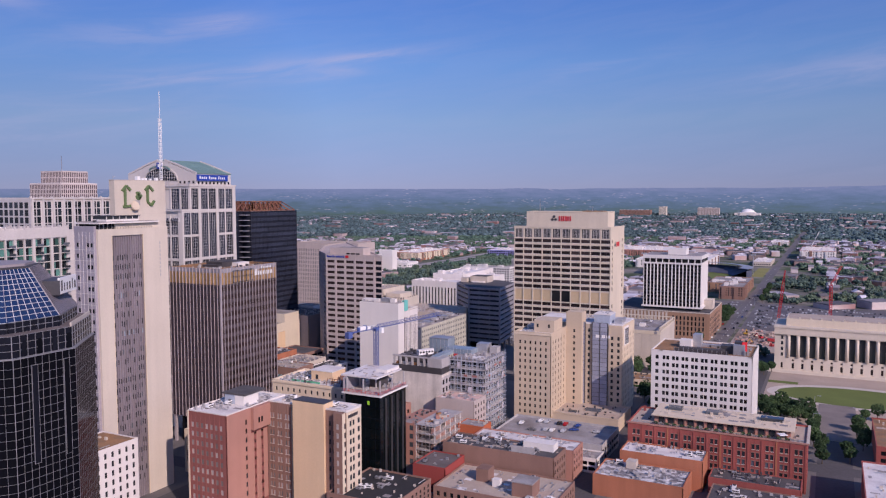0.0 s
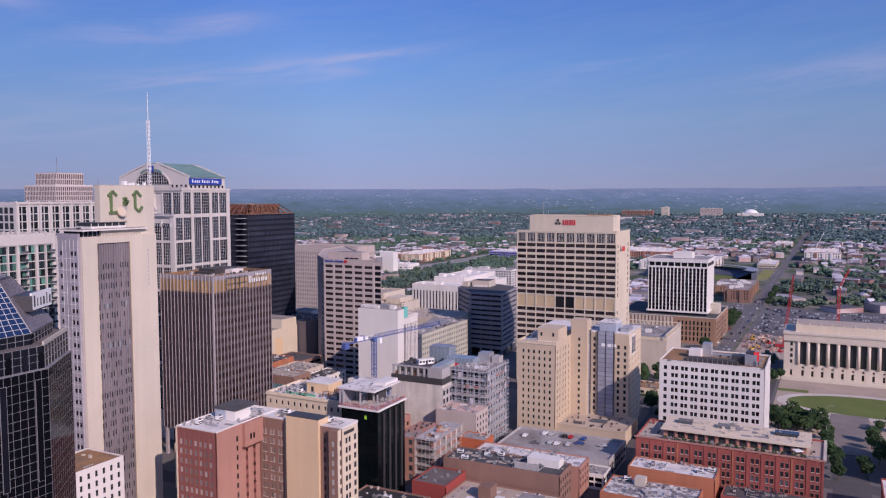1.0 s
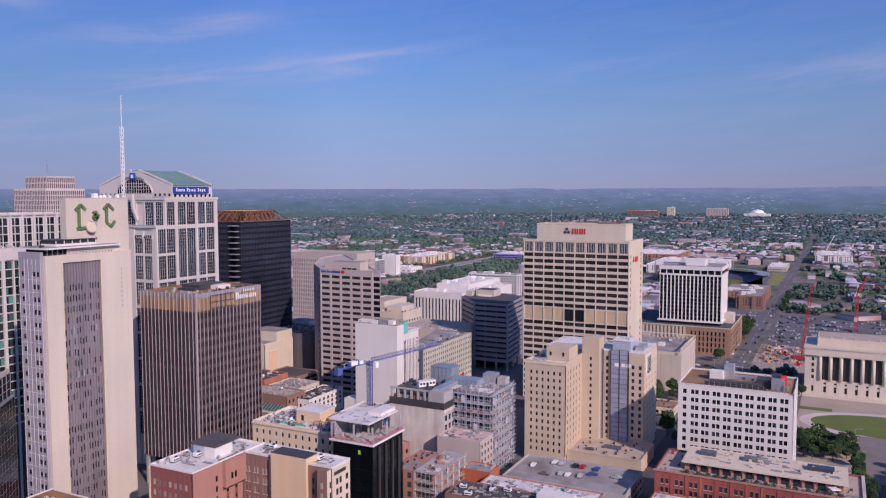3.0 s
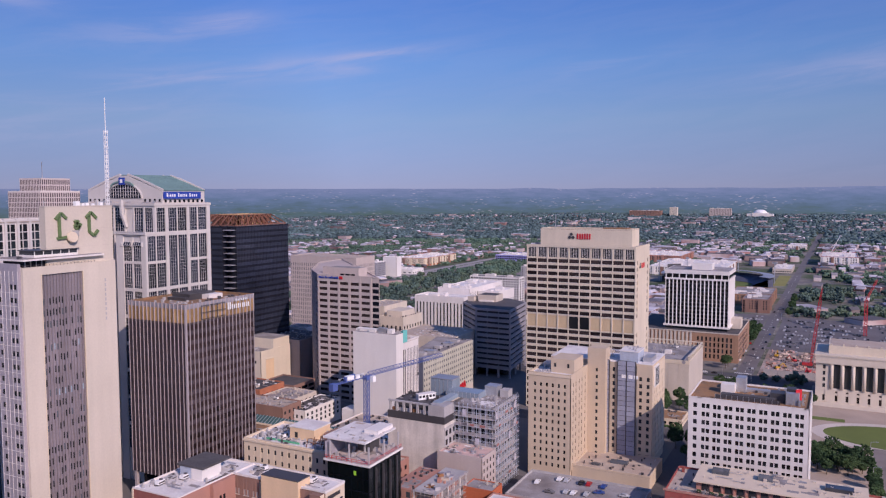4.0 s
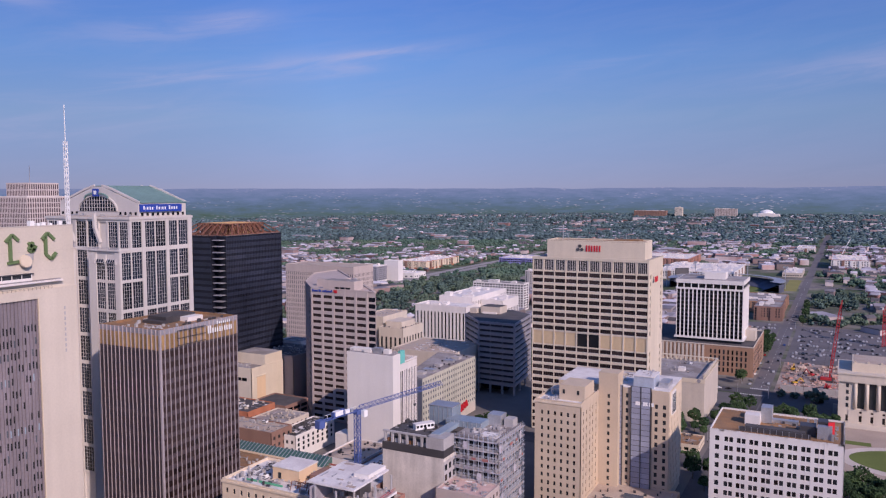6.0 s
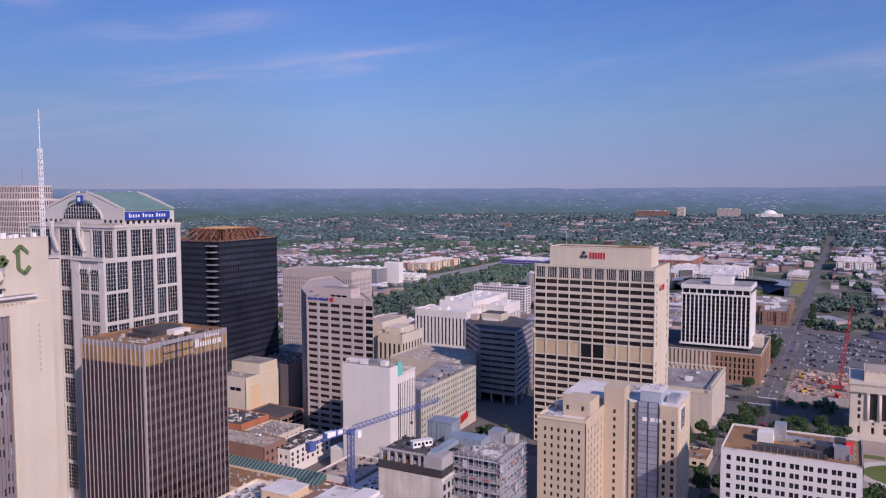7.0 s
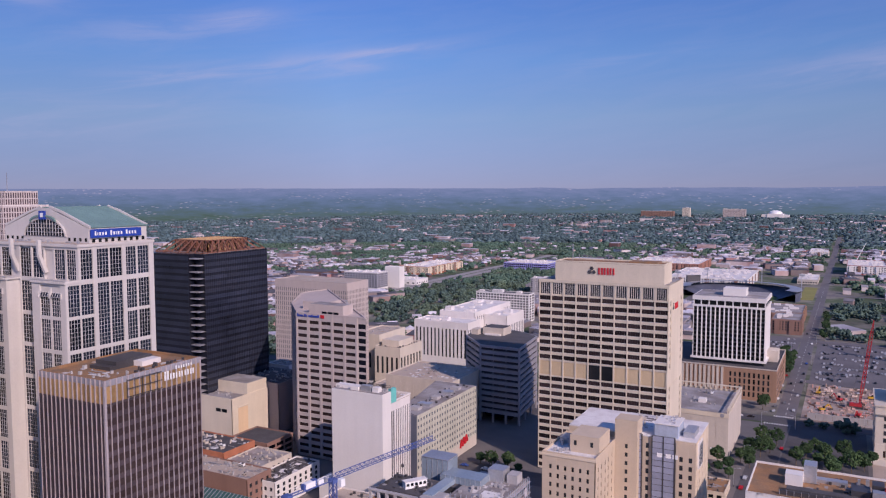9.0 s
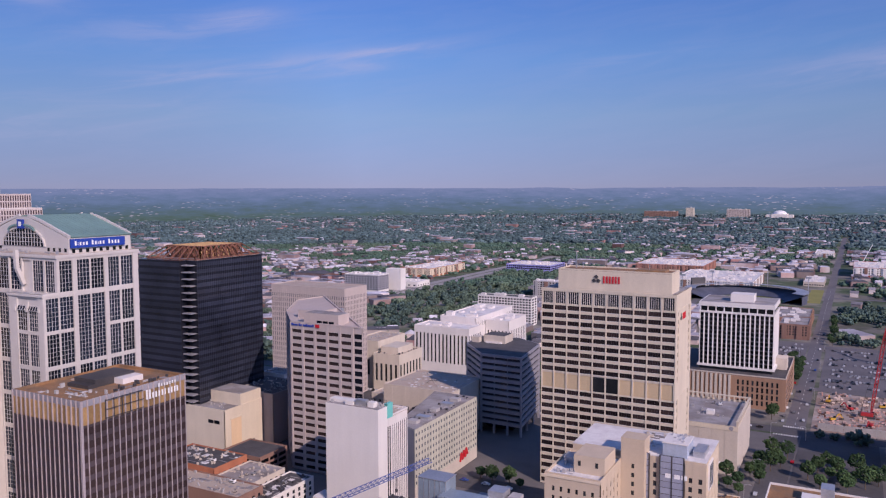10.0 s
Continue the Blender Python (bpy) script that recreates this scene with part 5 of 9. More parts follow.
    for u, w in ((0.3, 2.0), (3.5, 2.0), (6.0, 2.0)):
        box("sign_bar", b, 35.0 + u, 35.0 + u + w, D + 1.2, D + 1.4, R - 9, R - 7.4, SIGN_WHITE)
    facade(b, (42.2, D + 2.0), 0, 7.2, 4, nr - 1, fh, [(1.2, 1.3), (4.6, 1.3)], 1.9, 0.9, GLASS, BRICK_TAN, BRICK_TAN, 0.3, 0.3, top=R - 2.6 - 4 - (nr - 1) * fh)
    facade(b, (sx1 - 0.4, D + 2.0), 90, 28, 4, nr - 1, fh, even(28, 8, 0.4), 2.1, 0.8, GLASS, STUCCO_CREAM, STUCCO_CREAM, 0.35, 0.25, top=R - 2.6 - 4 - (nr - 1) * fh)
    box("roof", b, 0.5, sx1, D + 2, 57, R - 2, R - 1.6, ROOF_WHITE)
    box("plant_room", b, 44, 48, D + 6, D + 16, R - 1.6, R + 0.6, METAL)
    # podium
    box("podium", b, W, 54.4, 2.5, D + 2, 0, 5.6, BRICK_TAN)
    flat_roof(b, W, 54.4, 2.5, D + 2, 5.8, ROOF_TAN, BRICK_TAN, 0.8)
    box("skylight", b, 34, 42, 14, 17, 5.8, 6.9, GLASS_MID)
    box("skylight", b, 27, 31, 8, 10, 5.8, 6.7, GLASS_MID)
    return b


def white_block():
    x0, y0, W, D = -94.2, 439.4, 46.2, 33.0
    b = thing("white_block", "white-painted ten-storey block with paired dark windows", "building", x0, y0)
    g = ground_z(x0, y0)
    T = 38.7 - g
    box("core", b, 0.3, W - 0.3, 0.3, D, 0, T - 0.8, WHITE_PAINT)
    fh = 3.5
    n = int((T - 2.2) / fh)
    cols = [(2.0, 1.5)]
    for i in range(9):
        u = 5.4 + i * 4.45
        cols += [(u, 1.35), (u + 1.75, 1.35)]
    facade(b, (0, 0.3), 0, W, T - 1.8 - n * fh, n, fh, cols, 1.9, 0.8, GLASS, WHITE_PAINT, WHITE_PAINT, 0.3, 0.3, top=1.8)
    facade(b, (W - 0.3, 0), 90, D, T - 1.8 - n * fh, n, fh, [(2 + i * 4.0, 1.3) for i in range(8)], 1.9, 0.8, GLASS, WHITE_PAINT, WHITE_PAINT, 0.3, 0.3, top=1.8)
    flat_roof(b, 0, W, 0, D, T - 0.7, ROOF_BROWN, WHITE_PAINT, 0.7)
    box("plant_screen", b, 10, 35, 4.0, 4.4, T - 0.7, T + 0.9, METAL_DARK)
    box("plant_room", b, 12, 33, 5.5, 9, T - 0.7, T + 1.1, ROOF_DARK)
    clutter(b, 10, 36, 5, 26, T - 0.7, 50, 21)
    clutter(b, 32, 44, 4, 26, T - 0.7, 30, 22, 2.2)
    for i in range(12):
        box("screen_post", b, 10 + i * 2.2, 10.15 + i * 2.2, 3.85, 4.0, T - 0.7, T + 1.1, METAL)
    box("plant_room", b, 11, 16.5, 14, 19, T - 0.7, T + 3.2, WHITE_PAINT)
    box("plant_room", b, 31, 36.5, 8, 14, T - 0.7, T + 3.0, METAL_DARK)
    box("tank", b, 37, 40.5, 11, 16, T - 0.7, T + 4.6, METAL_DARK)
    box("plant_room", b, 37, 42, 6, 9, T - 0.7, T + 4.0, METAL)
    box("cooling_tower", b, 16.5, 20.5, 19, 25, T - 0.7, T + 5.4, METAL)
    box("plant_room", b, 17, 30, 21, 24, T - 0.7, T + 0.5, METAL)
    put("sign_board", box_mesh(2.8, 0.35, 4.6, SIGN_RED, "sign_board"), b, 41.6, 9.5, T + 0.6, 40, "upright red roof sign")
    bars("sign_post", b, [((41.6 + q * 0.9, 9.7 + q * 0.75, T - 0.7), (41.6 + q * 0.9, 9.7 + q * 0.75, T + 5)) for q in (-1, 1)], 0.12, METAL_DARK)
    return b


def courthouse():
    x0, y0, W, D = -51.0, 650.1, 96.0, 40.0
    b = thing("courthouse", "pale limestone courthouse with a tall colonnade", "courthouse", x0, y0, -9.6)
    T = 30.5
    box("core", b, 0.6, W - 0.6, 1.6, D, 0, T - 0.3, PALE_STONE)
    box("terrace", b, -4, W + 4, -10, 1, -1.5, 0.4, PALE_STONE)
    for k in range(5):
        box("step", b, 10, W, -10 - 0.5 * (k + 1), -10 - 0.5 * k, -1.5, 0.4 - 0.35 * (k + 1), PALE_STONE)
    pitch = 6.1
    n = 14
    u0 = 9.0
    cols = [(u0 + i * pitch + 1.2, 3.7) for i in range(n)]
    # ground storey, then the great windows between columns, then the frieze
    facade(b, (0, 1.6), 0, W, 0, 1, 9.0, [(4.2, 1.3)] + [(a + 1.1, 1.5) for a, w in cols], 3.9, 1.4, GLASS_BRONZE, PALE_STONE, PALE_STONE, 1.2, 1.0)
    for a, w in cols:
        window(b, a + w / 2, 0.55, 6.8, 0, 1.3, 1.1, GLASS_BRONZE)
    facade(b, (0, 1.6), 0, W, 9.0, 1, 16.5, cols, 15.4, 0.5, GLASS, PALE_STONE, PALE_STONE, 0.9, 0.6)
    for k in range(4):
        window(b, 4.8, 0.65, 10 + k * 4.0, 0, 1.5, 2.4, GLASS)
    bm = bmesh.new()
    bmesh.ops.create_cone(bm, cap_ends=True, segments=16, radius1=1.0, radius2=0.86, depth=15.6)
    bmesh.ops.translate(bm, verts=bm.verts, vec=(0, 0, 7.8))
    me = bpy.data.meshes.new("column"); bm.to_mesh(me); bm.free(); me.materials.append(PALE_STONE)
    me.polygons.foreach_set("use_smooth", [len(p.vertices) == 4 for p in me.polygons])
    for i in range(n + 1):
        u = u0 + i * pitch
        put("column", me, b, u, 0.5, 9.4)
        put("capital", box_mesh(2.3, 2.0, 0.6, PALE_STONE, "capital"), b, u, 0.5, 24.9)
    box("entablature", b, -0.3, W + 0.3, -0.6, 2.0, 25.5, 30.0, PALE_STONE)
    box("cornice", b, -0.8, W + 0.8, -1.1, D, 30.0, 31.0, PALE_STONE)
    box("attic", b, 7, W - 7, 6, D - 6, 31.0, 36.0, CREAM)
    box("roof", b, 8, W - 8, 7, D - 7, 36.0, 36.2, ROOF_TAN)
    for i in range(12):
        box("attic_post", b, 8 + i * 7, 9 + i * 7, 6.2, 7, 36, 37.2, CREAM)
    box("side_wall", b, -0.02, 0.6, 2, D, 0, 30, PALE_STONE)
    return b


ribbon_tower(); fin_tower(); ribbed_office(); slab_tower(); gabled_tower(); black_tower(); chamfer_tower(); slit_block()
hexagon_block(); blank_block(); white_slab(); window_grid_block(); tan_hotel(); white_block(); courthouse()


# ---- lower blocks ----
def block(name, label, cat, x0, x1, y0, y1, top, wall, roof, front=None, side=None, glass=None, parapet=0.8, trim=None, share=0.45, wh=1.8, z=None, base=3.5, gear=1.0):
    """A plain block: walls with punched windows on the two street sides, deck and parapet. front, side: (floors, columns)."""
    b = thing(name, label, cat, x0, y0, z)
    g = b.matrix_basis.translation.z
    W, D, T = x1 - x0, y1 - y0, top - g
    box("core", b, 0.3, W - 0.3, 0.3, D, 0, T - 0.2, wall)
    for spec, o, rz, w in ((front, (0, 0.3), 0, W), (side, (W - 0.3, 0), 90, D)):
        c, s = math.cos(radians(rz)), math.sin(radians(rz))
        if spec:
            n, m = spec
            z0 = base if T > 9 else 0.6
            fh = (T - z0 - 0.8) / n
            facade(b, o, rz, w, z0, n, fh, even(w, m, share, 0.6), min(wh, fh * 0.68), fh * 0.2, glass or GLASS, wall, wall, 0.3, 0.25, top=0.8)
            put("plinth", box_mesh(w, 0.3, z0, trim or wall, "plinth"), b, o[0] + w / 2 * c + 0.15 * s, o[1] + w / 2 * s - 0.15 * c, 0, rz)
        else:
            put("wall", box_mesh(w, 0.3, T, wall, "wall"), b, o[0] + w / 2 * c + 0.15 * s, o[1] + w / 2 * s - 0.15 * c, 0, rz)
    flat_roof(b, 0, W, 0, D, T, roof, trim or wall, parapet)
    if y0 < 720 and cat != "car park":
        clutter(b, 0.6, W - 0.6, 0.6, D - 0.6, T, max(3, int(gear * min(70, W * D / 11))), int(abs(x0) * 7 + y0))
    elif W * D > 800 and y0 > 720:
        r = random.Random(int(abs(x0) + y0))
        boxes("roof_plant", b, [(x, x + r.uniform(3, 8), y, y + r.uniform(3, 7), T - 0.05, T + r.uniform(1.2, 3.4)) for x, y in [(r.uniform(2, W - 10), r.uniform(2, D - 9)) for _ in range(int(W * D / 260))]], WHITE_CONC, kind="stuff")
        for i in range(int(D / 14) if cat == "apartment block" and y0 > 1020 else 0):
            box("bay", b, W, W + 1.3, 3 + i * 14, 8 + i * 14, 0, T - 0.4, BRICK_DARK if i % 3 == 1 else wall)
        for i in range(int(W / 14) if cat == "apartment block" and y0 > 1020 else 0):
            box("bay", b, 3 + i * 14, 8 + i * 14, -1.2, 0, 0, T - 0.4, BRICK_DARK if i % 3 == 1 else wall)
    return b


CURTAIN_BAR = M("dull_grey_mullion", (0.3, 0.3, 0.32), 0.5, metal=0.3, var=0.1)


def glass_octagon():
    """Dark curtain-wall tower: octagon plan, slotted grid faces, blue glass pyramid with one metal slope."""
    cx, cy = -202.0, 176.7
    b = thing("glass_tower", "dark mirrored curtain-wall tower with a blue glass pyramid roof", "tower", cx, cy)
    g = ground_z(cx, cy)
    def octo(r, dy=0.0):
        k = r / 22.0
        return [(x * k, y * k + dy) for x, y in ((-9, -24), (9, -24), (22, -8), (22, 8), (9, 24), (-9, 24), (-22, 8), (-22, -8))]
    def side(pts, i):
        (xa, ya), (xb, yb) = pts[i], pts[(i + 1) % 8]
        rz = math.atan2(yb - ya, xb - xa)
        return xa, ya, math.hypot(xb - xa, yb - ya), math.degrees(rz), math.cos(rz), math.sin(rz)
    T = 77.0 - g
    prism("core", b, octo(22), 0, T, GLASS_BLACK)
    # curtain wall: a pane in every cell behind a thin grid, and two slots framed in the same metal
    for i in (2, 3, 1):
        xa, ya, L, rz, cc, ss = side(octo(22), i)
        n, m = max(3, round(L / 1.85)), 38
        e = 0.16 if i == 2 else 0.1
        bar = [(L / n * k - 0.03, L / n * k + 0.03, -e, -0.08, 4, T) for k in range(n + 1)]
        bar += [(0, L, -e, -0.08, 4 + (T - 4) * k / m - 0.03, 4 + (T - 4) * k / m + 0.03) for k in range(m + 1)]
        put("curtain_grid", mesh_of(*many(bar), CURTAIN_BAR, "curtain_grid"), b, xa, ya, 0, rz)
        for k in range(m):
            for j in range(n):
                u = L / n * (j + 0.5)
                window(b, xa + u * cc, ya + u * ss, 4 + (T - 4) * k / m + 0.08, rz, L / n - 0.12, (T - 4) / m - 0.12, GLASS_BLACK)
        for u in (L * 0.32, L * 0.84) if i == 2 else ():
            x, y = xa + u * cc + 0.12 * ss, ya + u * ss - 0.12 * cc
            put("slot", box_mesh(1.5, 0.2, 23, GLASS_BLACK, "slot"), b, x, y, T - 25, rz)
            frame_bars = [(-0.8, -0.72, -0.14, 0.1, T - 25, T - 2), (0.72, 0.8, -0.14, 0.1, T - 25, T - 2), (-0.8, 0.8, -0.14, 0.1, T - 2, T - 1.92), (-0.8, 0.8, -0.14, 0.1, T - 25.08, T - 25)]
            put("slot_frame", mesh_of(*many(frame_bars), CURTAIN_BAR, "slot_frame"), b, x, y, 0, rz)
    prism("ledge", b, octo(22.15), T, T + 0.16, CURTAIN_BAR)
    z0, z1, z2 = T + 5.3, T + 7.9, T + 19.2
    prism("upper_tier", b, octo(21.4), T + 0.16, z0, GLASS_BLACK)
    for i in (1, 2, 3):
        xa, ya, L, rz, cc, ss = side(octo(21.4), i)
        n = 8
        grid = [(L / n * k - 0.05, L / n * k + 0.05, -0.14, 0.02, T + 0.16, z0) for k in range(n + 1)]
        grid += [(0, L, -0.12, 0.02, T + 0.2 + k * 1.68, T + 0.28 + k * 1.68) for k in range(4)]
        put("curtain_grid", mesh_of(*many(grid), CURTAIN_BAR, "curtain_grid"), b, xa, ya, 0, rz)
        for k in range(1, n, 2) if i == 2 else ():
            put("slot", box_mesh(1.1, 0.2, 3.6, GLASS_BLACK, "slot"), b, xa + L / n * (k + 0.5) * cc + 0.1, ya + L / n * (k + 0.5) * ss, T + 0.3, rz)
    prism("terrace_deck", b, octo(21.2), z0, z0 + 0.1, ROOF_DUST)
    xa, ya, L, rz, cc, ss = side(octo(21.1), 3)
    put("terrace_parapet", box_mesh(L, 0.4, 0.9, BEIGE_CONC, "terrace_parapet"), b, xa + L / 2 * cc, ya + L / 2 * ss, z0, rz)
    # pyramid base and sloped glazing
    lo, hi = octo(18.5), octo(9.5, 2.0)
    prism("pyramid_base", b, lo, z0, z1, GLASS_BLACK)
    segs = []
    for i in (1, 2, 3):
        a0, a1 = Vector((*lo[i], 0)), Vector((*lo[(i + 1) % 8], 0))
        segs += [(a0 + Vector((0, 0, z)), a1 + Vector((0, 0, z))) for z in (z0 + 0.05, z0 + 1.3, z1)]
        segs += [(a0.lerp(a1, k / 7) + Vector((0, 0, z0)), a0.lerp(a1, k / 7) + Vector((0, 0, z1))) for k in range(8)]
    bars("base_grid", b, segs, 0.06, CURTAIN_BAR)
    v = [(x, y, z1) for x, y in lo] + [(x, y, z2) for x, y in hi]
    f = [(i, (i + 1) % 8, 8 + (i + 1) % 8, 8 + i) for i in range(8)] + [tuple(range(8, 16))]
    put("pyramid", mesh_of(v, f, GLASS_BLUE, "pyramid"), b, label="blue glass pyramid roof")
    segs, seams = [], []
    for i in range(8):
        a0, a1, b0, b1 = (Vector((*lo[i], z1 + 0.05)), Vector((*lo[(i + 1) % 8], z1 + 0.05)), Vector((*hi[i], z2 + 0.05)), Vector((*hi[(i + 1) % 8], z2 + 0.05)))
        if i == 3:
            up = Vector((0.5, 0.42, 0.75)).normalized() * 0.35
            q = [a0, a1, b1, b0]
            put("metal_slope", mesh_of([p for p in q] + [p + up for p in q], CUBE_F, LILAC_DARK, "metal_slope"), b, label="grey standing-seam metal slope")
            seams = [(a0.lerp(a1, k / 16) + up, b0.lerp(b1, k / 16) + up) for k in range(17)]
            continue
        segs += [(a0.lerp(b0, k / 10), a1.lerp(b1, k / 10)) for k in range(11)]
        n = 7 if i % 4 == 2 else 9
        segs += [(a0.lerp(a1, k / n), b0.lerp(b1, k / n)) for k in range(n + 1)]
    bars("pyramid_grid", b, segs, 0.06, GRID_METAL)
    bars("standing_seam", b, seams, 0.05, METAL_DARK, kind="stuff")
    prism("cap", b, octo(9.6, 2.0), z2, z2 + 0.5, METAL_DARK)
    prism("cap", b, octo(8.6, 2.0), z2 + 0.5, z2 + 1.1, GREY_STONE)
    # dark dormer on the metal slope, carrying a long sign board
    xa, ya, L, rz, cc, ss = side(octo(16.6, 0.8), 3)
    put("dormer", box_mesh(L * 0.72, 6.0, 3.6, METAL_DARK, "dormer"), b, xa + L * 0.56 * cc - 2.4 * ss, ya + L * 0.56 * ss + 2.4 * cc, z1 + 4.4, rz)
    board = put("sign_board", box_mesh(L * 0.7, 0.5, 4.0, SIGN_WHITE, "sign_board"), b, xa + L * 0.56 * cc + 1.0 * ss, ya + L * 0.56 * ss - 1.0 * cc, z1 + 4.6, rz - 7)
    for k, (h, w) in enumerate(((2.6, 0.7), (1.9, 0.35), (1.9, 0.5), (1.9, 0.7), (2.6, 0.35), (1.9, 0.7))):
        put("sign_bar", box_mesh(w, 0.12, h, METAL_DARK, "sign_bar"), board, (k - 2.5) * L * 0.11, -0.3, 0.7)
    return b


APT_WHITE = M("off_white_concrete", (0.58, 0.545, 0.53), 0.8, var=0.07, streak=0.08)
GLASS_APT = M("dusky_blue_glass", (0.035, 0.05, 0.065), 0.12, var=0.25, rnd=0.5, island=0.5)
GLASS_GREEN = M("sea_green_glass", (0.06, 0.16, 0.14), 0.12, var=0.2, rnd=0.5, island=0.5)


def balcony_block():
    x1, y0, D = -315.0, 205.0, 83.0
    b = thing("apartment_tower", "white apartment tower with green glass balconies", "apartment block", x1, y0)
    g = ground_z(x1, y0)
    T = 100.2 - g
    box("core", b, -22, -0.9, 0, D, 0, T - 0.4, GLASS_APT)
    m = 30
    fh = (T - 4.2) / m
    n = 20
    pitch = D / n
    rng = random.Random(6)
    # slender white piers, floor edges and recessed panes; every third bay has balconies
    for i in range(n + 1):
        w = 1.15 if i % 2 == 0 else 0.5
        put("pier", box_mesh(w, 1.0, T, APT_WHITE, "pier"), b, -0.4, min(max(i * pitch, w / 2), D - w / 2), 0, 90)
    for k in range(11, m + 1):
        box("floor_edge", b, -0.9, -0.35, 0, D, k * fh - 0.22, k * fh + 0.16, APT_WHITE)
    for k in range(12, m):
        for i in range(n):
            y = (i + 0.5) * pitch
            for q in (-0.9, 0.9):
                window(b, -0.86, y + q, k * fh + 0.2, 90, 1.66, fh - 0.45, GLASS_GREEN if rng.random() < 0.4 else GLASS_APT)
            if i % 3 == 1:
                put("balcony", box_mesh(pitch - 1.2, 1.5, 0.2, APT_WHITE, "balcony"), b, 0.5, y, k * fh, 90)
                put("balcony_rail", box_mesh(pitch - 1.2, 0.08, 1.0, GLASS_MID, "balcony_rail"), b, 1.22, y, k * fh + 0.2, 90)
    box("fascia", b, -1.0, 0.15, 0, D, m * fh + 0.2, T, APT_WHITE)
    for i in range(n + 1):
        box("parapet_post", b, -1.2, 0.3, min(max(i * pitch - 0.35, 0), D - 0.7), min(max(i * pitch + 0.35, 0.7), D), T, T + 1.3, APT_WHITE)
    flat_roof(b, -22, -0.2, 0, D, T - 0.3, ROOF_TAN, APT_WHITE, 0.8)
    clutter(b, -20, -2, 2, D - 2, T - 0.3, 60, 95, 1.6)
    # rear, taller wing with wide dark windows in pairs
    S = 112.6 - g
    ya, yb = 83.6, 132.0
    box("rear_wing", b, -48, -25.6, ya, yb, 0, S - 0.3, APT_WHITE)
    w = (yb - ya) / 9
    for i in range(9):
        for k in range(4):
            for q in (-1.15, 1.15):
                window(b, -25.55, ya + w * (i + 0.5) + q, S - 3.4 * (k + 1) - 0.8, 90, 2.05, 3.0, GLASS_APT)
        put("pier", box_mesh(1.0, 0.7, S - T + 16, APT_WHITE, "pier"), b, -25.3, ya + w * i + 0.75, T - 16, 90)
        put("mullion", box_mesh(0.3, 0.4, S - T + 15, APT_WHITE, "mullion"), b, -25.4, ya + w * (i + 0.5), T - 16, 90)
    flat_roof(b, -48, -25, ya, yb, S, ROOF_TAN, APT_WHITE, 0.7)
    for i in range(10):
        box("parapet_post", b, -25.8, -24.8, ya + w * i - 0.4, ya + w * i + 0.4, S, S + 1.2, APT_WHITE)
    box("wing_end", b, -48, -25.0, ya - 0.3, ya, 0, S, APT_WHITE)
    for i in range(6):
        for k in range(4):
            window(b, -46 + i * 3.6, ya - 0.3, S - 3.4 * (k + 1) - 0.8, 0, 2.4, 2.7, GLASS_APT)
    return b


PINK_RIB = M("pale_pink_stone_rib", (0.58, 0.5, 0.475), 0.8, var=0.06)
GLASS_ROSE = M("rosy_dark_glass", (0.07, 0.05, 0.055), 0.2, var=0.2, rnd=0.4)


def state_tower():
    x1, y0 = -695.0, 573.7
    b = thing("state_office_tower", "pinkish stone office tower with fine vertical bays and stepped top", "tower", x1, y0)
    g = ground_z(x1, y0)
    T = 127.0 - g
    W, D = 46, 42
    box("core", b, -W, 0, 0, D, 0, T, PINK_CONC)
    nf = 7
    for o, rz, w, n in (((-W, 0), 0, W, 20), ((0, 0), 90, D, 18)):
        facade(b, o, rz, w, T - nf * 4.6 - 1, nf, 4.6, even(w, n, 0.62), 3.7, 0.4, GLASS_ROSE, PINK_RIB, PINK_RIB, 0.3, 0.2, top=1)
    U = 139.3 - g
    box("upper_core", b, -W + 9, -6, 6, D - 6, T, U, PINK_RIB)
    for o, rz, w, n in (((-W + 9, 6), 0, W - 15, 14), ((-6, 6), 90, D - 12, 14)):
        facade(b, o, rz, w, T + 0.5, 2, 5.6, even(w, n, 0.62), 4.6, 0.4, GLASS_ROSE, PINK_RIB, PINK_RIB, 0.3, 0.2, top=0.8)
    flat_roof(b, -W, 0, 0, D, T, ROOF_TAN, WHITE_CONC, 0.5)
    bars("antenna", b, [((-W + 22, 20, U), (-W + 22, 20, U + 16), 0.25)], 0.2, METAL)
    return b


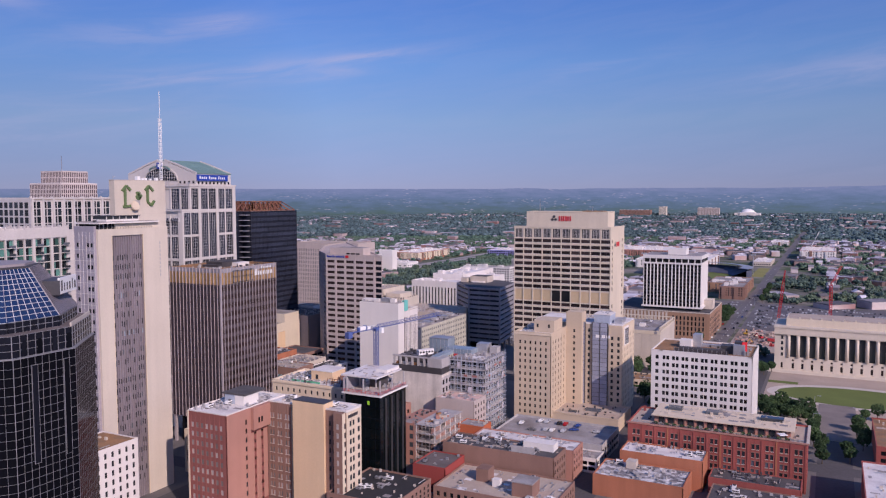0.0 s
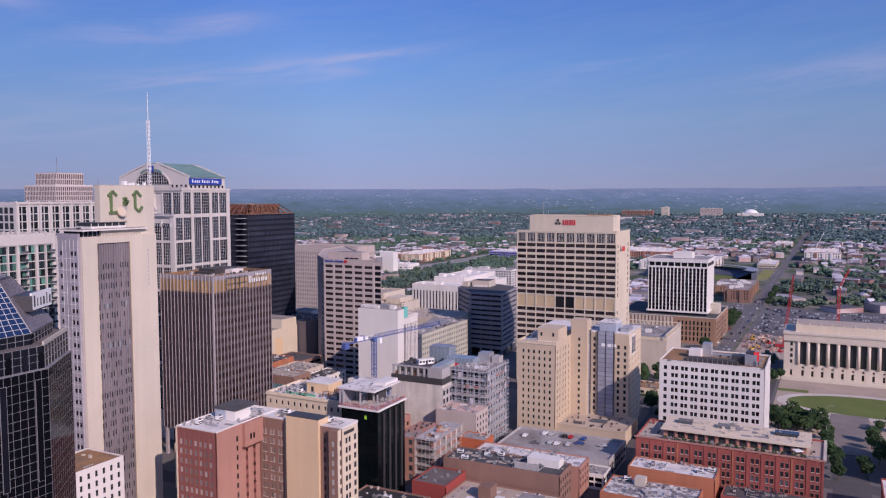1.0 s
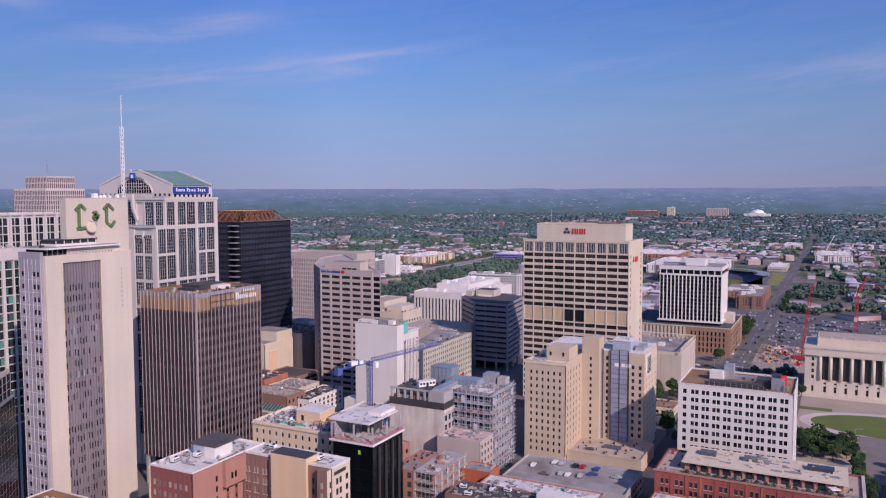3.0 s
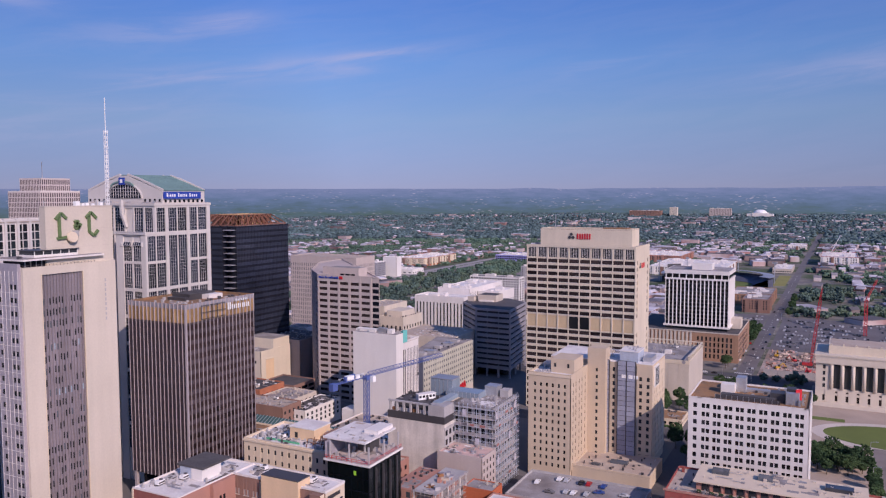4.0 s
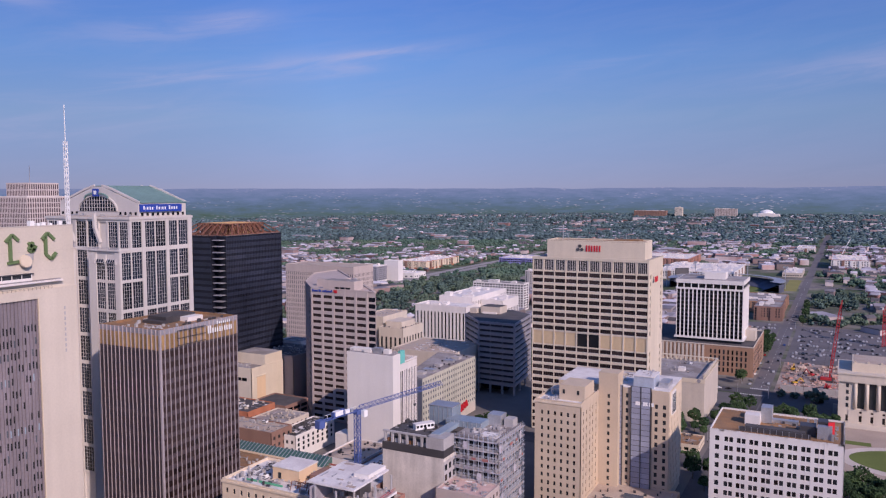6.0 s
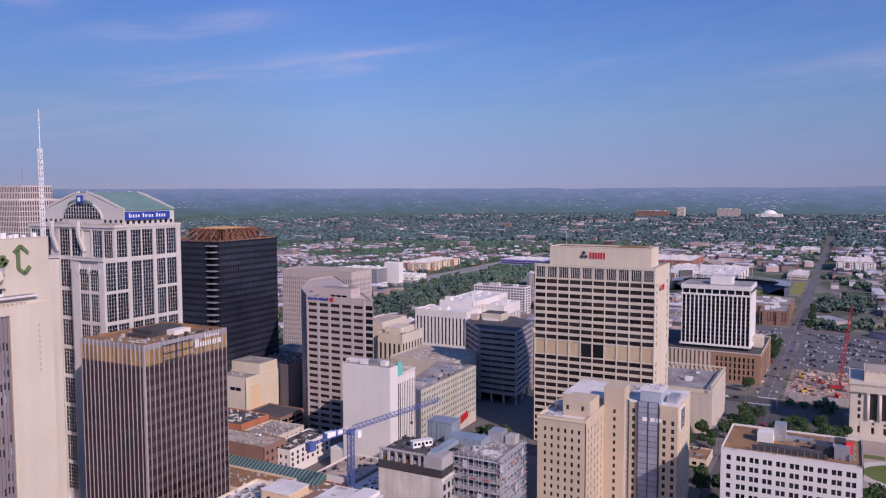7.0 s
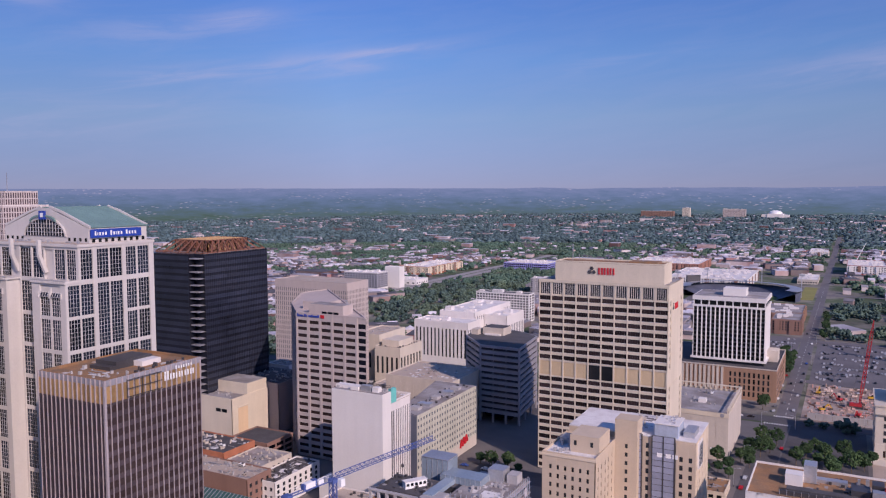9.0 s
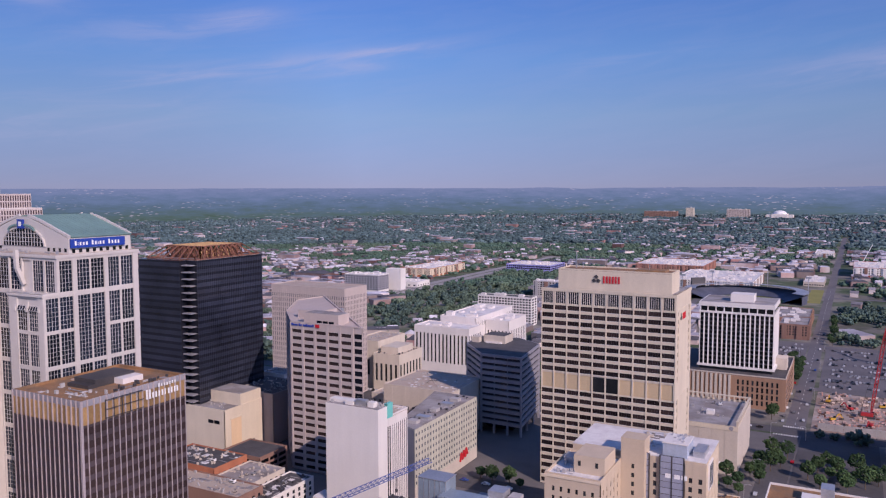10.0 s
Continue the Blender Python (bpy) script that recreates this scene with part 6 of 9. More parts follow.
def brick_hotel():
    """Red brick front wing, long bar behind, tan lift tower and cream end wall."""
    x0, y0 = -226.0, 266.4
    b = thing("brick_hotel", "L-shaped brick hotel with salmon flank and tan stucco tower", "hotel", x0, y0)
    g = ground_z(x0, y0)
    T = 35.5 - g
    fh, n = 3.35, 10
    z0 = T - 3.2 - n * fh
    W = 18.3
    box("core", b, 0.3, W - 0.3, 0.3, 33, 0, T - 0.3, HOTEL_BRICK)
    facade(b, (0, 0.3), 0, W, z0, n, fh, [(1.6 + i * 2.25, 1.2) for i in range(7)], 1.9, 0.7, PALE_PANE, HOTEL_BRICK, HOTEL_BRICK, 0.3, 0.25, top=3.2)
    facade(b, (W - 0.3, 0), 90, 13.0, z0, n, fh, [(10.0, 1.0)], 1.9, 0.7, GLASS, BRICK_SALMON, BRICK_SALMON, 0.3, 0.25, top=3.2)
    box("quoin", b, -0.15, 0.5, -0.2, 0.4, 0, T, STUCCO_CREAM)
    # jettied pink box over a recess
    box("jetty", b, W - 2, W + 1.4, 13, 22.6, T - 8.5, T, BRICK_SALMON)
    for y in (16, 17.6):
        window(b, W + 1.4, y, T - 6.2, 90, 0.9, 2.0, GLASS)
    facade(b, (W - 0.5, 13), 90, 9.6, z0, n - 2, fh, [(2, 1.2), (6, 1.2)], 1.9, 0.7, GLASS, BRICK_SALMON, BRICK_SALMON, 0.25, 0.2)
    # bar
    bx1 = 54.0
    box("core", b, W - 0.4, bx1 - 0.3, 22.9, 33, 0, T - 0.3, BRICK_DARK)
    facade(b, (W, 22.9), 0, 12.5, z0, n, fh, [(1.0, 0.85), (2.3, 0.85), (4.6, 0.85), (5.9, 0.85), (8.2, 0.85), (9.5, 0.85)], 1.9, 0.7, PALE_PANE, BRICK_DARK, BRICK_DARK, 0.3, 0.25, top=3.2)
    for k in range(n):
        for u in (1.0, 4.6, 8.2):
            put("sill", box_mesh(2.3, 0.2, 0.16, BEIGE_CONC, "sill"), b, W + u + 1.08, 22.5, z0 + k * fh + 0.54)
    box("tan_tower", b, 31.0, 45.0, 21.5, 27.5, 0, T + 2.2, STUCCO_TAN, "plain tan stucco tower")
    box("tower_cap", b, 31.0, 45.0, 21.6, 27.5, T + 2.2, T + 2.5, METAL_DARK)
    facade(b, (45, 22.9), 0, 9, z0, n, fh, [(1.5, 0.8), (3.2, 0.8), (6, 0.8)], 1.9, 0.7, GLASS, BRICK_DARK, BRICK_DARK, 0.3, 0.25, top=3.2)
    facade(b, (bx1 - 0.3, 20.5), 90, 12.5, z0, n, fh, [(1.2, 1.5), (4.7, 1.3), (6.6, 1.3), (10, 1.5)], 2.0, 0.7, GLASS, STUCCO_CREAM, STUCCO_CREAM, 0.16, 0.1, top=3.2)
    box("end_wall", b, 50, bx1 - 0.3, 20.5, 23, 0, T, BRICK_DARK)
    for k in range(n):
        window(b, 51.8, 20.47, z0 + k * fh + 0.7, 0, 0.9, 1.9, PALE_PANE)
    # dark strip that paints the shadow left of the tan tower
    box("dark_return", b, 30.2, 31.0, 21.6, 23, 0, T, ROOF_DARK)
    for k in range(5):
        box("sign_bar", b, bx1 + 0.02, bx1 + 0.2, 24 + k * 1.3, 25 + k * 1.3, T - 2.4, T - 1.3, METAL_DARK)
    flat_roof(b, 0, W, 0, 33, T, ROOF_WHITE, WHITE_CONC, 0.45)
    clutter(b, 1, W - 1, 1, 32, T, 46, 31)
    clutter(b, W + 1, bx1 - 1, 24, 32, T, 40, 32, 0.6)
    flat_roof(b, W, bx1, 22.9, 33, T, ROOF_WHITE, WHITE_CONC, 0.6)
    box("plant_room", b, 5, 10, 14, 22, T, T + 3.6, FRAME_BLUE)
    box("plant_room", b, 10.1, 14.5, 13.7, 22, T, T + 3.6, WHITE_PAINT)
    box("plant_roof", b, 4.0, 14.9, 13.6, 26, T + 3.6, T + 4.2, ROOF_DARK)
    box("plant_room", b, 4.4, 8, 20, 26, T, T + 3.6, METAL_DARK)
    return b


def dark_glass_box():
    x0, y0, W, D = -190.4, 316.0, 16.4, 20.7
    b = thing("unfinished_glass_block", "dark green glass block with an unfinished open top floor", "building", x0, y0)
    g = ground_z(x0, y0)
    T = 35.2 - g
    box("core", b, 0.2, W - 0.2, 0.2, D, 0, T - 0.6, GLASS_BLACK)
    n = 9
    fh = (T - 1) / n
    for o, rz, w, m in (((0, 0.2), 0, W, 7), ((W - 0.2, 0), 90, D, 8)):
        facade(b, o, rz, w, 0, n, fh, even(w, m, 0.95), fh * 0.94, 0.08, GLASS_TEAL, GLASS_BLACK, GLASS_BLACK, 0.1, 0.05, top=1)
    for i in range(4):
        put("fin", box_mesh(0.5, 0.6, T - 2, METAL_DARK, "fin"), b, W + 0.3, 4 + i * 4.5, 0, 90)
    box("deck", b, -1.2, W + 0.6, -0.6, D + 0.4, T - 0.6, T, PINK_CONC)
    clutter(b, 0, W, 0, D, T, 40, 41, 1.2)
    clutter(b, -3, 13, 3, D + 1, T + 6.2, 26, 42, 0.5)
    boxes("drip_edge", b, [(-1.25, W + 0.65, -0.66, -0.6, T - 0.7, T + 0.05), (W + 0.6, W + 0.66, -0.6, D + 0.4, T - 0.7, T + 0.05)], WHITE_PAINT)
    for x in (0.5, W / 2, W - 0.5):
        for y in (0.8, D / 2, D - 1):
            box("column", b, x - 0.25, x + 0.25, y - 0.25, y + 0.25, T, T + 5.6, GREY_CONC)
    box("service_core", b, 5, 10, 11, 17, T, T + 5.6, METAL_DARK)
    box("roof_slab", b, -3.6, 13.5, 2.5, D + 1.5, T + 5.6, T + 6.2, ROOF_WHITE, "white unfinished roof slab")
    box("kerb", b, 7, 12.5, 12, D + 1.2, T + 6.2, T + 7.4, WHITE_PAINT)
    box("screen", b, -1.0, -0.8, 0, 14, T, T + 5.6, SCREEN)
    bars("guard_rail", b, [((-1.0, -0.4, T + z), (W + 0.4, -0.4, T + z)) for z in (0.6, 1.2)] + [((W + 0.4, -0.4, T + z), (W + 0.4, D, T + z)) for z in (0.6, 1.2)] + [((u, -0.4, T), (u, -0.4, T + 1.3)) for u in range(0, 17, 2)], 0.05, SIGN_RED)
    box("sign_mark", b, 10.5, 11.4, -0.05, 0.1, T - 4.2, T - 2.8, M("lime_sign", (0.35, 0.7, 0.05), 0.5))
    return b


def tower_crane():
    x, y = -195.6, 348.5
    b = thing("tower_crane", "blue lattice tower crane with white cab", "crane", x, y)
    g = ground_z(x, y)
    H = 55.0 - g
    segs = []
    r = 0.8
    k = 0
    z = 0.0
    while z < H - 0.1:
        for sx, sy in ((-r, -r), (r, -r), (r, r), (-r, r)):
            segs.append(((sx, sy, z), (sx, sy, z + 2), 0.11))
            segs.append(((sx, sy, z), (-sy, sx, z + 2), 0.07))
            segs.append(((sx, sy, z), (-sy, sx, z), 0.06))
        z += 2
    bars("mast", b, segs, 0.1, CRANE_BLUE)
    # jib direction in plan, and the counter-jib behind
    a = radians(79)
    d = Vector((math.cos(a), math.sin(a), 0))
    s = Vector((-d.y, d.x, 0)) * 0.6
    up = Vector((0, 0, 1.5))
    o = Vector((0, 0, H + 0.5))
    segs = []
    L, st = 46, 2.0
    for i in range(int(L / st)):
        p, q = o + d * (i * st), o + d * ((i + 1) * st)
        m = o + d * ((i + 0.5) * st) + up
        segs += [(p + s, q + s, 0.09), (p - s, q - s, 0.09), (p + s, p - s, 0.05)]
        segs += [(p + s, m, 0.05), (p - s, m, 0.05), (m, q + s, 0.05), (m, q - s, 0.05)]
        if i:
            segs.append((o + d * ((i - 0.5) * st) + up, m, 0.09))
    bars("jib", b, segs, 0.1, CRANE_BLUE)
    segs = []
    for i in range(9):
        p, q = o - d * (i * st), o - d * ((i + 1) * st)
        segs += [(p + s * 1.2, q + s * 1.2, 0.14), (p - s * 1.2, q - s * 1.2, 0.14), (p + s * 1.2, q - s * 1.2, 0.07)]
    bars("counter_jib", b, segs, 0.1, CRANE_BLUE)
    for k, (q, w, hh, mm) in enumerate(((5, 2.0, 1.2, SIGN_WHITE), (7.2, 1.4, 1.9, CRANE_BLUE), (10.8, 1.2, 1.5, CRANE_BLUE), (3.0, 1.0, 1.0, METAL))):
        put("machine_box", box_mesh(w, 1.2, hh, mm, "machine_box"), b, *(-d * q).xy, H + 0.7, math.degrees(a))
    bars("deck_rail", b, [(o - d * q + s * 1.3, o - d * q + s * 1.3 + Vector((0, 0, 1.2))) for q in range(1, 14, 2)] + [(o + s * 1.3 + Vector((0, 0, 1.2)), o - d * 14 + s * 1.3 + Vector((0, 0, 1.2)))], 0.05, SIGN_WHITE)
    rz = math.degrees(a)
    put("counterweight", box_mesh(2.4, 2.2, 2.6, CRANE_BLUE, "counterweight"), b, *(-d * 17).xy, H - 1.6, rz)
    put("winch", box_mesh(3.4, 1.6, 1.6, SIGN_WHITE, "winch"), b, *(-d * 9).xy, H + 0.8, rz)
    put("cab", box_mesh(1.6, 1.5, 2.2, SIGN_WHITE, "cab"), b, *(d * 1.6 - s * 3).xy, H - 1.6, rz)
    put("turntable", box_mesh(2.2, 2.2, 1.2, CRANE_BLUE, "turntable"), b, 0, 0, H - 0.6, rz)
    bars("hook_block", b, [(o + d * 30, o + d * 30 - Vector((0, 0, 4))), (o + d * 30 - Vector((0, 0, 4)), o + d * 30 - Vector((0, 0, 5)), 0.3)], 0.05, METAL_DARK)
    return b


STAINED = M("stained_render", (0.6, 0.55, 0.5), 0.85, var=0.14, big=0.15, streak=0.3)
BARRIER = M("faded_red_barrier", (0.4, 0.17, 0.15), 0.7, var=0.1)


def scaffold_block():
    """Concrete block under renovation: blank wall, netted scaffold, glass attic."""
    x0, y0 = -214.0, 389.0
    b = thing("renovated_block", "concrete block wrapped in scaffold and netting under renovation", "building", x0, y0)
    g = ground_z(x0, y0)
    T = 32.5 - g
    box("base_wing", b, 0.1, 27.7, 5.1, 30, 0, 4, GREY_CONC)
    box("blank_wing", b, 0, 27.8, 5, 30, 4, T - 6.5, STAINED, "stained blank concrete wall")
    box("band", b, -0.1, 27.9, 4.9, 30, T - 6.5, T - 3.4, METAL_DARK)
    for i in range(7):
        put("column", box_mesh(0.9, 0.9, 4.4, GREY_CONC, "column"), b, 0.8 + i * 3.4, 5.8, T - 3.4)
    # dark colour here stands for the shade behind the open bays
    box("upper_recess", b, 1, 20, 9, 24, T - 3.4, T + 0.4, ROOF_DARK)
    clutter(b, 1, 19, 9.5, 23, T + 0.4, 36, 51)
    for i in range(6):
        box("bay_wall", b, 1.6 + i * 3.4, 3.6 + i * 3.4, 6.2, 6.5, T - 3.4, T - 2.0, RUST if i % 3 == 0 else GREY_CONC)
    box("upper_wall", b, 20, 27.8, 5, 14, T - 3.4, T + 1.2, GREY_CONC)
    box("beam", b, 0, 21, 5.2, 6.4, T + 0.6, T + 1.2, GREY_CONC)
    # scaffolded wing
    X0, X1, Y0, Y1 = 27.0, 45.5, 15.5, 42.0
    box("core", b, X0, X1 - 0.4, Y0 + 0.4, Y1, 0, T - 0.3, GREY_CONC)
    n = 9
    fh = (T - 0.5) / n
    facade(b, (X0, Y0 + 0.4), 0, X1 - X0, 0, n, fh, even(X1 - X0, 6, 0.6), fh * 0.6, fh * 0.2, GLASS, GREY_CONC, GREY_CONC, 0.2, 0.2, top=0.5)
    facade(b, (X1 - 0.4, Y0), 90, Y1 - Y0, 0, n, fh, even(Y1 - Y0, 8, 0.6), fh * 0.6, fh * 0.2, GLASS, GREY_CONC, GREY_CONC, 0.2, 0.2, top=0.5)
    facade(b, (27.8, 5), 90, 10.5, 0, n - 2, fh, even(10.5, 3, 0.6), fh * 0.6, fh * 0.2, GLASS, GREY_CONC, GREY_CONC, 0.2, 0.2, top=0.5)
    segs = []
    for off in (0.7, 1.7):
        for k in range(2 * n + 1):
            z = k * fh / 2
            segs += [((X0 + 1, Y0 - off, z), (X1 + off, Y0 - off, z)), ((X1 + off, Y0 - off, z), (X1 + off, Y1, z))]
        for i in range(10):
            segs.append(((X0 + 1 + (X1 + off - X0 - 1) * i / 9, Y0 - off, 0), (X0 + 1 + (X1 + off - X0 - 1) * i / 9, Y0 - off, T + 1.4)))
        for i in range(14):
            segs.append(((X1 + off, Y0 - off + (Y1 - Y0) * i / 13, 0), (X1 + off, Y0 - off + (Y1 - Y0) * i / 13, T + 1.4)))
    bars("scaffold", b, segs, 0.05, FRAME_BLUE, "pale grey steel scaffold", kind="stuff")
    for k in range(1, n + 1):
        boxes("scaffold_deck", b, [(X0 + 1, X1 + 1.7, Y0 - 1.7, Y0 - 0.7, k * fh - 0.1, k * fh), (X1 + 0.7, X1 + 1.7, Y0 - 0.7, Y1, k * fh - 0.1, k * fh)], PINK_CONC)
    rng = random.Random(9)
    for k in range(1, n):
        for i in range(9):
            if rng.random() < 0.05:
                put("netting", box_mesh(1.9, 0.04, fh * 0.8, NETTING, "netting"), b, X0 + 2 + i * 2.0, Y0 - 1.78, k * fh + 0.1)
        for i in range(12):
            if rng.random() < 0.04:
                put("netting", box_mesh(2.0, 0.04, fh * 0.8, NETTING, "netting"), b, X1 + 1.78, Y0 + i * 2.1, k * fh + 0.1, 90)
    for k in range(34):
        z = fh * rng.randint(1, n - 1) + 0.2
        if rng.random() < 0.55:
            x = rng.uniform(X0 + 2, X1 - 2)
            put("barrier", box_mesh(rng.choice((1.8, 2.6)), 0.1, 1.0, BARRIER if k % 3 == 0 else SCREEN, "barrier"), b, x, Y0 - 1.75, z)
        else:
            put("barrier", box_mesh(rng.choice((1.8, 2.6)), 0.1, 1.0, BARRIER if k % 3 == 0 else SCREEN, "barrier"), b, X1 + 1.75, rng.uniform(Y0 + 1, Y1 - 2), z, 90)
    box("roof", b, X0, X1, Y0, Y1, T - 0.3, T, ROOF_GREY)
    box("roof_pad", b, X1 - 9, X1 - 2, Y0 + 3, Y0 + 9, T, T + 0.25, ROOF_WHITE)
    # glass attic behind, plant
    box("attic", b, 18, 34, 26, 34, T, T + 2.6, GLASS_FROST)
    box("attic", b, 8, 19, 30, 38, T - 2, T + 6.2, GLASS_FROST)
    box("glass_walk", b, 20.2, 24, 9, 26, T, T + 1.6, GLASS_FROST, "long frosted glass roof walk")
    clutter(b, X0 + 1, X1 - 1, Y0 + 1, Y1 - 9, T, 60, 52)
    boxes("attic_frame", b, [(18 + i * 2, 18.15 + i * 2, 25.9, 26, T, T + 2.7) for i in range(9)], METAL)
    boxes("attic_frame", b, [(8 - 0.1 + i * 2.2, 8.1 + i * 2.2, 29.9, 30, T - 2, T + 6.4) for i in range(6)] + [(7.8, 19.2, 29.8, 38.2, T + 6.2, T + 6.5)], METAL)
    box("plant_room", b, X1 - 12, X1 - 6, Y1 - 8, Y1 - 2, T, T + 4.6, METAL)
    box("plant_room", b, X1 - 5, X1 - 1, Y1 - 7, Y1 - 2, T, T + 3.2, GREY_CONC)
    # white rooftop cabin with windows
    cab = put("cabin", box_mesh(8.5, 2.6, 2.4, SIGN_WHITE, "cabin"), b, 13, 16, T + 0.4, 55)
    for i in range(5):
        put("cabin_window", box_mesh(1.1, 0.08, 1.0, GLASS, "cabin_window"), cab, -3.3 + i * 1.65, -1.31, 0.9)
    put("cabin_roof", box_mesh(8.9, 3.0, 0.2, WHITE_PAINT, "cabin_roof"), cab, 0, 0, 2.4)
    return b


ROOF_PINK = M("pinkish_roof_deck", (0.6, 0.42, 0.38), 0.9, var=0.15, big=0.2)
RED_ORANGE = M("red_orange_stucco", (0.5, 0.13, 0.055), 0.85, var=0.12)


def low_quarter():
    """The old blocks between the avenues."""
    bl = block
    # long brick hotel with a set-back attic
    b = bl("long_brick_hotel", "long red brick hotel with pale cornice and roof terrace", "hotel", -93.5, -23.3, 389.1, 416, 15.6, BRICK_RED, ROOF_TAN, None, (5, 7), GLASS_MID, 0.7, None, 0.42, 1.9, base=1.0)
    T = 15.6 - ground_z(-93.5, 389.1)
    fh = (T - 2.6) / 5
    pairs = [(2.2 + i * 5.3 + q * 1.75, 1.15) for i in range(13) for q in range(2)]
    facade(b, (0, -0.06), 0, 70.2, 1.0, 5, fh, pairs, 2.0, 0.7, GLASS_MID, BRICK_RED, BRICK_RED, 0.3, 0.24, top=1.6)
    for i in range(13):
        for k in range(5):
            put("lintel", box_mesh(3.3, 0.2, 0.22, BRICK_DARK, "lintel"), b, 2.2 + i * 5.3 + 1.45, -0.4, 1.0 + k * fh + 2.75)
        box("pilaster", b, 5.9 + i * 5.3, 6.5 + i * 5.3, -0.55, -0.36, 0, T - 0.2, BRICK_ORANGE if i % 4 == 2 else BRICK_RED)
    box("cornice", b, -0.6, 70.9, -0.6, 0.1, T + 0.2, T + 0.75, BRICK_SALMON)
    box("cornice", b, 69.9, 71.0, 0.1, 27, T + 0.2, T + 0.75, BEIGE_CONC)
    for u, w in pairs:
        for k in range(5):
            put("sill", box_mesh(1.35, 0.25, 0.16, BEIGE_CONC, "sill"), b, u + w / 2, -0.42, 1.0 + k * fh + 0.54)
    box("attic_floor", b, 10, 64, 6, 24, T, T + 3.2, BRICK_SALMON, "salmon set-back attic storey")
    for i in range(13):
        window(b, 13 + i * 4, 5.95, T + 0.2, 0, 2.3, 2.5, GLASS)
        box("attic_pier", b, 14.7 + i * 4, 15.1 + i * 4, 5.5, 6, T, T + 3.2, BRICK_SALMON)
    box("attic_eave", b, 9, 65.5, 4.6, 24.6, T + 3.2, T + 3.7, STUCCO_CREAM)
    for x, w in ((14, 6), (30, 5), (52, 9)):
        box("skylight", b, x, x + w, 15, 19, T + 3.7, T + 5.0, GLASS_MID)
    bars("terrace_rail", b, [((10, 0.8, T + z), (64, 0.8, T + z)) for z in (0.8, 1.2)] + [((10 + i * 2, 0.8, T), (10 + i * 2, 0.8, T + 1.25)) for i in range(28)], 0.05, METAL_DARK)
    rp = random.Random(8)
    for i in range(16):
        x = 11 + i * 3.4 + rp.uniform(-0.8, 0.8)
        bush = box("planter", b, x, x + 1.8, 1.3, 2.1, T, T + 0.5, BRICK_DARK)
        v, f = clump(rp, 16, 0.4)
        put("shrub", mesh_of(v * np.array((1.1, 0.6, 0.8)), f, LEAF, "shrub"), bush, 0, 0, 0.4)
    clutter(b, 11, 64, 7, 24, T + 3.7, 60, 61)
    clutter(b, 1, 69, 1, 5, T, 40, 62)
    for k in range(4):
        box("chimney", b, 2 + 20 * k, 3 + 20 * k, 22, 23, T, T + 2.2, BRICK_RED)
    put("parasol", box_mesh(3, 3, 0.3, SIGN_WHITE, "parasol"), b, 61, 3, T + 2.2, 30)
    # white-roofed brick block, lower orange front, and mid brick row
    bl("white_roof_block", "orange brick block with a white roof", "building", -93, -60, 373, 386.5, 8, BRICK_ORANGE, ROOF_WHITE, None, None, parapet=0.5)
    b = bl("orange_brick_block", "orange brick block with a peeling dark roof", "building", -98.5, -64, 352, 372, 4, BRICK_ORANGE, ROOF_PEEL, None, None, parapet=0.5)
    box("plant_room", b, 10, 14, 13, 17, 8, 11, BEIGE_CONC)
    b = bl("brick_row", "dark red brick row with white-framed windows", "building", -58, -24.5, 374, 387, 2, BRICK_RED, ROOF_DARK, (1, 9), (1, 3), PALE_PANE, 0.4, wh=2.4)
    bl("dark_roof_shop", "low dark-roofed brick shop", "building", -56, -24, 352, 372, 0.5, BRICK_DARK, ROOF_DARK, (1, 6), (1, 4), parapet=0.4)
    # corner blocks over the side street
    b = bl("red_corner_block", "red brick corner block with white roof", "building", -4, 40, 356, 402, 8, BRICK_RED, ROOF_WHITE, (3, 10), (3, 9), parapet=0.6)
    b = bl("brown_roof_block", "red brick block with brown roof terrace", "building", 2.5, 46, 430, 478, 6.5, BRICK_RED, ROOF_BROWN, (2, 10), (2, 10), parapet=0.6)
    # block with dark roof full of plant, ornate end wall
    b = bl("brown_brick_block", "long brown brick block with ornate pale end wall", "building", -161, -112, 345, 360, 10, BRICK_DARK, ROOF_DARK, None, (3, 5), GLASS, 0.5, None, 0.5)
    T = 10 - ground_z(-161, 345)
    box("stair_house", b, 33, 46, 8, 14, T, T + 3.0, WHITE_PAINT)
    box("grey_screen", b, 30, 40, 2, 2.4, T, T + 2.6, GREY_CONC)
    bl("white_strip_block", "low brick block with white roof strip", "building", -155, -109, 360.5, 374, 8.8, BRICK_SALMON, ROOF_WHITE, None, (3, 4), GLASS, 0.5, None, 0.5)
    # parking deck; black panes stand for the dark inside its open bays
    b = bl("parking_deck", "open concrete parking deck with dark bays", "car park", -155, -104, 386, 416, 4, GREY_CONC, ROOF_GREY, (2, 9), (2, 7), GLASS_BLACK, 0.9, None, 0.86, 1.7)
    bl("white_gallery_block", "white block with long dark window bands", "building", -121, -103, 374.6, 385.5, 2, WHITE_PAINT, ROOF_GREY, (2, 5), (2, 3), GLASS_BLACK, 0.5, None, 0.85)
    bl("orange_kiosk", "small orange stucco annex", "building", -168, -155.5, 374.5, 384, 9, RED_ORANGE, ROOF_GREY, None, (2, 2), parapet=0.3)
    # salmon block with pink deck, beside the scaffold
    bl("salmon_block", "pinkish rendered block with pinkish roof deck", "building", -186.5, -166, 388, 402, 16, PINK_CONC, ROOF_PINK, None, (5, 4), parapet=0.5)
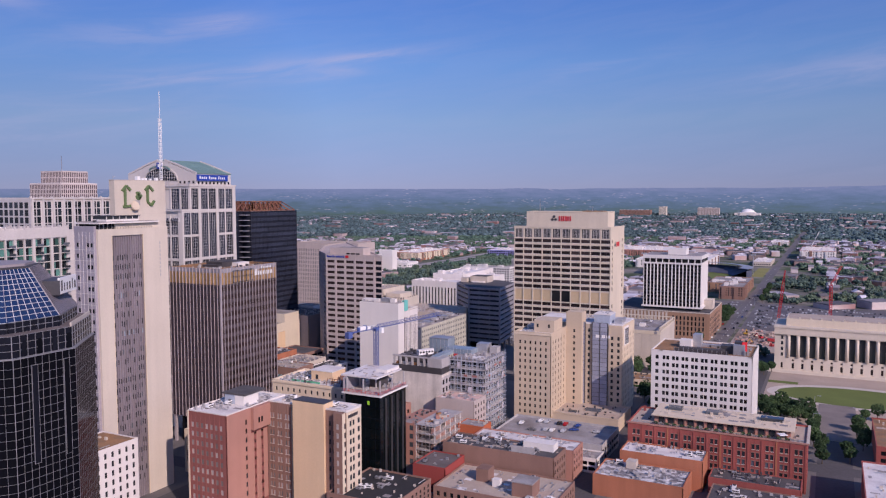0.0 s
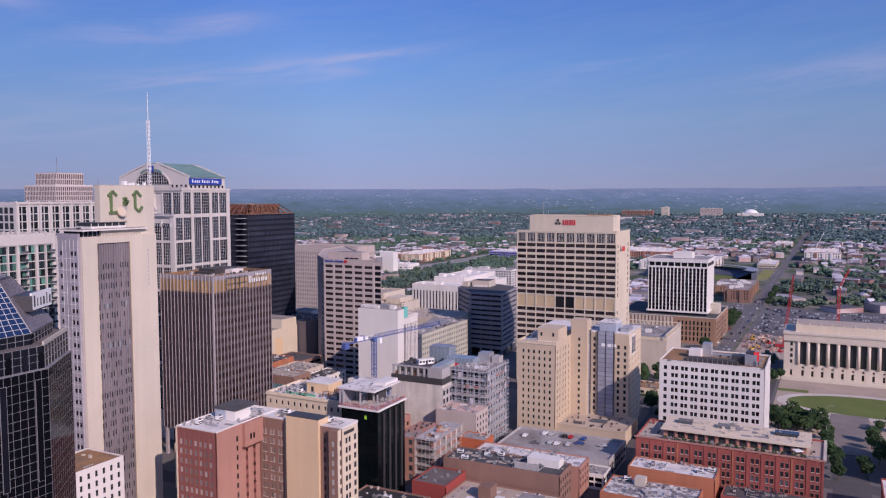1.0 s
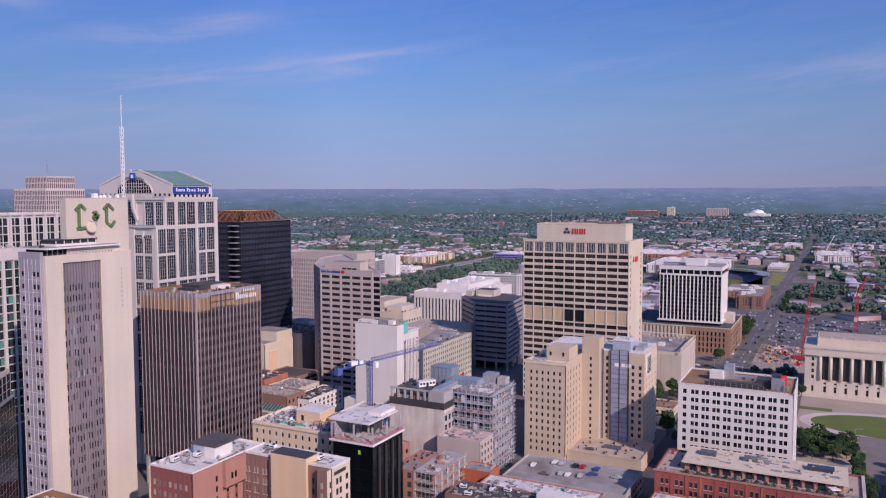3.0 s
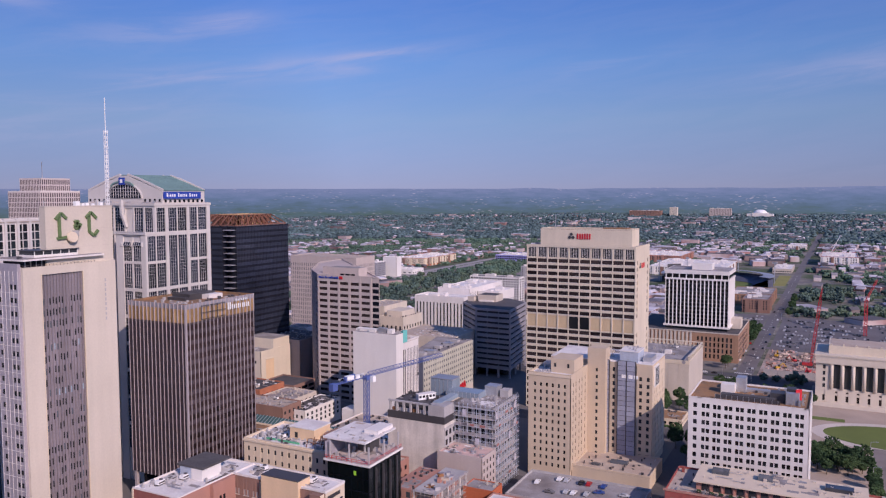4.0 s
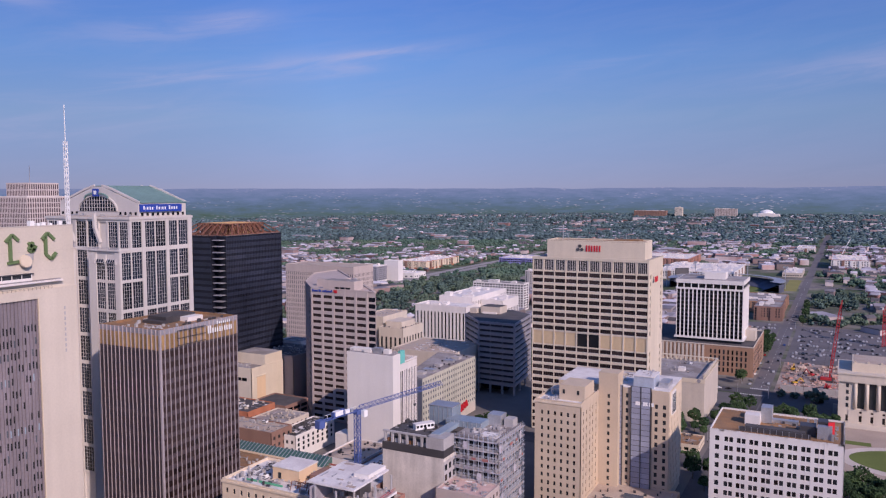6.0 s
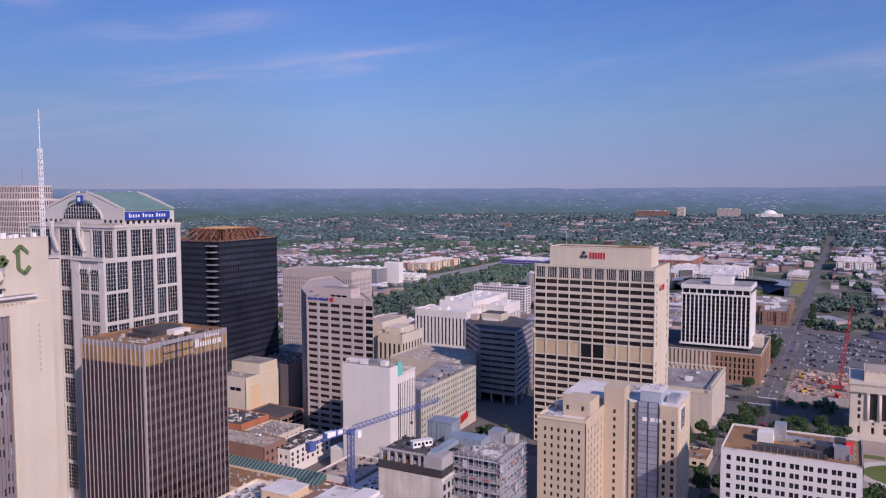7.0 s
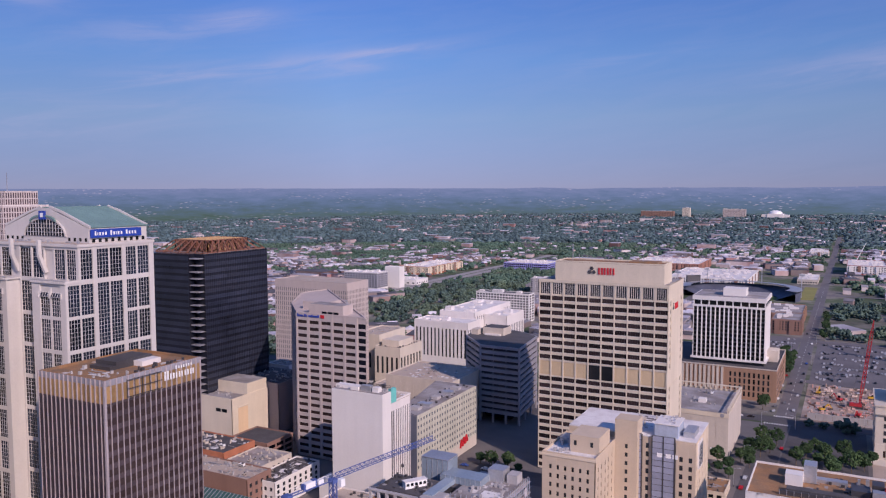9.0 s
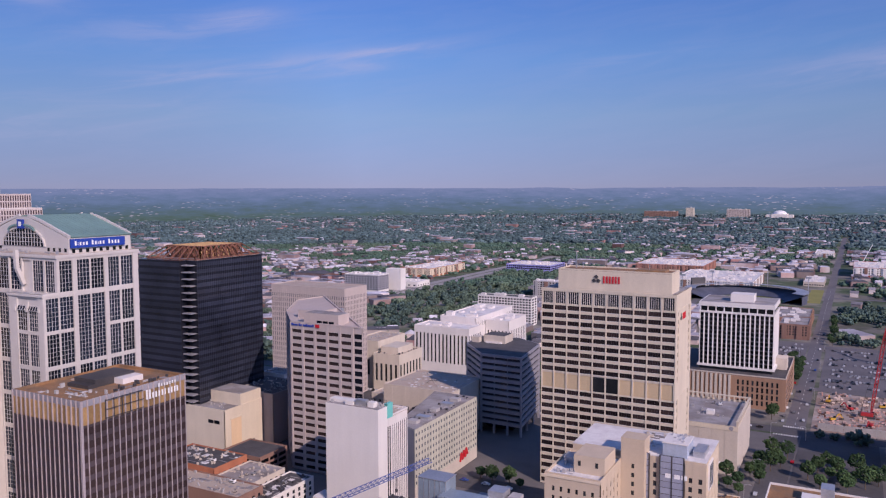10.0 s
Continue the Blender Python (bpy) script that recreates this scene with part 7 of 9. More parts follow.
    # frame under construction
    b = thing("framed_block", "brick building shell with white concrete frame under construction", "building", -188, 350)
    g = ground_z(-188, 350)
    T = 14.5 - g
    box("shell", b, 0, 11, 0, 26, 0, T - 1, BRICK_SALMON)
    facade(b, (0, 0), 0, 11, 0, 5, T / 5, even(11, 3, 0.5), 2.2, 0.6, GLASS_MID, BRICK_SALMON, BRICK_SALMON, 0.2, 0.2)
    for k in range(6):
        box("floor_slab", b, 11, 21, 0, 27, k * T / 5 - 0.3, k * T / 5, GREY_CONC)
        for i in range(6):
            for x in (11.4, 20.4):
                if k < 5:
                    put("column", box_mesh(0.36, 0.36, T / 5 - 0.3, WHITE_PAINT, "column"), b, x, 0.5 + i * 5.1, k * T / 5)
            if k < 5 and (i + k) % 3:
                put("infill_wall", box_mesh(0.3, 4.4, 2.6, BRICK_SALMON, "infill_wall"), b, 18.6, 3.0 + i * 4.4, k * T / 5)
    rng = random.Random(2)
    for k in range(22):
        put("formwork", box_mesh(rng.uniform(0.8, 2.5), rng.uniform(0.6, 2), rng.uniform(0.3, 1.4), rng.choice((RUST, GREY_CONC, BRICK_SALMON, SCREEN, ROOF_TAN, SCREEN)), "formwork"), b, rng.uniform(12, 19), rng.uniform(2, 25), T, rng.uniform(0, 90))
    bars("frame_scaffold", b, [((21.3, i * 1.8, 0), (21.3, i * 1.8, T + 1.6)) for i in range(16)] + [((21.3, 0, z * 1.6), (21.3, 27, z * 1.6)) for z in range(13)] + [((11 + i * 1.8, -0.4, 0), (11 + i * 1.8, -0.4, T + 1.6)) for i in range(6)] + [((11, -0.4, z * 1.6), (21.3, -0.4, z * 1.6)) for z in range(13)], 0.05, PINK_CONC, "pale scaffold on the frame", kind="stuff")
    clutter(b, 0.5, 10.5, 1, 25, T - 1, 30, 63)
    # flat tan-roofed block in front, red annexe, small box
    b = bl("flat_tan_block", "low brick block with wide tan roof", "building", -150, -103, 315, 343, 3, BRICK_DARK, ROOF_TAN, (2, 16), (2, 9), GLASS, 0.6)
    T = 3 - ground_z(-150, 315)
    box("roof_house", b, 30, 38, 5, 13, T, T + 5.2, BRICK_DARK)
    box("roof_house_deck", b, 29.8, 38.2, 4.8, 13.2, T + 5.2, T + 5.6, ROOF_GREY)
    box("roof_house", b, 12, 17, 13, 19, T, T + 5.0, BRICK_DARK)
    box("stair_house", b, 20, 23, 10, 12.5, T, T + 3.0, WHITE_PAINT)
    bl("red_annexe", "low annexe with red parapet and grey roof", "building", -165, -150.5, 326, 344, 6, RED_RENDER, ROOF_DUST, None, None, parapet=0.5, gear=0.3)
    bl("dark_roof_block", "block with dark flat roof and rooftop units", "building", -178, -150.5, 285, 314, 6, BRICK_DARK, ROOF_BLACK, (3, 9), (3, 9), parapet=0.6, gear=0.3)
    # small white block below the limestone tower
    bl("small_white_block", "small white block with grid of windows and brown roof", "building", -256, -238, 232, 254, 26.8, WHITE_CONC, ROOF_BROWN, (8, 6), (8, 7), GLASS, 0.35, None, 0.36, 2.0, gear=0.12)
    b = bl("garden_block", "beige stone block with rows of windows and cluttered white roof", "building", -232, -194, 322, 345, 33.8, STUCCO_CREAM, ROOF_WHITE, (9, 12), (9, 6), GLASS, 0.9, None, 0.32, 1.7)
    T = 33.8 - ground_z(-232, 322)
    box("roof_house", b, 14, 25, 9, 19, T, T + 4.2, STUCCO_TAN, "tan stucco roof house")
    box("roof_house_deck", b, 13.8, 25.2, 8.8, 19.2, T + 4.2, T + 4.6, ROOF_WHITE)
    window(b, 17, 8.95, T + 0.6, 0, 1.2, 2.0, GLASS)
    box("green_trim", b, 6, 22, 4.0, 4.3, T, T + 0.7, M("green_felt_trim", (0.1, 0.4, 0.24), 0.8))
    box("roof_house", b, 27, 33, 12, 20, T, T + 2.6, BRICK_DARK)
    bars("hoarding", b, [((26 + i * 1.2, 3 + (i % 3) * 2.2, T), (26.6 + i * 1.2, 3.4 + (i % 3) * 2.2, T + 3.2)) for i in range(9)] + [((26, 5, T + z), (37, 5, T + z)) for z in (1.2, 2.6)], 0.1, RUST_DARK)
    clutter(b, 1, 37, 1, 22, T, 90, 64, 1.4)
    box("cornice", b, -0.3, 38.3, -0.3, 0.05, T - 0.4, T + 0.3, STUCCO_CREAM)
    bl("low_stone_block", "low cream stone block beside the tower", "building", -262, -248, 300, 318, 14, STUCCO_CREAM, ROOF_TAN, (2, 4), (2, 5), parapet=0.6, share=0.6, wh=5)
    # west of the avenue: bank annexe, brick rows, arcade
    b = bl("stepped_annexe", "windowless beige stone annexe in two steps", "building", -402, -369, 492, 522, 22, CREAM, ROOF_GREY, None, None, parapet=0.7)
    T = 22 - ground_z(-402, 492)
    box("upper_step", b, 3, 32.6, 13, 29.6, T, T + 6.6, CREAM)
    box("upper_roof", b, 3.4, 32.2, 13.4, 29.2, T + 6.6, T + 6.8, ROOF_GREY)
    for i in range(2):
        window(b, 23 + i * 4.4, -0.02, T - 7.5, 0, 3.8, 1.9, GLASS)
    box("wall_niche", b, 32.7, 33.05, 5, 13, 3, T - 5.5, STUCCO_TAN)
    box("niche_lintel", b, 32.9, 33.4, 4.6, 13.4, T - 5.5, T - 5.0, CREAM)
    box("side_door", b, 32.9, 33.1, 20, 23.5, 0, 5.0, METAL_DARK)
    b = bl("grey_annexe", "dark grey blank block behind the annexe", "building", -396, -361.5, 523, 556, 25, GREY_STONE, ROOF_DARK, None, None, parapet=0.5)
    bl("white_link_block", "small white louvred block between towers", "building", -402, -384, 560, 574, 26, WHITE_CONC, ROOF_GREY, (3, 2), (3, 3), GLASS_BLACK, 0.5, None, 0.7, 2.6)
    # its long openings get black panes too, painting the unlit inside
    bl("brown_car_park", "brown brick car park with long openings", "car park", -352, -327, 472, 493, 9, BRICK_DARK, ROOF_DARK, (3, 8), (3, 3), GLASS_BLACK, 0.7, None, 0.85)
    b = bl("orange_wall_block", "brick block with orange side wall and white roof", "building", -362, -326, 440, 462, 14, BRICK_ORANGE, ROOF_DARK, (3, 7), (3, 5), parapet=0.6)
    bl("brown_row_block", "long brown brick block with tan flat roof", "building", -344, -297, 424, 440, 11.5, BRICK_DARK, ROOF_TAN, None, (3, 4), parapet=0.6)
    b = bl("white_terrace_block", "beige painted brick block with cluttered grey roof", "building", -326, -304.5, 441, 464, 10.5, BEIGE_CONC, ROOF_GREY, (3, 9), (3, 6), GLASS, 0.6)
    bl("mural_block", "white painted low block with ladders", "building", -304, -290, 434, 467, 8, WHITE_PAINT, ROOF_DARK, (2, 4), (3, 8), GLASS_MID, 0.6)
    # arcade: long gable roof with green glazing
    teal = M("deep_green_glazed_roof", (0.05, 0.125, 0.115), 0.4, var=0.2, fine=0.8)
    b = thing("arcade", "long arcade with green glazed gable roof", "arcade", -330, 405)
    g = ground_z(-330, 405)
    L = 78
    box("wall", b, 0, L, 0, 12, 0, 12.0, STUCCO_CREAM)
    v = [(0, -0.5, 12), (L, -0.5, 12), (L, 6, 15.2), (0, 6, 15.2), (0, 12.5, 12), (L, 12.5, 12)]
    put("roof", mesh_of(v, [(0, 1, 2, 3), (3, 2, 5, 4), (0, 3, 4), (1, 5, 2), (0, 4, 5, 1)], teal, "roof"), b, label="green glazed gable roof")
    bars("roof_rib", b, [((x, -0.6, 12.1), (x, 6, 15.4)) for x in range(0, L + 1, 2)], 0.12, METAL, kind="stuff")
    for i in range(24):
        window(b, 2 + i * 3.2, 0, 8.4, 0, 1.5, 2.0, GLASS)
    bl("cream_shop", "cream stucco shop block with brown roof", "building", -318, -262, 384, 404, 9, STUCCO_CREAM, ROOF_BROWN, (2, 12), (2, 5), parapet=0.8)
    bl("brown_roof_shop", "low brick shop with brown roof", "building", -258, -237, 384, 410, 8, BRICK_RED, ROOF_BROWN, (2, 5), (2, 6), parapet=0.6)
    bl("white_gable_shop", "pale low shop with tan roof", "building", -258, -238, 412, 440, 10, WHITE_CONC, ROOF_TAN, (2, 4), (2, 6), parapet=0.6)
    bl("old_shop_row", "row of low brick shops with grey roofs", "building", -232, -199, 347, 386, 12, BRICK_SALMON, ROOF_TAN, (3, 10), (3, 9), parapet=0.7)
    bl("rear_shop_row", "low brick shops with white roofs", "building", -236, -216, 388, 440, 10, BRICK_DARK, ROOF_WHITE, (3, 5), (3, 11), parapet=0.7)


def civic_quarter():
    bl = block
    b = bl("garden_terrace", "low cream terrace building with brown gravel roof", "building", -140, -113.5, 537, 556, -0.6, STUCCO_CREAM, ROOF_BROWN, (1, 7), (1, 5), GLASS, 0.5, None, 0.6, 2.0)
    rh = random.Random(14)
    h = thing("hedge", "clipped green hedge along the terrace", "hedge", -127, 534.6)
    v, f, k = [], [], 0
    for i in range(18):
        a, q = clump(rh, 18, 0.42)
        v.append(a * np.array((1.1, 0.9, 1.1)) + np.array((-12.5 + i * 1.45, rh.uniform(-0.2, 0.2), -0.3))); f.append(q + k); k += len(a)
    put("foliage", mesh_of(np.concatenate(v), np.concatenate(f), LEAF, "foliage"), h)
    # classical court with a stepped attic
    b = bl("stone_court", "small classical limestone building with tall window bays", "building", -388, -365.5, 668, 702, 19, PALE_STONE, ROOF_TAN, (1, 5), (1, 7), GLASS, 1.0, None, 0.45, 13)
    T = 19 - ground_z(-388, 668)
    box("attic", b, 3, 18, 6, 28, T, T + 5, PALE_STONE)
    bl("stone_wing", "limestone wing with low roof", "building", -412, -389, 676, 716, 26, PALE_STONE, ROOF_TAN, (1, 4), (1, 7), GLASS, 0.9, None, 0.4, 12)
    # white marble archive in steps, slit windows
    bl("marble_block", "white marble office block with narrow slit windows", "office block", -397, -346, 745, 770, 28, WHITE_CONC, ROOF_WHITE, (1, 14), (1, 7), GLASS, 0.8, None, 0.4, 24)
    bl("marble_tower", "tall blank white marble block", "office block", -386, -352, 771, 850, 33, WHITE_CONC, ROOF_WHITE, None, (1, 20), GLASS, 0.8, None, 0.3, 4, base=36)
    bl("marble_wing", "white marble wing with slit windows", "office block", -351.5, -330, 790, 830, 29, WHITE_CONC, ROOF_WHITE, (1, 6), (1, 10), GLASS, 0.8, None, 0.4, 22)
    # beige theatre block in front of the polygon block
    bl("theatre_block", "beige windowless theatre block", "building", -316, -270, 569, 611, 26, BEIGE_CONC, ROOF_TAN, (1, 10), None, GLASS_MID, 0.7, None, 0.5, 2.4, base=14)
    bl("low_civic_block", "low beige block with tan roof", "building", -345, -305, 600, 650, 10, BEIGE_CONC, ROOF_TAN, (2, 10), (2, 10), parapet=0.7)
    # white balcony apartments on the flats
    b = bl("slab_apartments", "white slab of flats with rows of balconies", "apartment block", -458, -391, 998, 1015, 20, WHITE_PAINT, ROOF_DARK, (10, 18), (10, 2), GLASS, 0.6, None, 0.7, 1.9, base=1.0)
    bl("grey_flats", "grey flats behind the tower", "apartment block", -478, -440, 1225, 1250, 12, GREY_CONC, ROOF_WHITE, (7, 8), (7, 5), GLASS, 0.5, None, 0.6)
    bl("white_office", "white office block with dark glass corner", "office block", -764, -703, 1163, 1193, 14, SLATE, ROOF_WHITE, (7, 12), (7, 7), GLASS_MID, 0.9, WHITE_PAINT, 0.6)
    bl("lift_block", "blank white lift block", "office block", -716, -690, 1206, 1222, 20, WHITE_PAINT, ROOF_WHITE)
    bl("yellow_flats", "long yellow and brick flats with flat roof", "apartment block", -797, -735, 1382, 1520, 3, STUCCO_CREAM, ROOF_WHITE, (5, 26), (5, 12), GLASS_MID, 0.8, BRICK_ORANGE, 0.5)
    bl("white_store", "low white flat-roofed store", "building", -735, -685, 1250, 1290, -4, WHITE_PAINT, ROOF_WHITE, (1, 5), (1, 5), parapet=0.5)
    bl("blue_wall_store", "long glazed store with lilac blue walls", "building", -665, -575, 1560, 1640, 0, M("lilac_wall", (0.3, 0.3, 0.62), 0.7), ROOF_WHITE, (2, 22), (2, 12), GLASS_BLACK, 0.8, None, 0.8, 3.5)
    b = bl("brick_flats", "brick flats with light bays beside the avenue", "apartment block", -138, -110, 1050, 1105, 3, BRICK_DARK, ROOF_GREY, (4, 9), (4, 14), GLASS_MID, 0.7)
    bl("brick_flats", "brick flats with light bays beside the avenue", "apartment block", -160, -112, 1115, 1200, 0, PODIUM_BRICK, ROOF_GREY, (4, 12), (4, 18), GLASS_MID, 0.7)
    bl("white_flats", "large white block of flats round a court", "apartment block", -325, -205, 1430, 1590, 2, WHITE_PAINT, ROOF_WHITE, (4, 30), (4, 34), GLASS_MID, 0.8, None, 0.5)
    bl("grey_flats", "grey and brick flats with white roof", "apartment block", -440, -315, 1660, 1800, 2, BRICK_SALMON, ROOF_WHITE, (4, 26), (4, 24), GLASS_MID, 0.8)
    bl("long_shed", "long white-roofed market shed", "building", -142, -112, 1545, 1640, -5, BEIGE_CONC, ROOF_WHITE, (1, 8), (1, 20), GLASS, 0.4, None, 0.7)
    bl("white_brick_flats", "white and dark red flats with flat roof", "apartment block", -72, -10, 1725, 1860, 5, WHITE_PAINT, ROOF_WHITE, (4, 14), (4, 20), GLASS_MID, 0.8, BRICK_RED)
    bl("corner_flats", "white flats by the far avenue", "apartment block", -150, -112, 2110, 2180, 0, WHITE_CONC, ROOF_WHITE, (4, 10), (4, 12), GLASS_MID, 0.8)
    # ball park: banked seats round a field
    b = thing("ball_park", "ball park with dark blue raked stands", "stadium", -205, 1335)
    pts = [(math.cos(a), math.sin(a)) for a in [radians(200 - i * 17) for i in range(14)]]
    v, f = [], []
    for c, s in pts:
        v += [(52 * c, 52 * s, 0.5), (78 * c, 78 * s, 11), (80 * c, 80 * s, 11), (80 * c, 80 * s, 0)]
    for i in range(13):
        for k in range(3):
            f.append((i * 4 + k, i * 4 + k + 1, i * 4 + k + 5, i * 4 + k + 4))
    put("stand", mesh_of(v, f, M("navy_seats", (0.085, 0.095, 0.14), 0.7, var=0.25, fine=0.4), "stand"), b, label="dark blue raked seating")
    v, f = [], []
    for c, s in pts:
        v += [(66 * c, 66 * s, 15), (82 * c, 82 * s, 14), (82 * c, 82 * s, 14.5), (66 * c, 66 * s, 15.5)]
    for i in range(13):
        for k in range(4):
            f.append((i * 4 + k, i * 4 + (k + 1) % 4, i * 4 + 4 + (k + 1) % 4, i * 4 + 4 + k))
    put("canopy", mesh_of(v, f, METAL, "canopy"), b)
    for i in range(1, 13, 2):
        c, s = pts[i]
        put("canopy_post", box_mesh(0.8, 0.8, 14.2, METAL, "canopy_post"), b, 78 * c, 78 * s, 0)
    prism("field", b, [(50 * math.cos(radians(a)), 50 * math.sin(radians(a))) for a in range(0, 360, 20)], 0.05, 0.3, LAWN)
    for a in (20, 75, 130, 185):
        bars("light_mast", b, [((84 * math.cos(radians(a)), 84 * math.sin(radians(a)), 0), (84 * math.cos(radians(a)), 84 * math.sin(radians(a)), 32), 0.5), ((80 * math.cos(radians(a)), 84 * math.sin(radians(a)), 32), (88 * math.cos(radians(a)), 84 * math.sin(radians(a)), 32), 1.2)], 0.5, METAL)
    put("scoreboard", box_mesh(22, 3, 18, METAL_DARK, "scoreboard"), b, -70, 40, 6, 40)
    # far dome and towers
    b = thing("white_dome", "far white domed arena", "arena", -382, 4070)
    bm = bmesh.new()
    bmesh.ops.create_uvsphere(bm, u_segments=24, v_segments=12, radius=31)
    bmesh.ops.scale(bm, verts=bm.verts, vec=(1, 1, 0.55))
    me = bpy.data.meshes.new("shell"); bm.to_mesh(me); bm.free(); me.materials.append(SIGN_WHITE)
    put("shell", me, b, 0, 0, 16)
    box("drum", b, -34, 34, -34, 34, 0, 17, WHITE_CONC)
    box("wing", b, -58, -34, -30, 30, 0, 13, WHITE_CONC)
    box("wing", b, 34, 58, -30, 30, 0, 13, WHITE_CONC)
    bl("far_red_block", "long far brown brick block among trees", "building", -985, -830, 3990, 4030, 41, BRICK_DARK, ROOF_TAN, (4, 20), None, GLASS_MID)
    bl("far_tower", "pale far tower among the trees", "tower", -790, -755, 4000, 4030, 58, PALE_STONE, ROOF_TAN, (8, 6), None, GLASS_MID)
    bl("far_slab", "beige far slab block among the trees", "building", -605, -505, 4000, 4030, 53, PINK_CONC, ROOF_TAN, (7, 14), None, GLASS_MID)


glass_octagon(); balcony_block(); state_tower(); brick_hotel(); dark_glass_box(); tower_crane(); scaffold_block(); low_quarter(); civic_quarter()


# ---- square, lots and streets ----
strip("pavement", -52, 90, 480, 648, M("plaza_paving", (0.43, 0.34, 0.275), 0.9, var=0.12, big=0.06), 0.1, "warm pale plaza paving")
v = []
for k, (rx, ry, mat, lift, nm) in enumerate(((53, 30, M("path_paving", (0.6, 0.53, 0.47), 0.9), 0.16, "path"), (47, 24, LAWN, 0.24, "lawn"))):
    pts = [(2 + rx * math.cos(2 * math.pi * i / 48), 583 + ry * math.sin(2 * math.pi * i / 48)) for i in range(48)]
    vv = [(x, y, ground_z(x, y) + lift) for x, y in pts] + [(2, 583, ground_z(2, 583) + lift)]
    tagged(new(nm, mesh_of(vv, [(i, (i + 1) % 48, 48) for i in range(48)], mat, nm)), "mown oval lawn" if nm == "lawn" else "pale path round the lawn", kind="structure")
strip("pavement", -21, -2, 480, 560, M("walk_paving", (0.23, 0.195, 0.18), 0.9, var=0.15, big=0.1), 0.3, "pale paved walk to the lawn")
strip("lawn", -52, -34, 606, 613, LAWN, 0.2, "mown grass strip")

strip("lot", -96, -54, 478, 703, ASPHALT, 0.22, "dark asphalt yard beside the square")
# flats beyond the cross street: lots, building site, roads
strip("lot", -92, 60, 835, 1010, ROAD_WORN, 0.06, "asphalt car park")
strip("lot", -140, -108, 905, 1035, ROAD_WORN, 0.06, "asphalt car park")
strip("building_site", -92, 40, 722, 830, SOIL, 0.06, "bare soil of a building site")
strip("lot", -500, -180, 640, 700, ASPHALT, 0.06, "asphalt yard")
for y0, y1 in ((831, 843), (1012, 1026), (1228, 1242), (1400, 1412), (1690, 1702), (2060, 2072)):
    strip("road", -1500, 500, y0, y1, ROAD_WORN, 0.08, "asphalt cross street")
for x0, x1, a, b_ in ((-436, -424, 720, 2600), (-700, -684, 1140, 1900), (-680, -664, 1140, 1900), (24, 36, 720, 3000), (140, 152, 720, 3000), (-270, -260, 1100, 2600), (-980, -966, 900, 2600)):
    strip("road", x0, x1, a, b_, ROAD_PALE if -710 < x0 < -600 else ROAD_WORN, 0.1, "grey worn avenue")
strip("lawn", -128, -110, 1340, 1500, M("dry_field", (0.25, 0.24, 0.07), 0.95, var=0.15), 0.12, "dry yellow-green field")
for y in range(730, 1500, 14):
    strip("road_mark", -101.3, -101.0, y, y + 5, LINE, 0.06, "white lane dash")
for i in range(9):
    strip("road_mark", -108 + i * 1.4, -107.2 + i * 1.4, 722.5, 725.5, LINE, 0.09, "white crossing bar")
for i in range(10):
    strip("road_mark", -112 + i * 1.5, -111.2 + i * 1.5, 699, 702.5, LINE, 0.09, "white crossing bar")


# ---- trees ----
def leaf_tree(seed, h, r):
    """Tapered trunk with limbs; the crown is many small leafy clumps with gaps between them."""
    rng = random.Random(seed)
    t = thing("tree", "leafy green street tree with uneven crown", "tree", 0, 0, 0)
    segs_v, segs_f = [], []
    def limb(p, q, ra, rb, n=6):
        p, q = Vector(p), Vector(q)
        d = (q - p).normalized()
        a = d.orthogonal().normalized()
        c = d.cross(a)
        k = len(segs_v)
        for o, rr in ((p, ra), (q, rb)):
            for i in range(n):
                w = 2 * math.pi * i / n
                segs_v.append(tuple(o + (a * math.cos(w) + c * math.sin(w)) * rr))
        for i in range(n):
            segs_f.append((k + i, k + (i + 1) % n, k + n + (i + 1) % n, k + n + i))
    limb((0, 0, -0.3), (0.1, 0, h * 0.45), 0.3, 0.2)
    tips = []
    for i in range(6):
        a = i * 1.05 + rng.random()
        q = Vector((math.cos(a) * r * 0.55, math.sin(a) * r * 0.55, h * rng.uniform(0.55, 0.8)))
        limb((0.1, 0, h * 0.4), q, 0.14, 0.05)
        tips.append(q)
    put("trunk", mesh_of(segs_v, segs_f, BARK, "trunk"), t)
    v, f = [], []
    for k in range(380):
        u = Vector((rng.gauss(0, 1), rng.gauss(0, 1), rng.gauss(0, 1))).normalized() * rng.uniform(0.55, 1.0) ** 0.6
        lump = 0.82 + 0.3 * noise.noise(u * 1.7 + Vector((seed, 0, 0)))
        c = Vector((u.x * r * lump, u.y * r * lump, h * 0.64 + u.z * h * 0.36 * lump))
        s = rng.uniform(0.35, 0.8)
        n = Vector((rng.gauss(0, 1), rng.gauss(0, 1), rng.gauss(0, 1))).normalized()
        a = n.orthogonal().normalized() * s
        b = n.cross(a).normalized() * s * 0.8
        i = len(v)
        v += [tuple(c + a), tuple(c + b), tuple(c - a), tuple(c - b), tuple(c + n * s * 0.7), tuple(c - n * s * 0.6)]
        f += [(i + p, i + q, i + 4) for p, q in ((0, 1), (1, 2), (2, 3), (3, 0))] + [(i + q, i + p, i + 5) for p, q in ((0, 1), (1, 2), (2, 3), (3, 0))]
    put("crown", mesh_of(v, f, LEAF, "crown"), t)
    return t


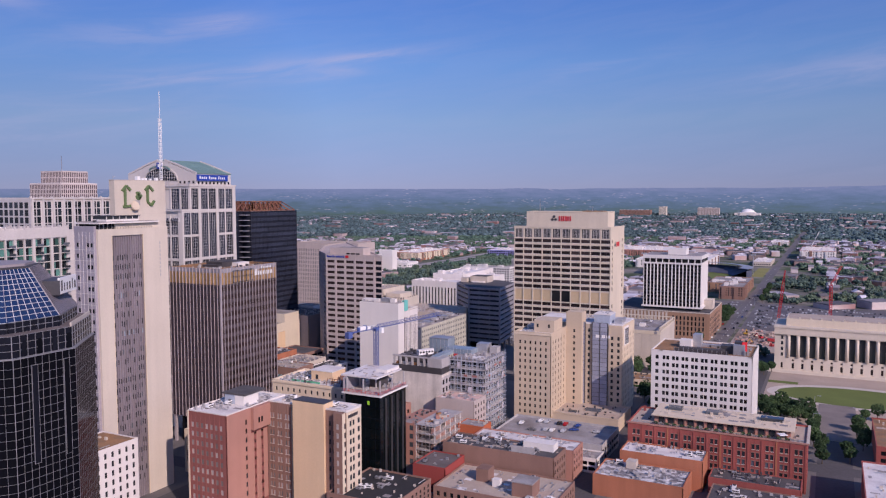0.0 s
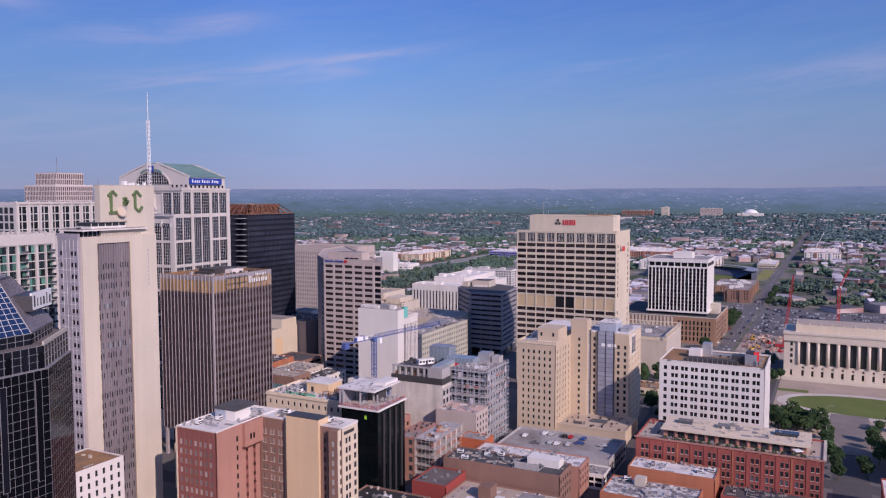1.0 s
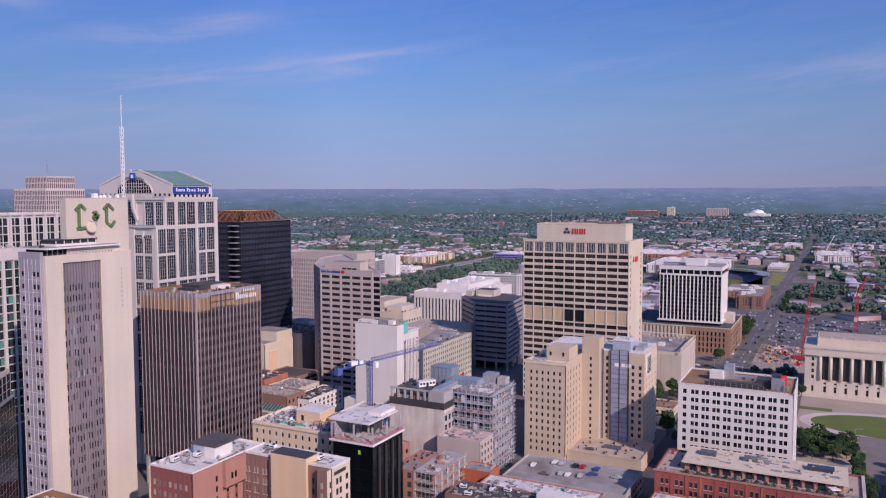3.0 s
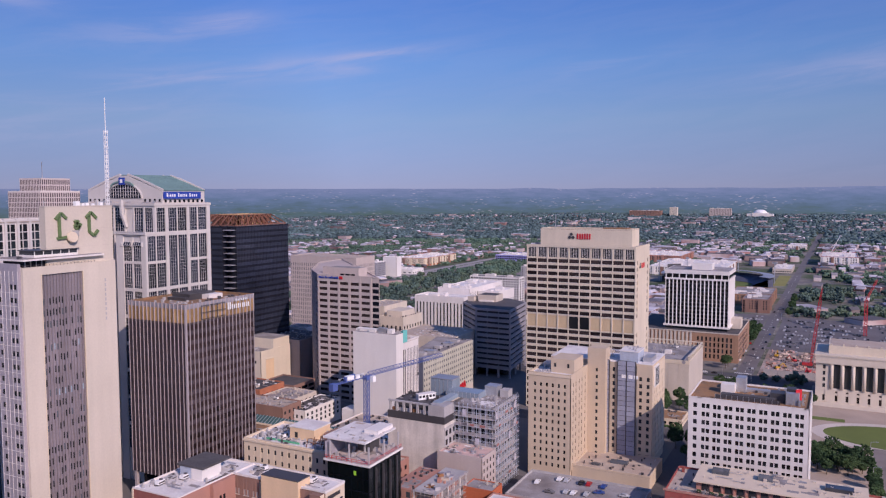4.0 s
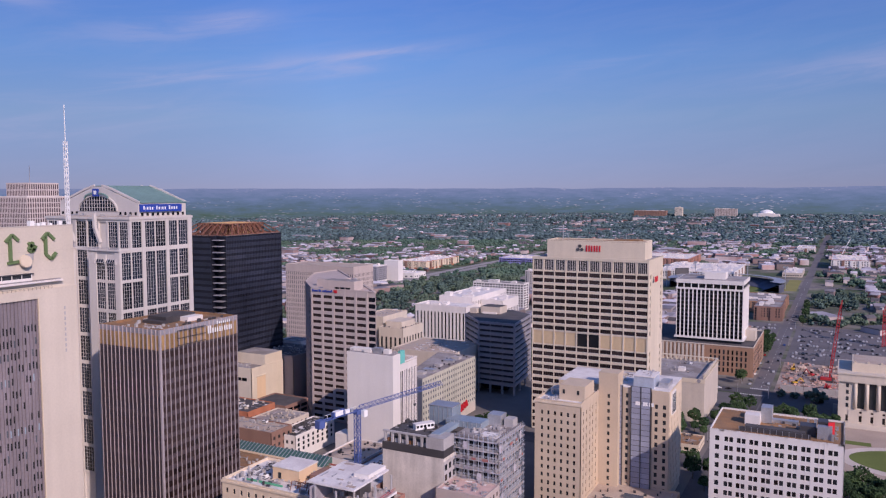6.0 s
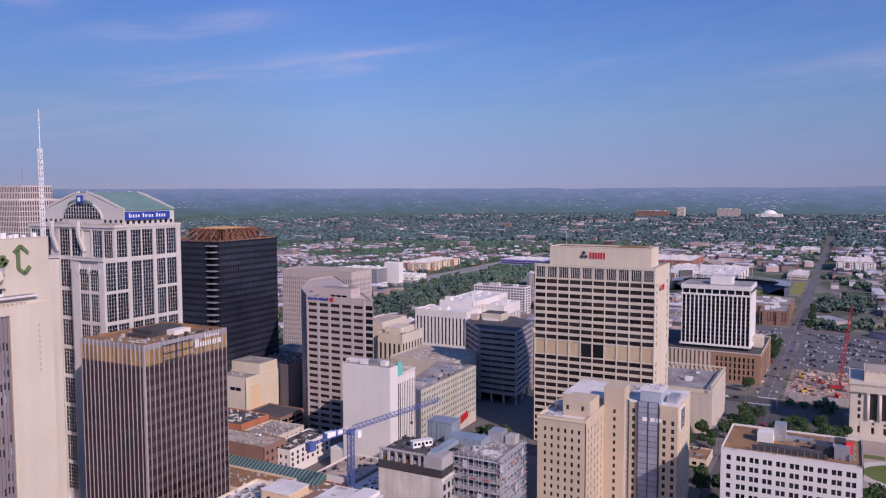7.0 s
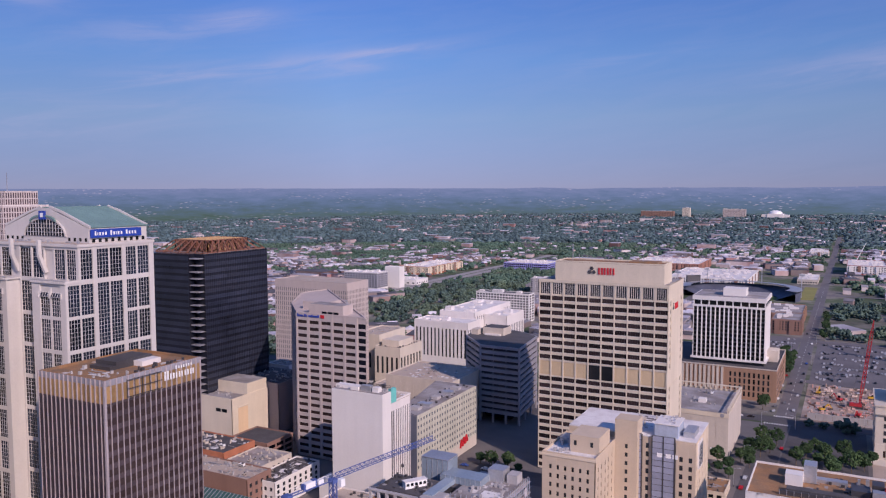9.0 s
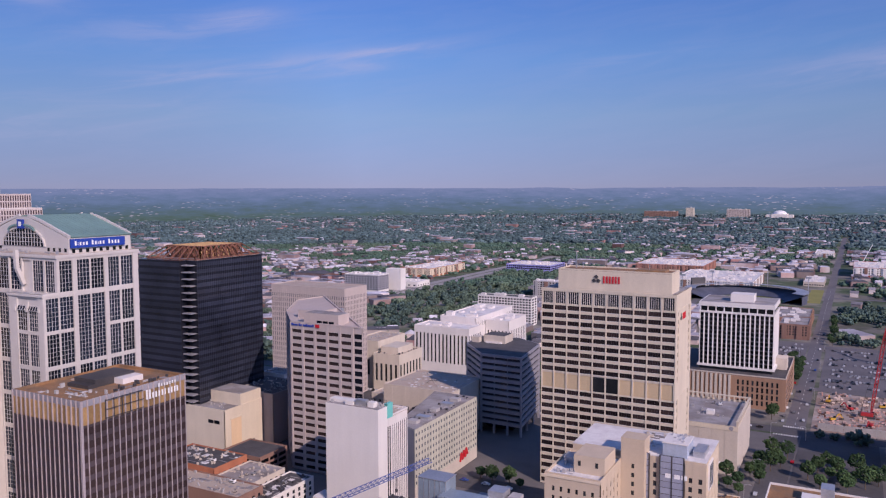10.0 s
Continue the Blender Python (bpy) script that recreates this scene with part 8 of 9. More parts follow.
protos = [leaf_tree(1, 10, 4.2), leaf_tree(2, 8, 3.6), leaf_tree(3, 12, 5.2)]
rng = random.Random(12)
SPOTS = [(-48, 528), (-44, 536), (-40, 533), (-34, 528), (-30, 533), (-26, 530), (-24, 522), (-38, 520), (-31, 516), (-45, 530), (2, 532), (8, 535), (15, 531), (-48, 519), (-46, 512), (-36, 536), (-40, 526), (-33, 510), (-28, 525), (-44, 518), (-50, 522), (-37, 514), (-27, 516), (-30, 522), (-42, 508), (22, 534), (28, 530), (-22.5, 505), (-23, 495), (-22.5, 484), (-2, 508), (-3, 497), (-1, 487), (1, 477), (-22.5, 474), (-1, 466), (-22, 462),
         (-111, 604), (-106, 616), (-102, 627), (-112, 632), (-108, 645), (-75, 632), (-66, 628), (-62, 618), (-72, 616), (-58, 634), (-80, 640), (-70, 606), (-78, 622), (-84, 630), (-56, 626), (-52, 640), (-66, 640), (-88, 614), (-82, 604), (-114, 598), (-109, 592), (-105, 638), (-100, 645), (-112, 620), (-234, 531), (-226, 527), (-218, 530), (-211, 527),
         (-110, 500), (-104, 508), (-99, 498), (-112, 512), (-103, 488), (-96, 512), (-130, 572), (-122, 576), (-116, 570), (-133, 584), (-124, 588), (-118, 582), (-136, 566), (-128, 563), (-311, 478), (-300, 560), (-306, 575), (-318, 588)]
SPOTS += [(-116 + rng.uniform(-2, 2), y + rng.uniform(-3, 3)) for y in range(735, 960, 13)] + [(-88 + rng.uniform(-2, 2), y) for y in range(1030, 1200, 17)]
SPOTS += [(-19, 446), (-8, 450), (-18.5, 456), (-7, 438), (-18, 430), (-345, 640), (-352, 652), (-338, 632), (-330, 646), (-356, 664), (-349, 628)]
SPOTS += [(-109 + (i % 3) * 0.8 - 4 * (i % 2), 849 + i * 8) for i in range(11)]
for k, (x, y) in enumerate(SPOTS):
    s = rng.uniform(0.7, 1.0) if k < 37 else rng.uniform(0.65, 1.1)
    if k < 3:
        protos[k].matrix_basis = pose(x, y, ground_z(x, y), 0, 0, 40 * k)
    else:
        copy_thing(protos[k % 3], pose(x, y, ground_z(x, y), 0, 0, rng.uniform(0, 360)) @ Matrix.Scale(s, 4))
for t in scene.objects:
    if t.name.startswith("tree"):
        t["group"] = "street and park trees"


# ---- far woods, houses and hills ----
EYE0 = Vector((-40, 120))
KEEP_OFF = [(-995, -820, 3900, 4040), (-800, -745, 3900, 4040), (-615, -495, 3900, 4040), (-450, -310, 3900, 4130), (-111, -91, 700, 3000), (-712, -660, 1140, 1900), (-92, 60, 720, 1010), (-140, -86, 900, 1040), (-330, -110, 1230, 1660), (-640, 160, 0, 690), (-802, -728, 1376, 1526), (-670, -570, 1552, 1646), (-740, -684, 1245, 1295), (-772, -686, 1080, 1290),
            (-470, -385, 990, 1025), (-165, -108, 1040, 1210), (-445, -310, 1650, 1810), (-76, 0, 1720, 1870), (-200, -100, 750, 850), (-400, -325, 700, 860), (-485, -430, 1215, 1260)]


def free(x, y, pad=0.0):
    return not any(a - pad < x < b + pad and c - pad < y < d + pad for a, b, c, d in KEEP_OFF)


def green(x, y):
    """How wooded a spot is: parks and hills are full, the lots by the avenue are bare."""
    g = 0.5 + 1.2 * noise.noise(Vector((x / 240, y / 240, 3))) + 0.85 * noise.noise(Vector((x / 62, y / 62, 8)))
    far = math.hypot(x + 40, y - 120)
    g += min(0.42, max(-0.1, (far - 1600) / 1500))
    if -640 < x < -480 and 820 < y < 1620:
        g = 1.5
    if -330 < x < -90 and y < 1500:
        g -= 0.35
    if x < -330 and 1100 < y < 2600:
        g += 0.28
    if x > -90 and 1010 < y < 1600:
        g += 0.3
    if -330 < x < 300 and 1600 < y < 2400:
        g -= 0.2
    return g


def scatter(name, label, r0, r1, tries, size, kinds, mat, cut):
    rng = random.Random(len(name) + tries)
    vs, fs, k = [], [], 0
    for _ in range(tries):
        r = math.sqrt(rng.uniform(r0 * r0, r1 * r1))
        a = radians(rng.uniform(-14, 66))
        x, y = EYE0.x - r * math.sin(a), EYE0.y + r * math.cos(a)
        if not free(x, y, 4) or green(x, y) < cut + rng.uniform(0, 0.5):
            continue
        v, f = rng.choice(kinds)
        s = rng.uniform(*size)
        t = rng.uniform(0, 6.28)
        c, n = math.cos(t), math.sin(t)
        w = np.stack([(v[:, 0] * c - v[:, 1] * n) * s + x, (v[:, 0] * n + v[:, 1] * c) * s + y, v[:, 2] * min(s, 8.5) * rng.uniform(0.75, 1.1) * (1.0 if r < 1300 else 0.72) + ground_z(x, y) - 0.3], 1)
        vs.append(w); fs.append(f + k); k += len(v)
    v, f = np.concatenate(vs), np.concatenate(fs)
    me = bpy.data.meshes.new(name)
    me.vertices.add(len(v)); me.vertices.foreach_set("co", v.astype(np.float32).ravel())
    me.loops.add(f.size); me.loops.foreach_set("vertex_index", f.astype(np.int32).ravel())
    me.polygons.add(len(f)); me.polygons.foreach_set("loop_start", np.arange(0, f.size, 3, dtype=np.int32))
    me.update(calc_edges=True)
    me.materials.append(mat)
    return tagged(new(name, me), label, "trees", kind="stuff")


rk = random.Random(5)
near_kinds = [clump(rk, 34, 0.36) for _ in range(8)]
mid_kinds = [clump(rk, 9, 0.56) for _ in range(10)]
far_kinds = [clump(rk, 5, 0.7) for _ in range(10)]
# the leaf colours carry more painted haze from ring to ring
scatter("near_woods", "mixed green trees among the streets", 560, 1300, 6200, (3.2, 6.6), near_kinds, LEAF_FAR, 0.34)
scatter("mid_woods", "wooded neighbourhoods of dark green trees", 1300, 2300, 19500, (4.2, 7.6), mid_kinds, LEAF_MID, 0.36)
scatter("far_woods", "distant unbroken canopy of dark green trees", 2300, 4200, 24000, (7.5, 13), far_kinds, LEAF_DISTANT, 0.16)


def houses():
    """Small roofs scattered through the woods, and the flat sheds along the far roads."""
    rng = random.Random(21)
    walls = M("far_walls", (0.47, 0.41, 0.4), 0.9, var=0.1, island=0.5, tint=(0.27, 0.145, 0.135), tint_scale=0.012)
    roofs = M("far_roofs", (0.25, 0.235, 0.27), 0.9, var=0.1, island=0.7, tint=(0.4, 0.385, 0.42), tint_scale=0.02)
    wv, wf, rv, rf = [], [], [], []
    for k_ in range(24000):
        r = math.sqrt(rng.uniform(820 ** 2, 2200 ** 2)) if k_ % 5 < 3 else math.sqrt(rng.uniform(1800 ** 2, 4080 ** 2))
        a = radians(rng.uniform(-14, 66))
        x, y = EYE0.x - r * math.sin(a), EYE0.y + r * math.cos(a)
        if not free(x, y, 10) or rng.random() > (1.3 if r < 1500 else 1.0) - 0.85 * green(x, y) or (x > -90 and y < 1600 and rng.random() < 0.8) or (-650 < x < -470 and 790 < y < 1650):
            continue
        if k_ % 4:
            x = round(x / 82) * 82 + rng.choice((-15, 15)) + rng.uniform(-3, 3)
            if not free(x, y, 10):
                continue
        big = rng.random() < (0.26 if r < 1500 else 0.13)
        w, d, h = (rng.uniform(16, 38), rng.uniform(12, 26), rng.uniform(5, 10)) if big else (rng.uniform(7, 12), rng.uniform(7, 11), rng.uniform(4, 7))
        g = ground_z(x, y)
        t = radians(90 * noise.noise(Vector((x / 400, y / 400, 1))) + rng.choice((0, 0, 90)))
        c, s = math.cos(t), math.sin(t)
        def tr(px, py, pz):
            return (x + px * c - py * s, y + px * s + py * c, g + pz)
        k = len(wv)
        wv += [tr(px, py, pz) for pz in (0, h) for px, py in ((-w / 2, -d / 2), (w / 2, -d / 2), (w / 2, d / 2), (-w / 2, d / 2))]
        wf += [tuple(i + k for i in q) for q in CUBE_F[2:]]
        k = len(rv)
        e = 0.5
        if big:
            rv += [tr(px, py, pz) for pz in (h, h + 0.7) for px, py in ((-w / 2, -d / 2), (w / 2, -d / 2), (w / 2, d / 2), (-w / 2, d / 2))]
            rf += [tuple(i + k for i in q) for q in CUBE_F]
        else:
            rv += [tr(-w / 2 - e, -d / 2 - e, h), tr(w / 2 + e, -d / 2 - e, h), tr(w / 2 + e, d / 2 + e, h), tr(-w / 2 - e, d / 2 + e, h), tr(-w / 2 - e, 0, h + 3), tr(w / 2 + e, 0, h + 3)]
            rf += [tuple(i + k for i in q) for q in ((0, 1, 5, 4), (2, 3, 4, 5), (0, 4, 3), (1, 2, 5), (3, 2, 1, 0))]
    for _ in range(190):
        r = math.sqrt(rng.uniform(1350 ** 2, 4050 ** 2))
        a = radians(rng.uniform(-14, 66))
        x, y = EYE0.x - r * math.sin(a), EYE0.y + r * math.cos(a)
        if not free(x, y, 20):
            continue
        w, d, h, g = rng.uniform(14, 60), rng.uniform(14, 35), rng.uniform(7, 15), ground_z(x, y)
        k = len(wv)
        vv, ff = many([(x - w / 2, x + w / 2, y - d / 2, y + d / 2, g - 1, g + h)])
        wv += vv; wf += [tuple(i + k for i in q) for q in ff]
        k = len(rv)
        vv, ff = many([(x - w / 2, x + w / 2, y - d / 2, y + d / 2, g + h + 0.1, g + h + 0.8)])
        rv += vv; rf += [tuple(i + k for i in q) for q in ff]
    h = tagged(new("far_houses"), "scattered far houses and sheds among the trees", "houses", kind="stuff")
    put("wall", mesh_of(wv, wf, walls, "wall"), h, kind="stuff")
    put("roof", mesh_of(rv, rf, roofs, "roof"), h, kind="stuff")


houses()


def hills():
    """Hazy ridges that close the view, far behind everything; the haze is a glowing colour ramp."""
    m = bpy.data.materials.new("hazy_hills_glow")
    m.use_nodes = True
    n, l = m.node_tree.nodes, m.node_tree.links
    n.clear()
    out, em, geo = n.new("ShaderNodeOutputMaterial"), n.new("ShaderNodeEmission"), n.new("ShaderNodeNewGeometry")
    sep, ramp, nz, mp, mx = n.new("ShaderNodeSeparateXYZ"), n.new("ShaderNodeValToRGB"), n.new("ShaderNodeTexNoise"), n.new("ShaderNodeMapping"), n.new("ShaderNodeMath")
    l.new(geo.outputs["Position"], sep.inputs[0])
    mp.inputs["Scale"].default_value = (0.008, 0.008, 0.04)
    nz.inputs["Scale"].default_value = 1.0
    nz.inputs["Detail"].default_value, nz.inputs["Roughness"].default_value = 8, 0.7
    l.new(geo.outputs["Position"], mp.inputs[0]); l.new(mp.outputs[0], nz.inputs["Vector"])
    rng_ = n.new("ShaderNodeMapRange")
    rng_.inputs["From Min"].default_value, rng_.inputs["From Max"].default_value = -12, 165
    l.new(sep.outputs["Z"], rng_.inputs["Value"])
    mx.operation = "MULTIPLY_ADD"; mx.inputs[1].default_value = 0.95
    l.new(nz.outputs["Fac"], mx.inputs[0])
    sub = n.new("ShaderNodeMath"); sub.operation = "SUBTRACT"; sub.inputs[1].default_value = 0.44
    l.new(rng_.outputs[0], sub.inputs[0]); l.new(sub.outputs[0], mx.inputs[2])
    # haze painted into the glow: dark green at the foot, paler blue uphill
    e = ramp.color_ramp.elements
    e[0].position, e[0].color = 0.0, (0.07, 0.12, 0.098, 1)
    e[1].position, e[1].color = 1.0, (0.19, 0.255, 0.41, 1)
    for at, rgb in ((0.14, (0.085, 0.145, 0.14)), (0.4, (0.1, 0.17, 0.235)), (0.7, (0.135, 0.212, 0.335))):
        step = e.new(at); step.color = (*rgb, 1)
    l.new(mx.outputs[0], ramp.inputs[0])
    # far-off pale roofs and clearings in clusters
    vo, vm, lt, mul = n.new("ShaderNodeTexVoronoi"), n.new("ShaderNodeMapping"), n.new("ShaderNodeMapRange"), n.new("ShaderNodeMath")
    vm.inputs["Scale"].default_value = (0.024, 0.024, 0.14)
    l.new(geo.outputs["Position"], vm.inputs[0]); l.new(vm.outputs[0], vo.inputs["Vector"])
    vo.inputs["Scale"].default_value = 1.0
    lt.inputs["From Min"].default_value, lt.inputs["From Max"].default_value, lt.inputs["To Min"].default_value, lt.inputs["To Max"].default_value = 0.08, 0.28, 1.0, 0.0
    l.new(vo.outputs["Distance"], lt.inputs["Value"])
    cl, cm, cr = n.new("ShaderNodeTexNoise"), n.new("ShaderNodeMapping"), n.new("ShaderNodeMapRange")
    cm.inputs["Scale"].default_value = (0.0035, 0.0035, 0.02)
    l.new(geo.outputs["Position"], cm.inputs[0]); l.new(cm.outputs[0], cl.inputs["Vector"])
    cl.inputs["Scale"].default_value = 1.0
    cr.inputs["From Min"].default_value, cr.inputs["From Max"].default_value = 0.47, 0.62
    l.new(cl.outputs["Fac"], cr.inputs["Value"])
    mul.operation = "MULTIPLY"
    l.new(lt.outputs[0], mul.inputs[0]); l.new(cr.outputs[0], mul.inputs[1])
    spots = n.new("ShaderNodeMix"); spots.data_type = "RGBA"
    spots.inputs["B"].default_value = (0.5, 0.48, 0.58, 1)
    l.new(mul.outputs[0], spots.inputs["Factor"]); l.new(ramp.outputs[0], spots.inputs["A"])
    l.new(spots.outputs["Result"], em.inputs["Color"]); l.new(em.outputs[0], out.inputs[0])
    v, f = [], []
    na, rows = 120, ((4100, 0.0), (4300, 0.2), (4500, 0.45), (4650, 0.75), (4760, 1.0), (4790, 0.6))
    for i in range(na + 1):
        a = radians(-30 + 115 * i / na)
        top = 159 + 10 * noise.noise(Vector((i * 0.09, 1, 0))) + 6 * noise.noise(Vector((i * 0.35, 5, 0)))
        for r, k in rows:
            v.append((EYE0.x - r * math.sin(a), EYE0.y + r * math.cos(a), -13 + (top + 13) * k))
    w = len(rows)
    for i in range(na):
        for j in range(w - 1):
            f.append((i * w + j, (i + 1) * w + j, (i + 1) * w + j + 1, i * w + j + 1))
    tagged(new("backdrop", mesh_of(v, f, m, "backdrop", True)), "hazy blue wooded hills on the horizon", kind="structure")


hills()


# ---- vehicles, cranes and rooftop plant ----
def car_mesh(paint):
    """Body with bonnet, cabin and boot in one rounded shell."""
    prof = [(-2.2, 0.35), (-2.2, 0.8), (-1.5, 0.95), (-1.0, 1.42), (0.6, 1.45), (1.2, 0.98), (2.1, 0.85), (2.2, 0.4)]
    v = []
    for y, k in ((-0.9, 0.0), (0.9, 0.0)):
        v += [(x, y * (0.82 if z > 1.2 else 1), z) for x, z in prof]
    n = len(prof)
    f = [tuple(range(n)), tuple(range(2 * n - 1, n - 1, -1))] + [(i, i + n, (i + 1) % n + n, (i + 1) % n) for i in range(n)]
    return mesh_of(v, f, paint, "body")


def car(paint, label):
    c = thing("car", label, "car", 0, 0, 0, group="parked cars")
    body = put("body", car_mesh(paint), c)
    gl = mesh_of([(-1.35, -0.8, 1.0), (0.95, -0.8, 1.0), (0.5, -0.76, 1.36), (-0.95, -0.76, 1.36), (-1.35, 0.8, 1.0), (0.95, 0.8, 1.0), (0.5, 0.76, 1.36), (-0.95, 0.76, 1.36)], CUBE_F, GLASS_BLACK, "glazing")
    gl.transform(Matrix.Diagonal((1.03, 1.06, 1.0, 1)))
    put("glazing", gl, body)
    for x in (-1.35, 1.35):
        for y in (-0.86, 0.86):
            v = [(x + 0.33 * math.cos(math.pi * i / 5), yy, 0.33 + 0.33 * math.sin(math.pi * i / 5)) for yy in (y - 0.1, y + 0.1) for i in range(10)]
            put("wheel", mesh_of(v, [tuple(range(10)), tuple(range(19, 9, -1))] + [(i, i + 10, (i + 1) % 10 + 10, (i + 1) % 10) for i in range(10)], METAL_DARK, "wheel"), c)
    return c


PAINTS = [("white", (0.75, 0.75, 0.74)), ("silver", (0.45, 0.46, 0.48)), ("black", (0.02, 0.02, 0.022)), ("red", (0.4, 0.02, 0.025)), ("blue", (0.03, 0.07, 0.25)), ("grey", (0.16, 0.16, 0.17))]
CARS = [car(M("car_paint_" + n, c, 0.25, var=0.03), n + " parked saloon car") for n, c in PAINTS]
rng = random.Random(31)
deck_z = 4.0
PLACES = [(-150 + i * 3.1, 411, deck_z, 90) for i in (3, 4, 6, 7, 9)] + [(-140, 396, deck_z, 0), (-134, 399, deck_z, 90), (-131, 399, deck_z, 90), (-126, 400, deck_z, 90), (-122, 404, deck_z, 20), (-112, 405, deck_z, 0), (-148, 404, deck_z, 90)]
PLACES += [(-109, y, None, 90) for y in (560, 575, 612, 660, 735, 748, 770, 790, 812, 850, 880)] + [(-97, y, None, 90) for y in (590, 640, 742, 785, 830, 862, 905, 950, 1003, 1090)] + [(-104, y, None, 90) for y in (680, 760, 822, 930, 1060)]
PLACES += [(x, 712, None, 0) for x in (-128, -121, -60, -48)] + [(x, 524, None, 0) for x in (-240, -228, -216)] + [(-106, 322, 3.0, 10), (-113, 319, 3.0, 80)]
for i, (x, y, z, rz) in enumerate(PLACES):
    m = pose(x, y, (ground_z(x, y) + 0.04 if z is None else z), 0, 0, rz + rng.uniform(-3, 3))
    if i < len(CARS):
        CARS[i].matrix_basis = m
    else:
        copy_thing(CARS[rng.choice((0, 0, 1, 1, 2, 2, 3, 4, 5))], m)


def parked_rows():
    """The rows of cars on the far lots, too many to count."""
    rng = random.Random(7)
    paint = M("mixed_car_paint", (0.2, 0.2, 0.21), 0.3, var=0.02, island=0.95)
    base = car_mesh(paint)
    bv = np.array([v.co[:] for v in base.vertices])
    bf = [tuple(p.vertices) for p in base.polygons]
    v, f = [], []
    rows = [(x0, x1, y) for x0, x1, ys in ((-88, 40, (848, 854, 868, 874, 890, 896, 912, 918, 934, 940, 958, 964, 982, 988, 1002)), (-138, -112, (915, 921, 935, 941, 956, 962, 978, 984, 998, 1004, 1020)), (-86, 20, (812, 826)), (-480, -200, (652, 668, 684))) for y in ys]
    for x0, x1, y in rows:
        x = x0 + rng.uniform(0, 3)
        full = rng.uniform(0.35, 0.9)
        while x < x1:
            if noise.noise(Vector((x / 18, y / 9, 2))) > -0.12 and rng.random() < full:
                a = radians(90 + rng.uniform(-4, 4) + (180 if rng.random() < 0.5 else 0))
                c, s = math.cos(a), math.sin(a)
                k = len(v)
                v += [(x + p[0] * c - p[1] * s, y + p[0] * s + p[1] * c, ground_z(x, y) + p[2] - 0.2) for p in bv]
                f += [tuple(i + k for i in q) for q in bf]
            x += 2.75
    tagged(new("parked_cars", mesh_of(v, f, paint, "parked_cars")), "rows of mixed parked cars on asphalt lots", "cars", kind="stuff")


parked_rows()


def rooftop_unit(w, d, h, mat, label):
    """Air handler: cabinet on a curb, louvred side, fan ring on top."""
    u = thing("rooftop_unit", label, "air conditioner", 0, 0, 0, group="rooftop plant")
    box("curb", u, -w / 2 - 0.1, w / 2 + 0.1, -d / 2 - 0.1, d / 2 + 0.1, 0, 0.3, METAL_DARK)
    cab = box("cabinet", u, -w / 2, w / 2, -d / 2, d / 2, 0.3, h, mat)
    for k in range(1):
        box("louvre", cab, -w / 2 + 0.2, w / 2 - 0.2, -d / 2 - 0.06, -d / 2, 0.3, h - 0.65, METAL_DARK)
    v = [(0.35 * d * math.cos(math.pi * i / 6), 0.35 * d * math.sin(math.pi * i / 6), z) for z in (h, h + 0.25) for i in range(12)]
    put("fan_ring", mesh_of(v, [tuple(range(12, 24))] + [(i, (i + 1) % 12, (i + 1) % 12 + 12, i + 12) for i in range(12)], METAL_DARK, "fan_ring"), cab, w * 0.18, 0, -0.3)
    return u


UNITS = [rooftop_unit(1.9, 1.3, 1.1, METAL, "grey metal rooftop air unit"), rooftop_unit(2.7, 1.6, 1.4, SIGN_WHITE, "white rooftop air handler"), rooftop_unit(1.1, 1.0, 0.8, BEIGE_CONC, "small beige rooftop unit")]
# roof fields: x0, x1, y0, y1, deck height, how many
FIELDS = [(-159, -133, 347, 358, 10, 14), (-150, -116, 362, 372, 8.8, 6), (-174, -154, 288, 311, 6, 16), (-147, -106, 318, 341, 3, 4), (-230, -197, 325, 343, 33.8, 16), (-92, -62, 376, 384, 8, 5), (-56, -27, 376, 385, 2, 4),
          (-54, -28, 355, 370, 0.5, 6), (-96, -68, 362, 370, 4, 4), (-223, -209, 268, 280, 35.5, 5), (-205, -176, 291, 298, 35.5, 5), (-323, -307, 443, 462, 10.5, 5), (-360, -330, 443, 460, 14, 4), (-229, -202, 350, 384, 12, 9),
          (-234, -219, 392, 436, 10, 7), (-316, -265, 387, 402, 9, 5), (-256, -240, 387, 408, 8, 4), (0, 36, 360, 398, 8, 6), (6, 42, 434, 474, 6.5, 5), (-342, -299, 426, 438, 11.5, 5), (-205, -170, 410, 428, 32.5, 0), (-160, -122, 600, 640, 19.8, 4),
          (-312, -274, 573, 607, 26, 5), (-340, -310, 605, 645, 10, 5), (-165, -152, 328, 342, 6, 2), (-185, -168, 390, 400, 16, 4), (-302, -292, 436, 464, 8, 4)]
n_unit = 0
for x0, x1, y0, y1, z, n in FIELDS:
    for _ in range(int(n * 0.65 + 0.5)):
        m = pose(rng.uniform(x0, x1), rng.uniform(y0, y1), z, 0, 0, rng.choice((0, 90, 0, 90, 12)))
        k = rng.choice((0, 0, 1, 2, 2))
        if n_unit < 3:
            UNITS[n_unit].matrix_basis = m
        else:
            copy_thing(UNITS[k], m)
        n_unit += 1


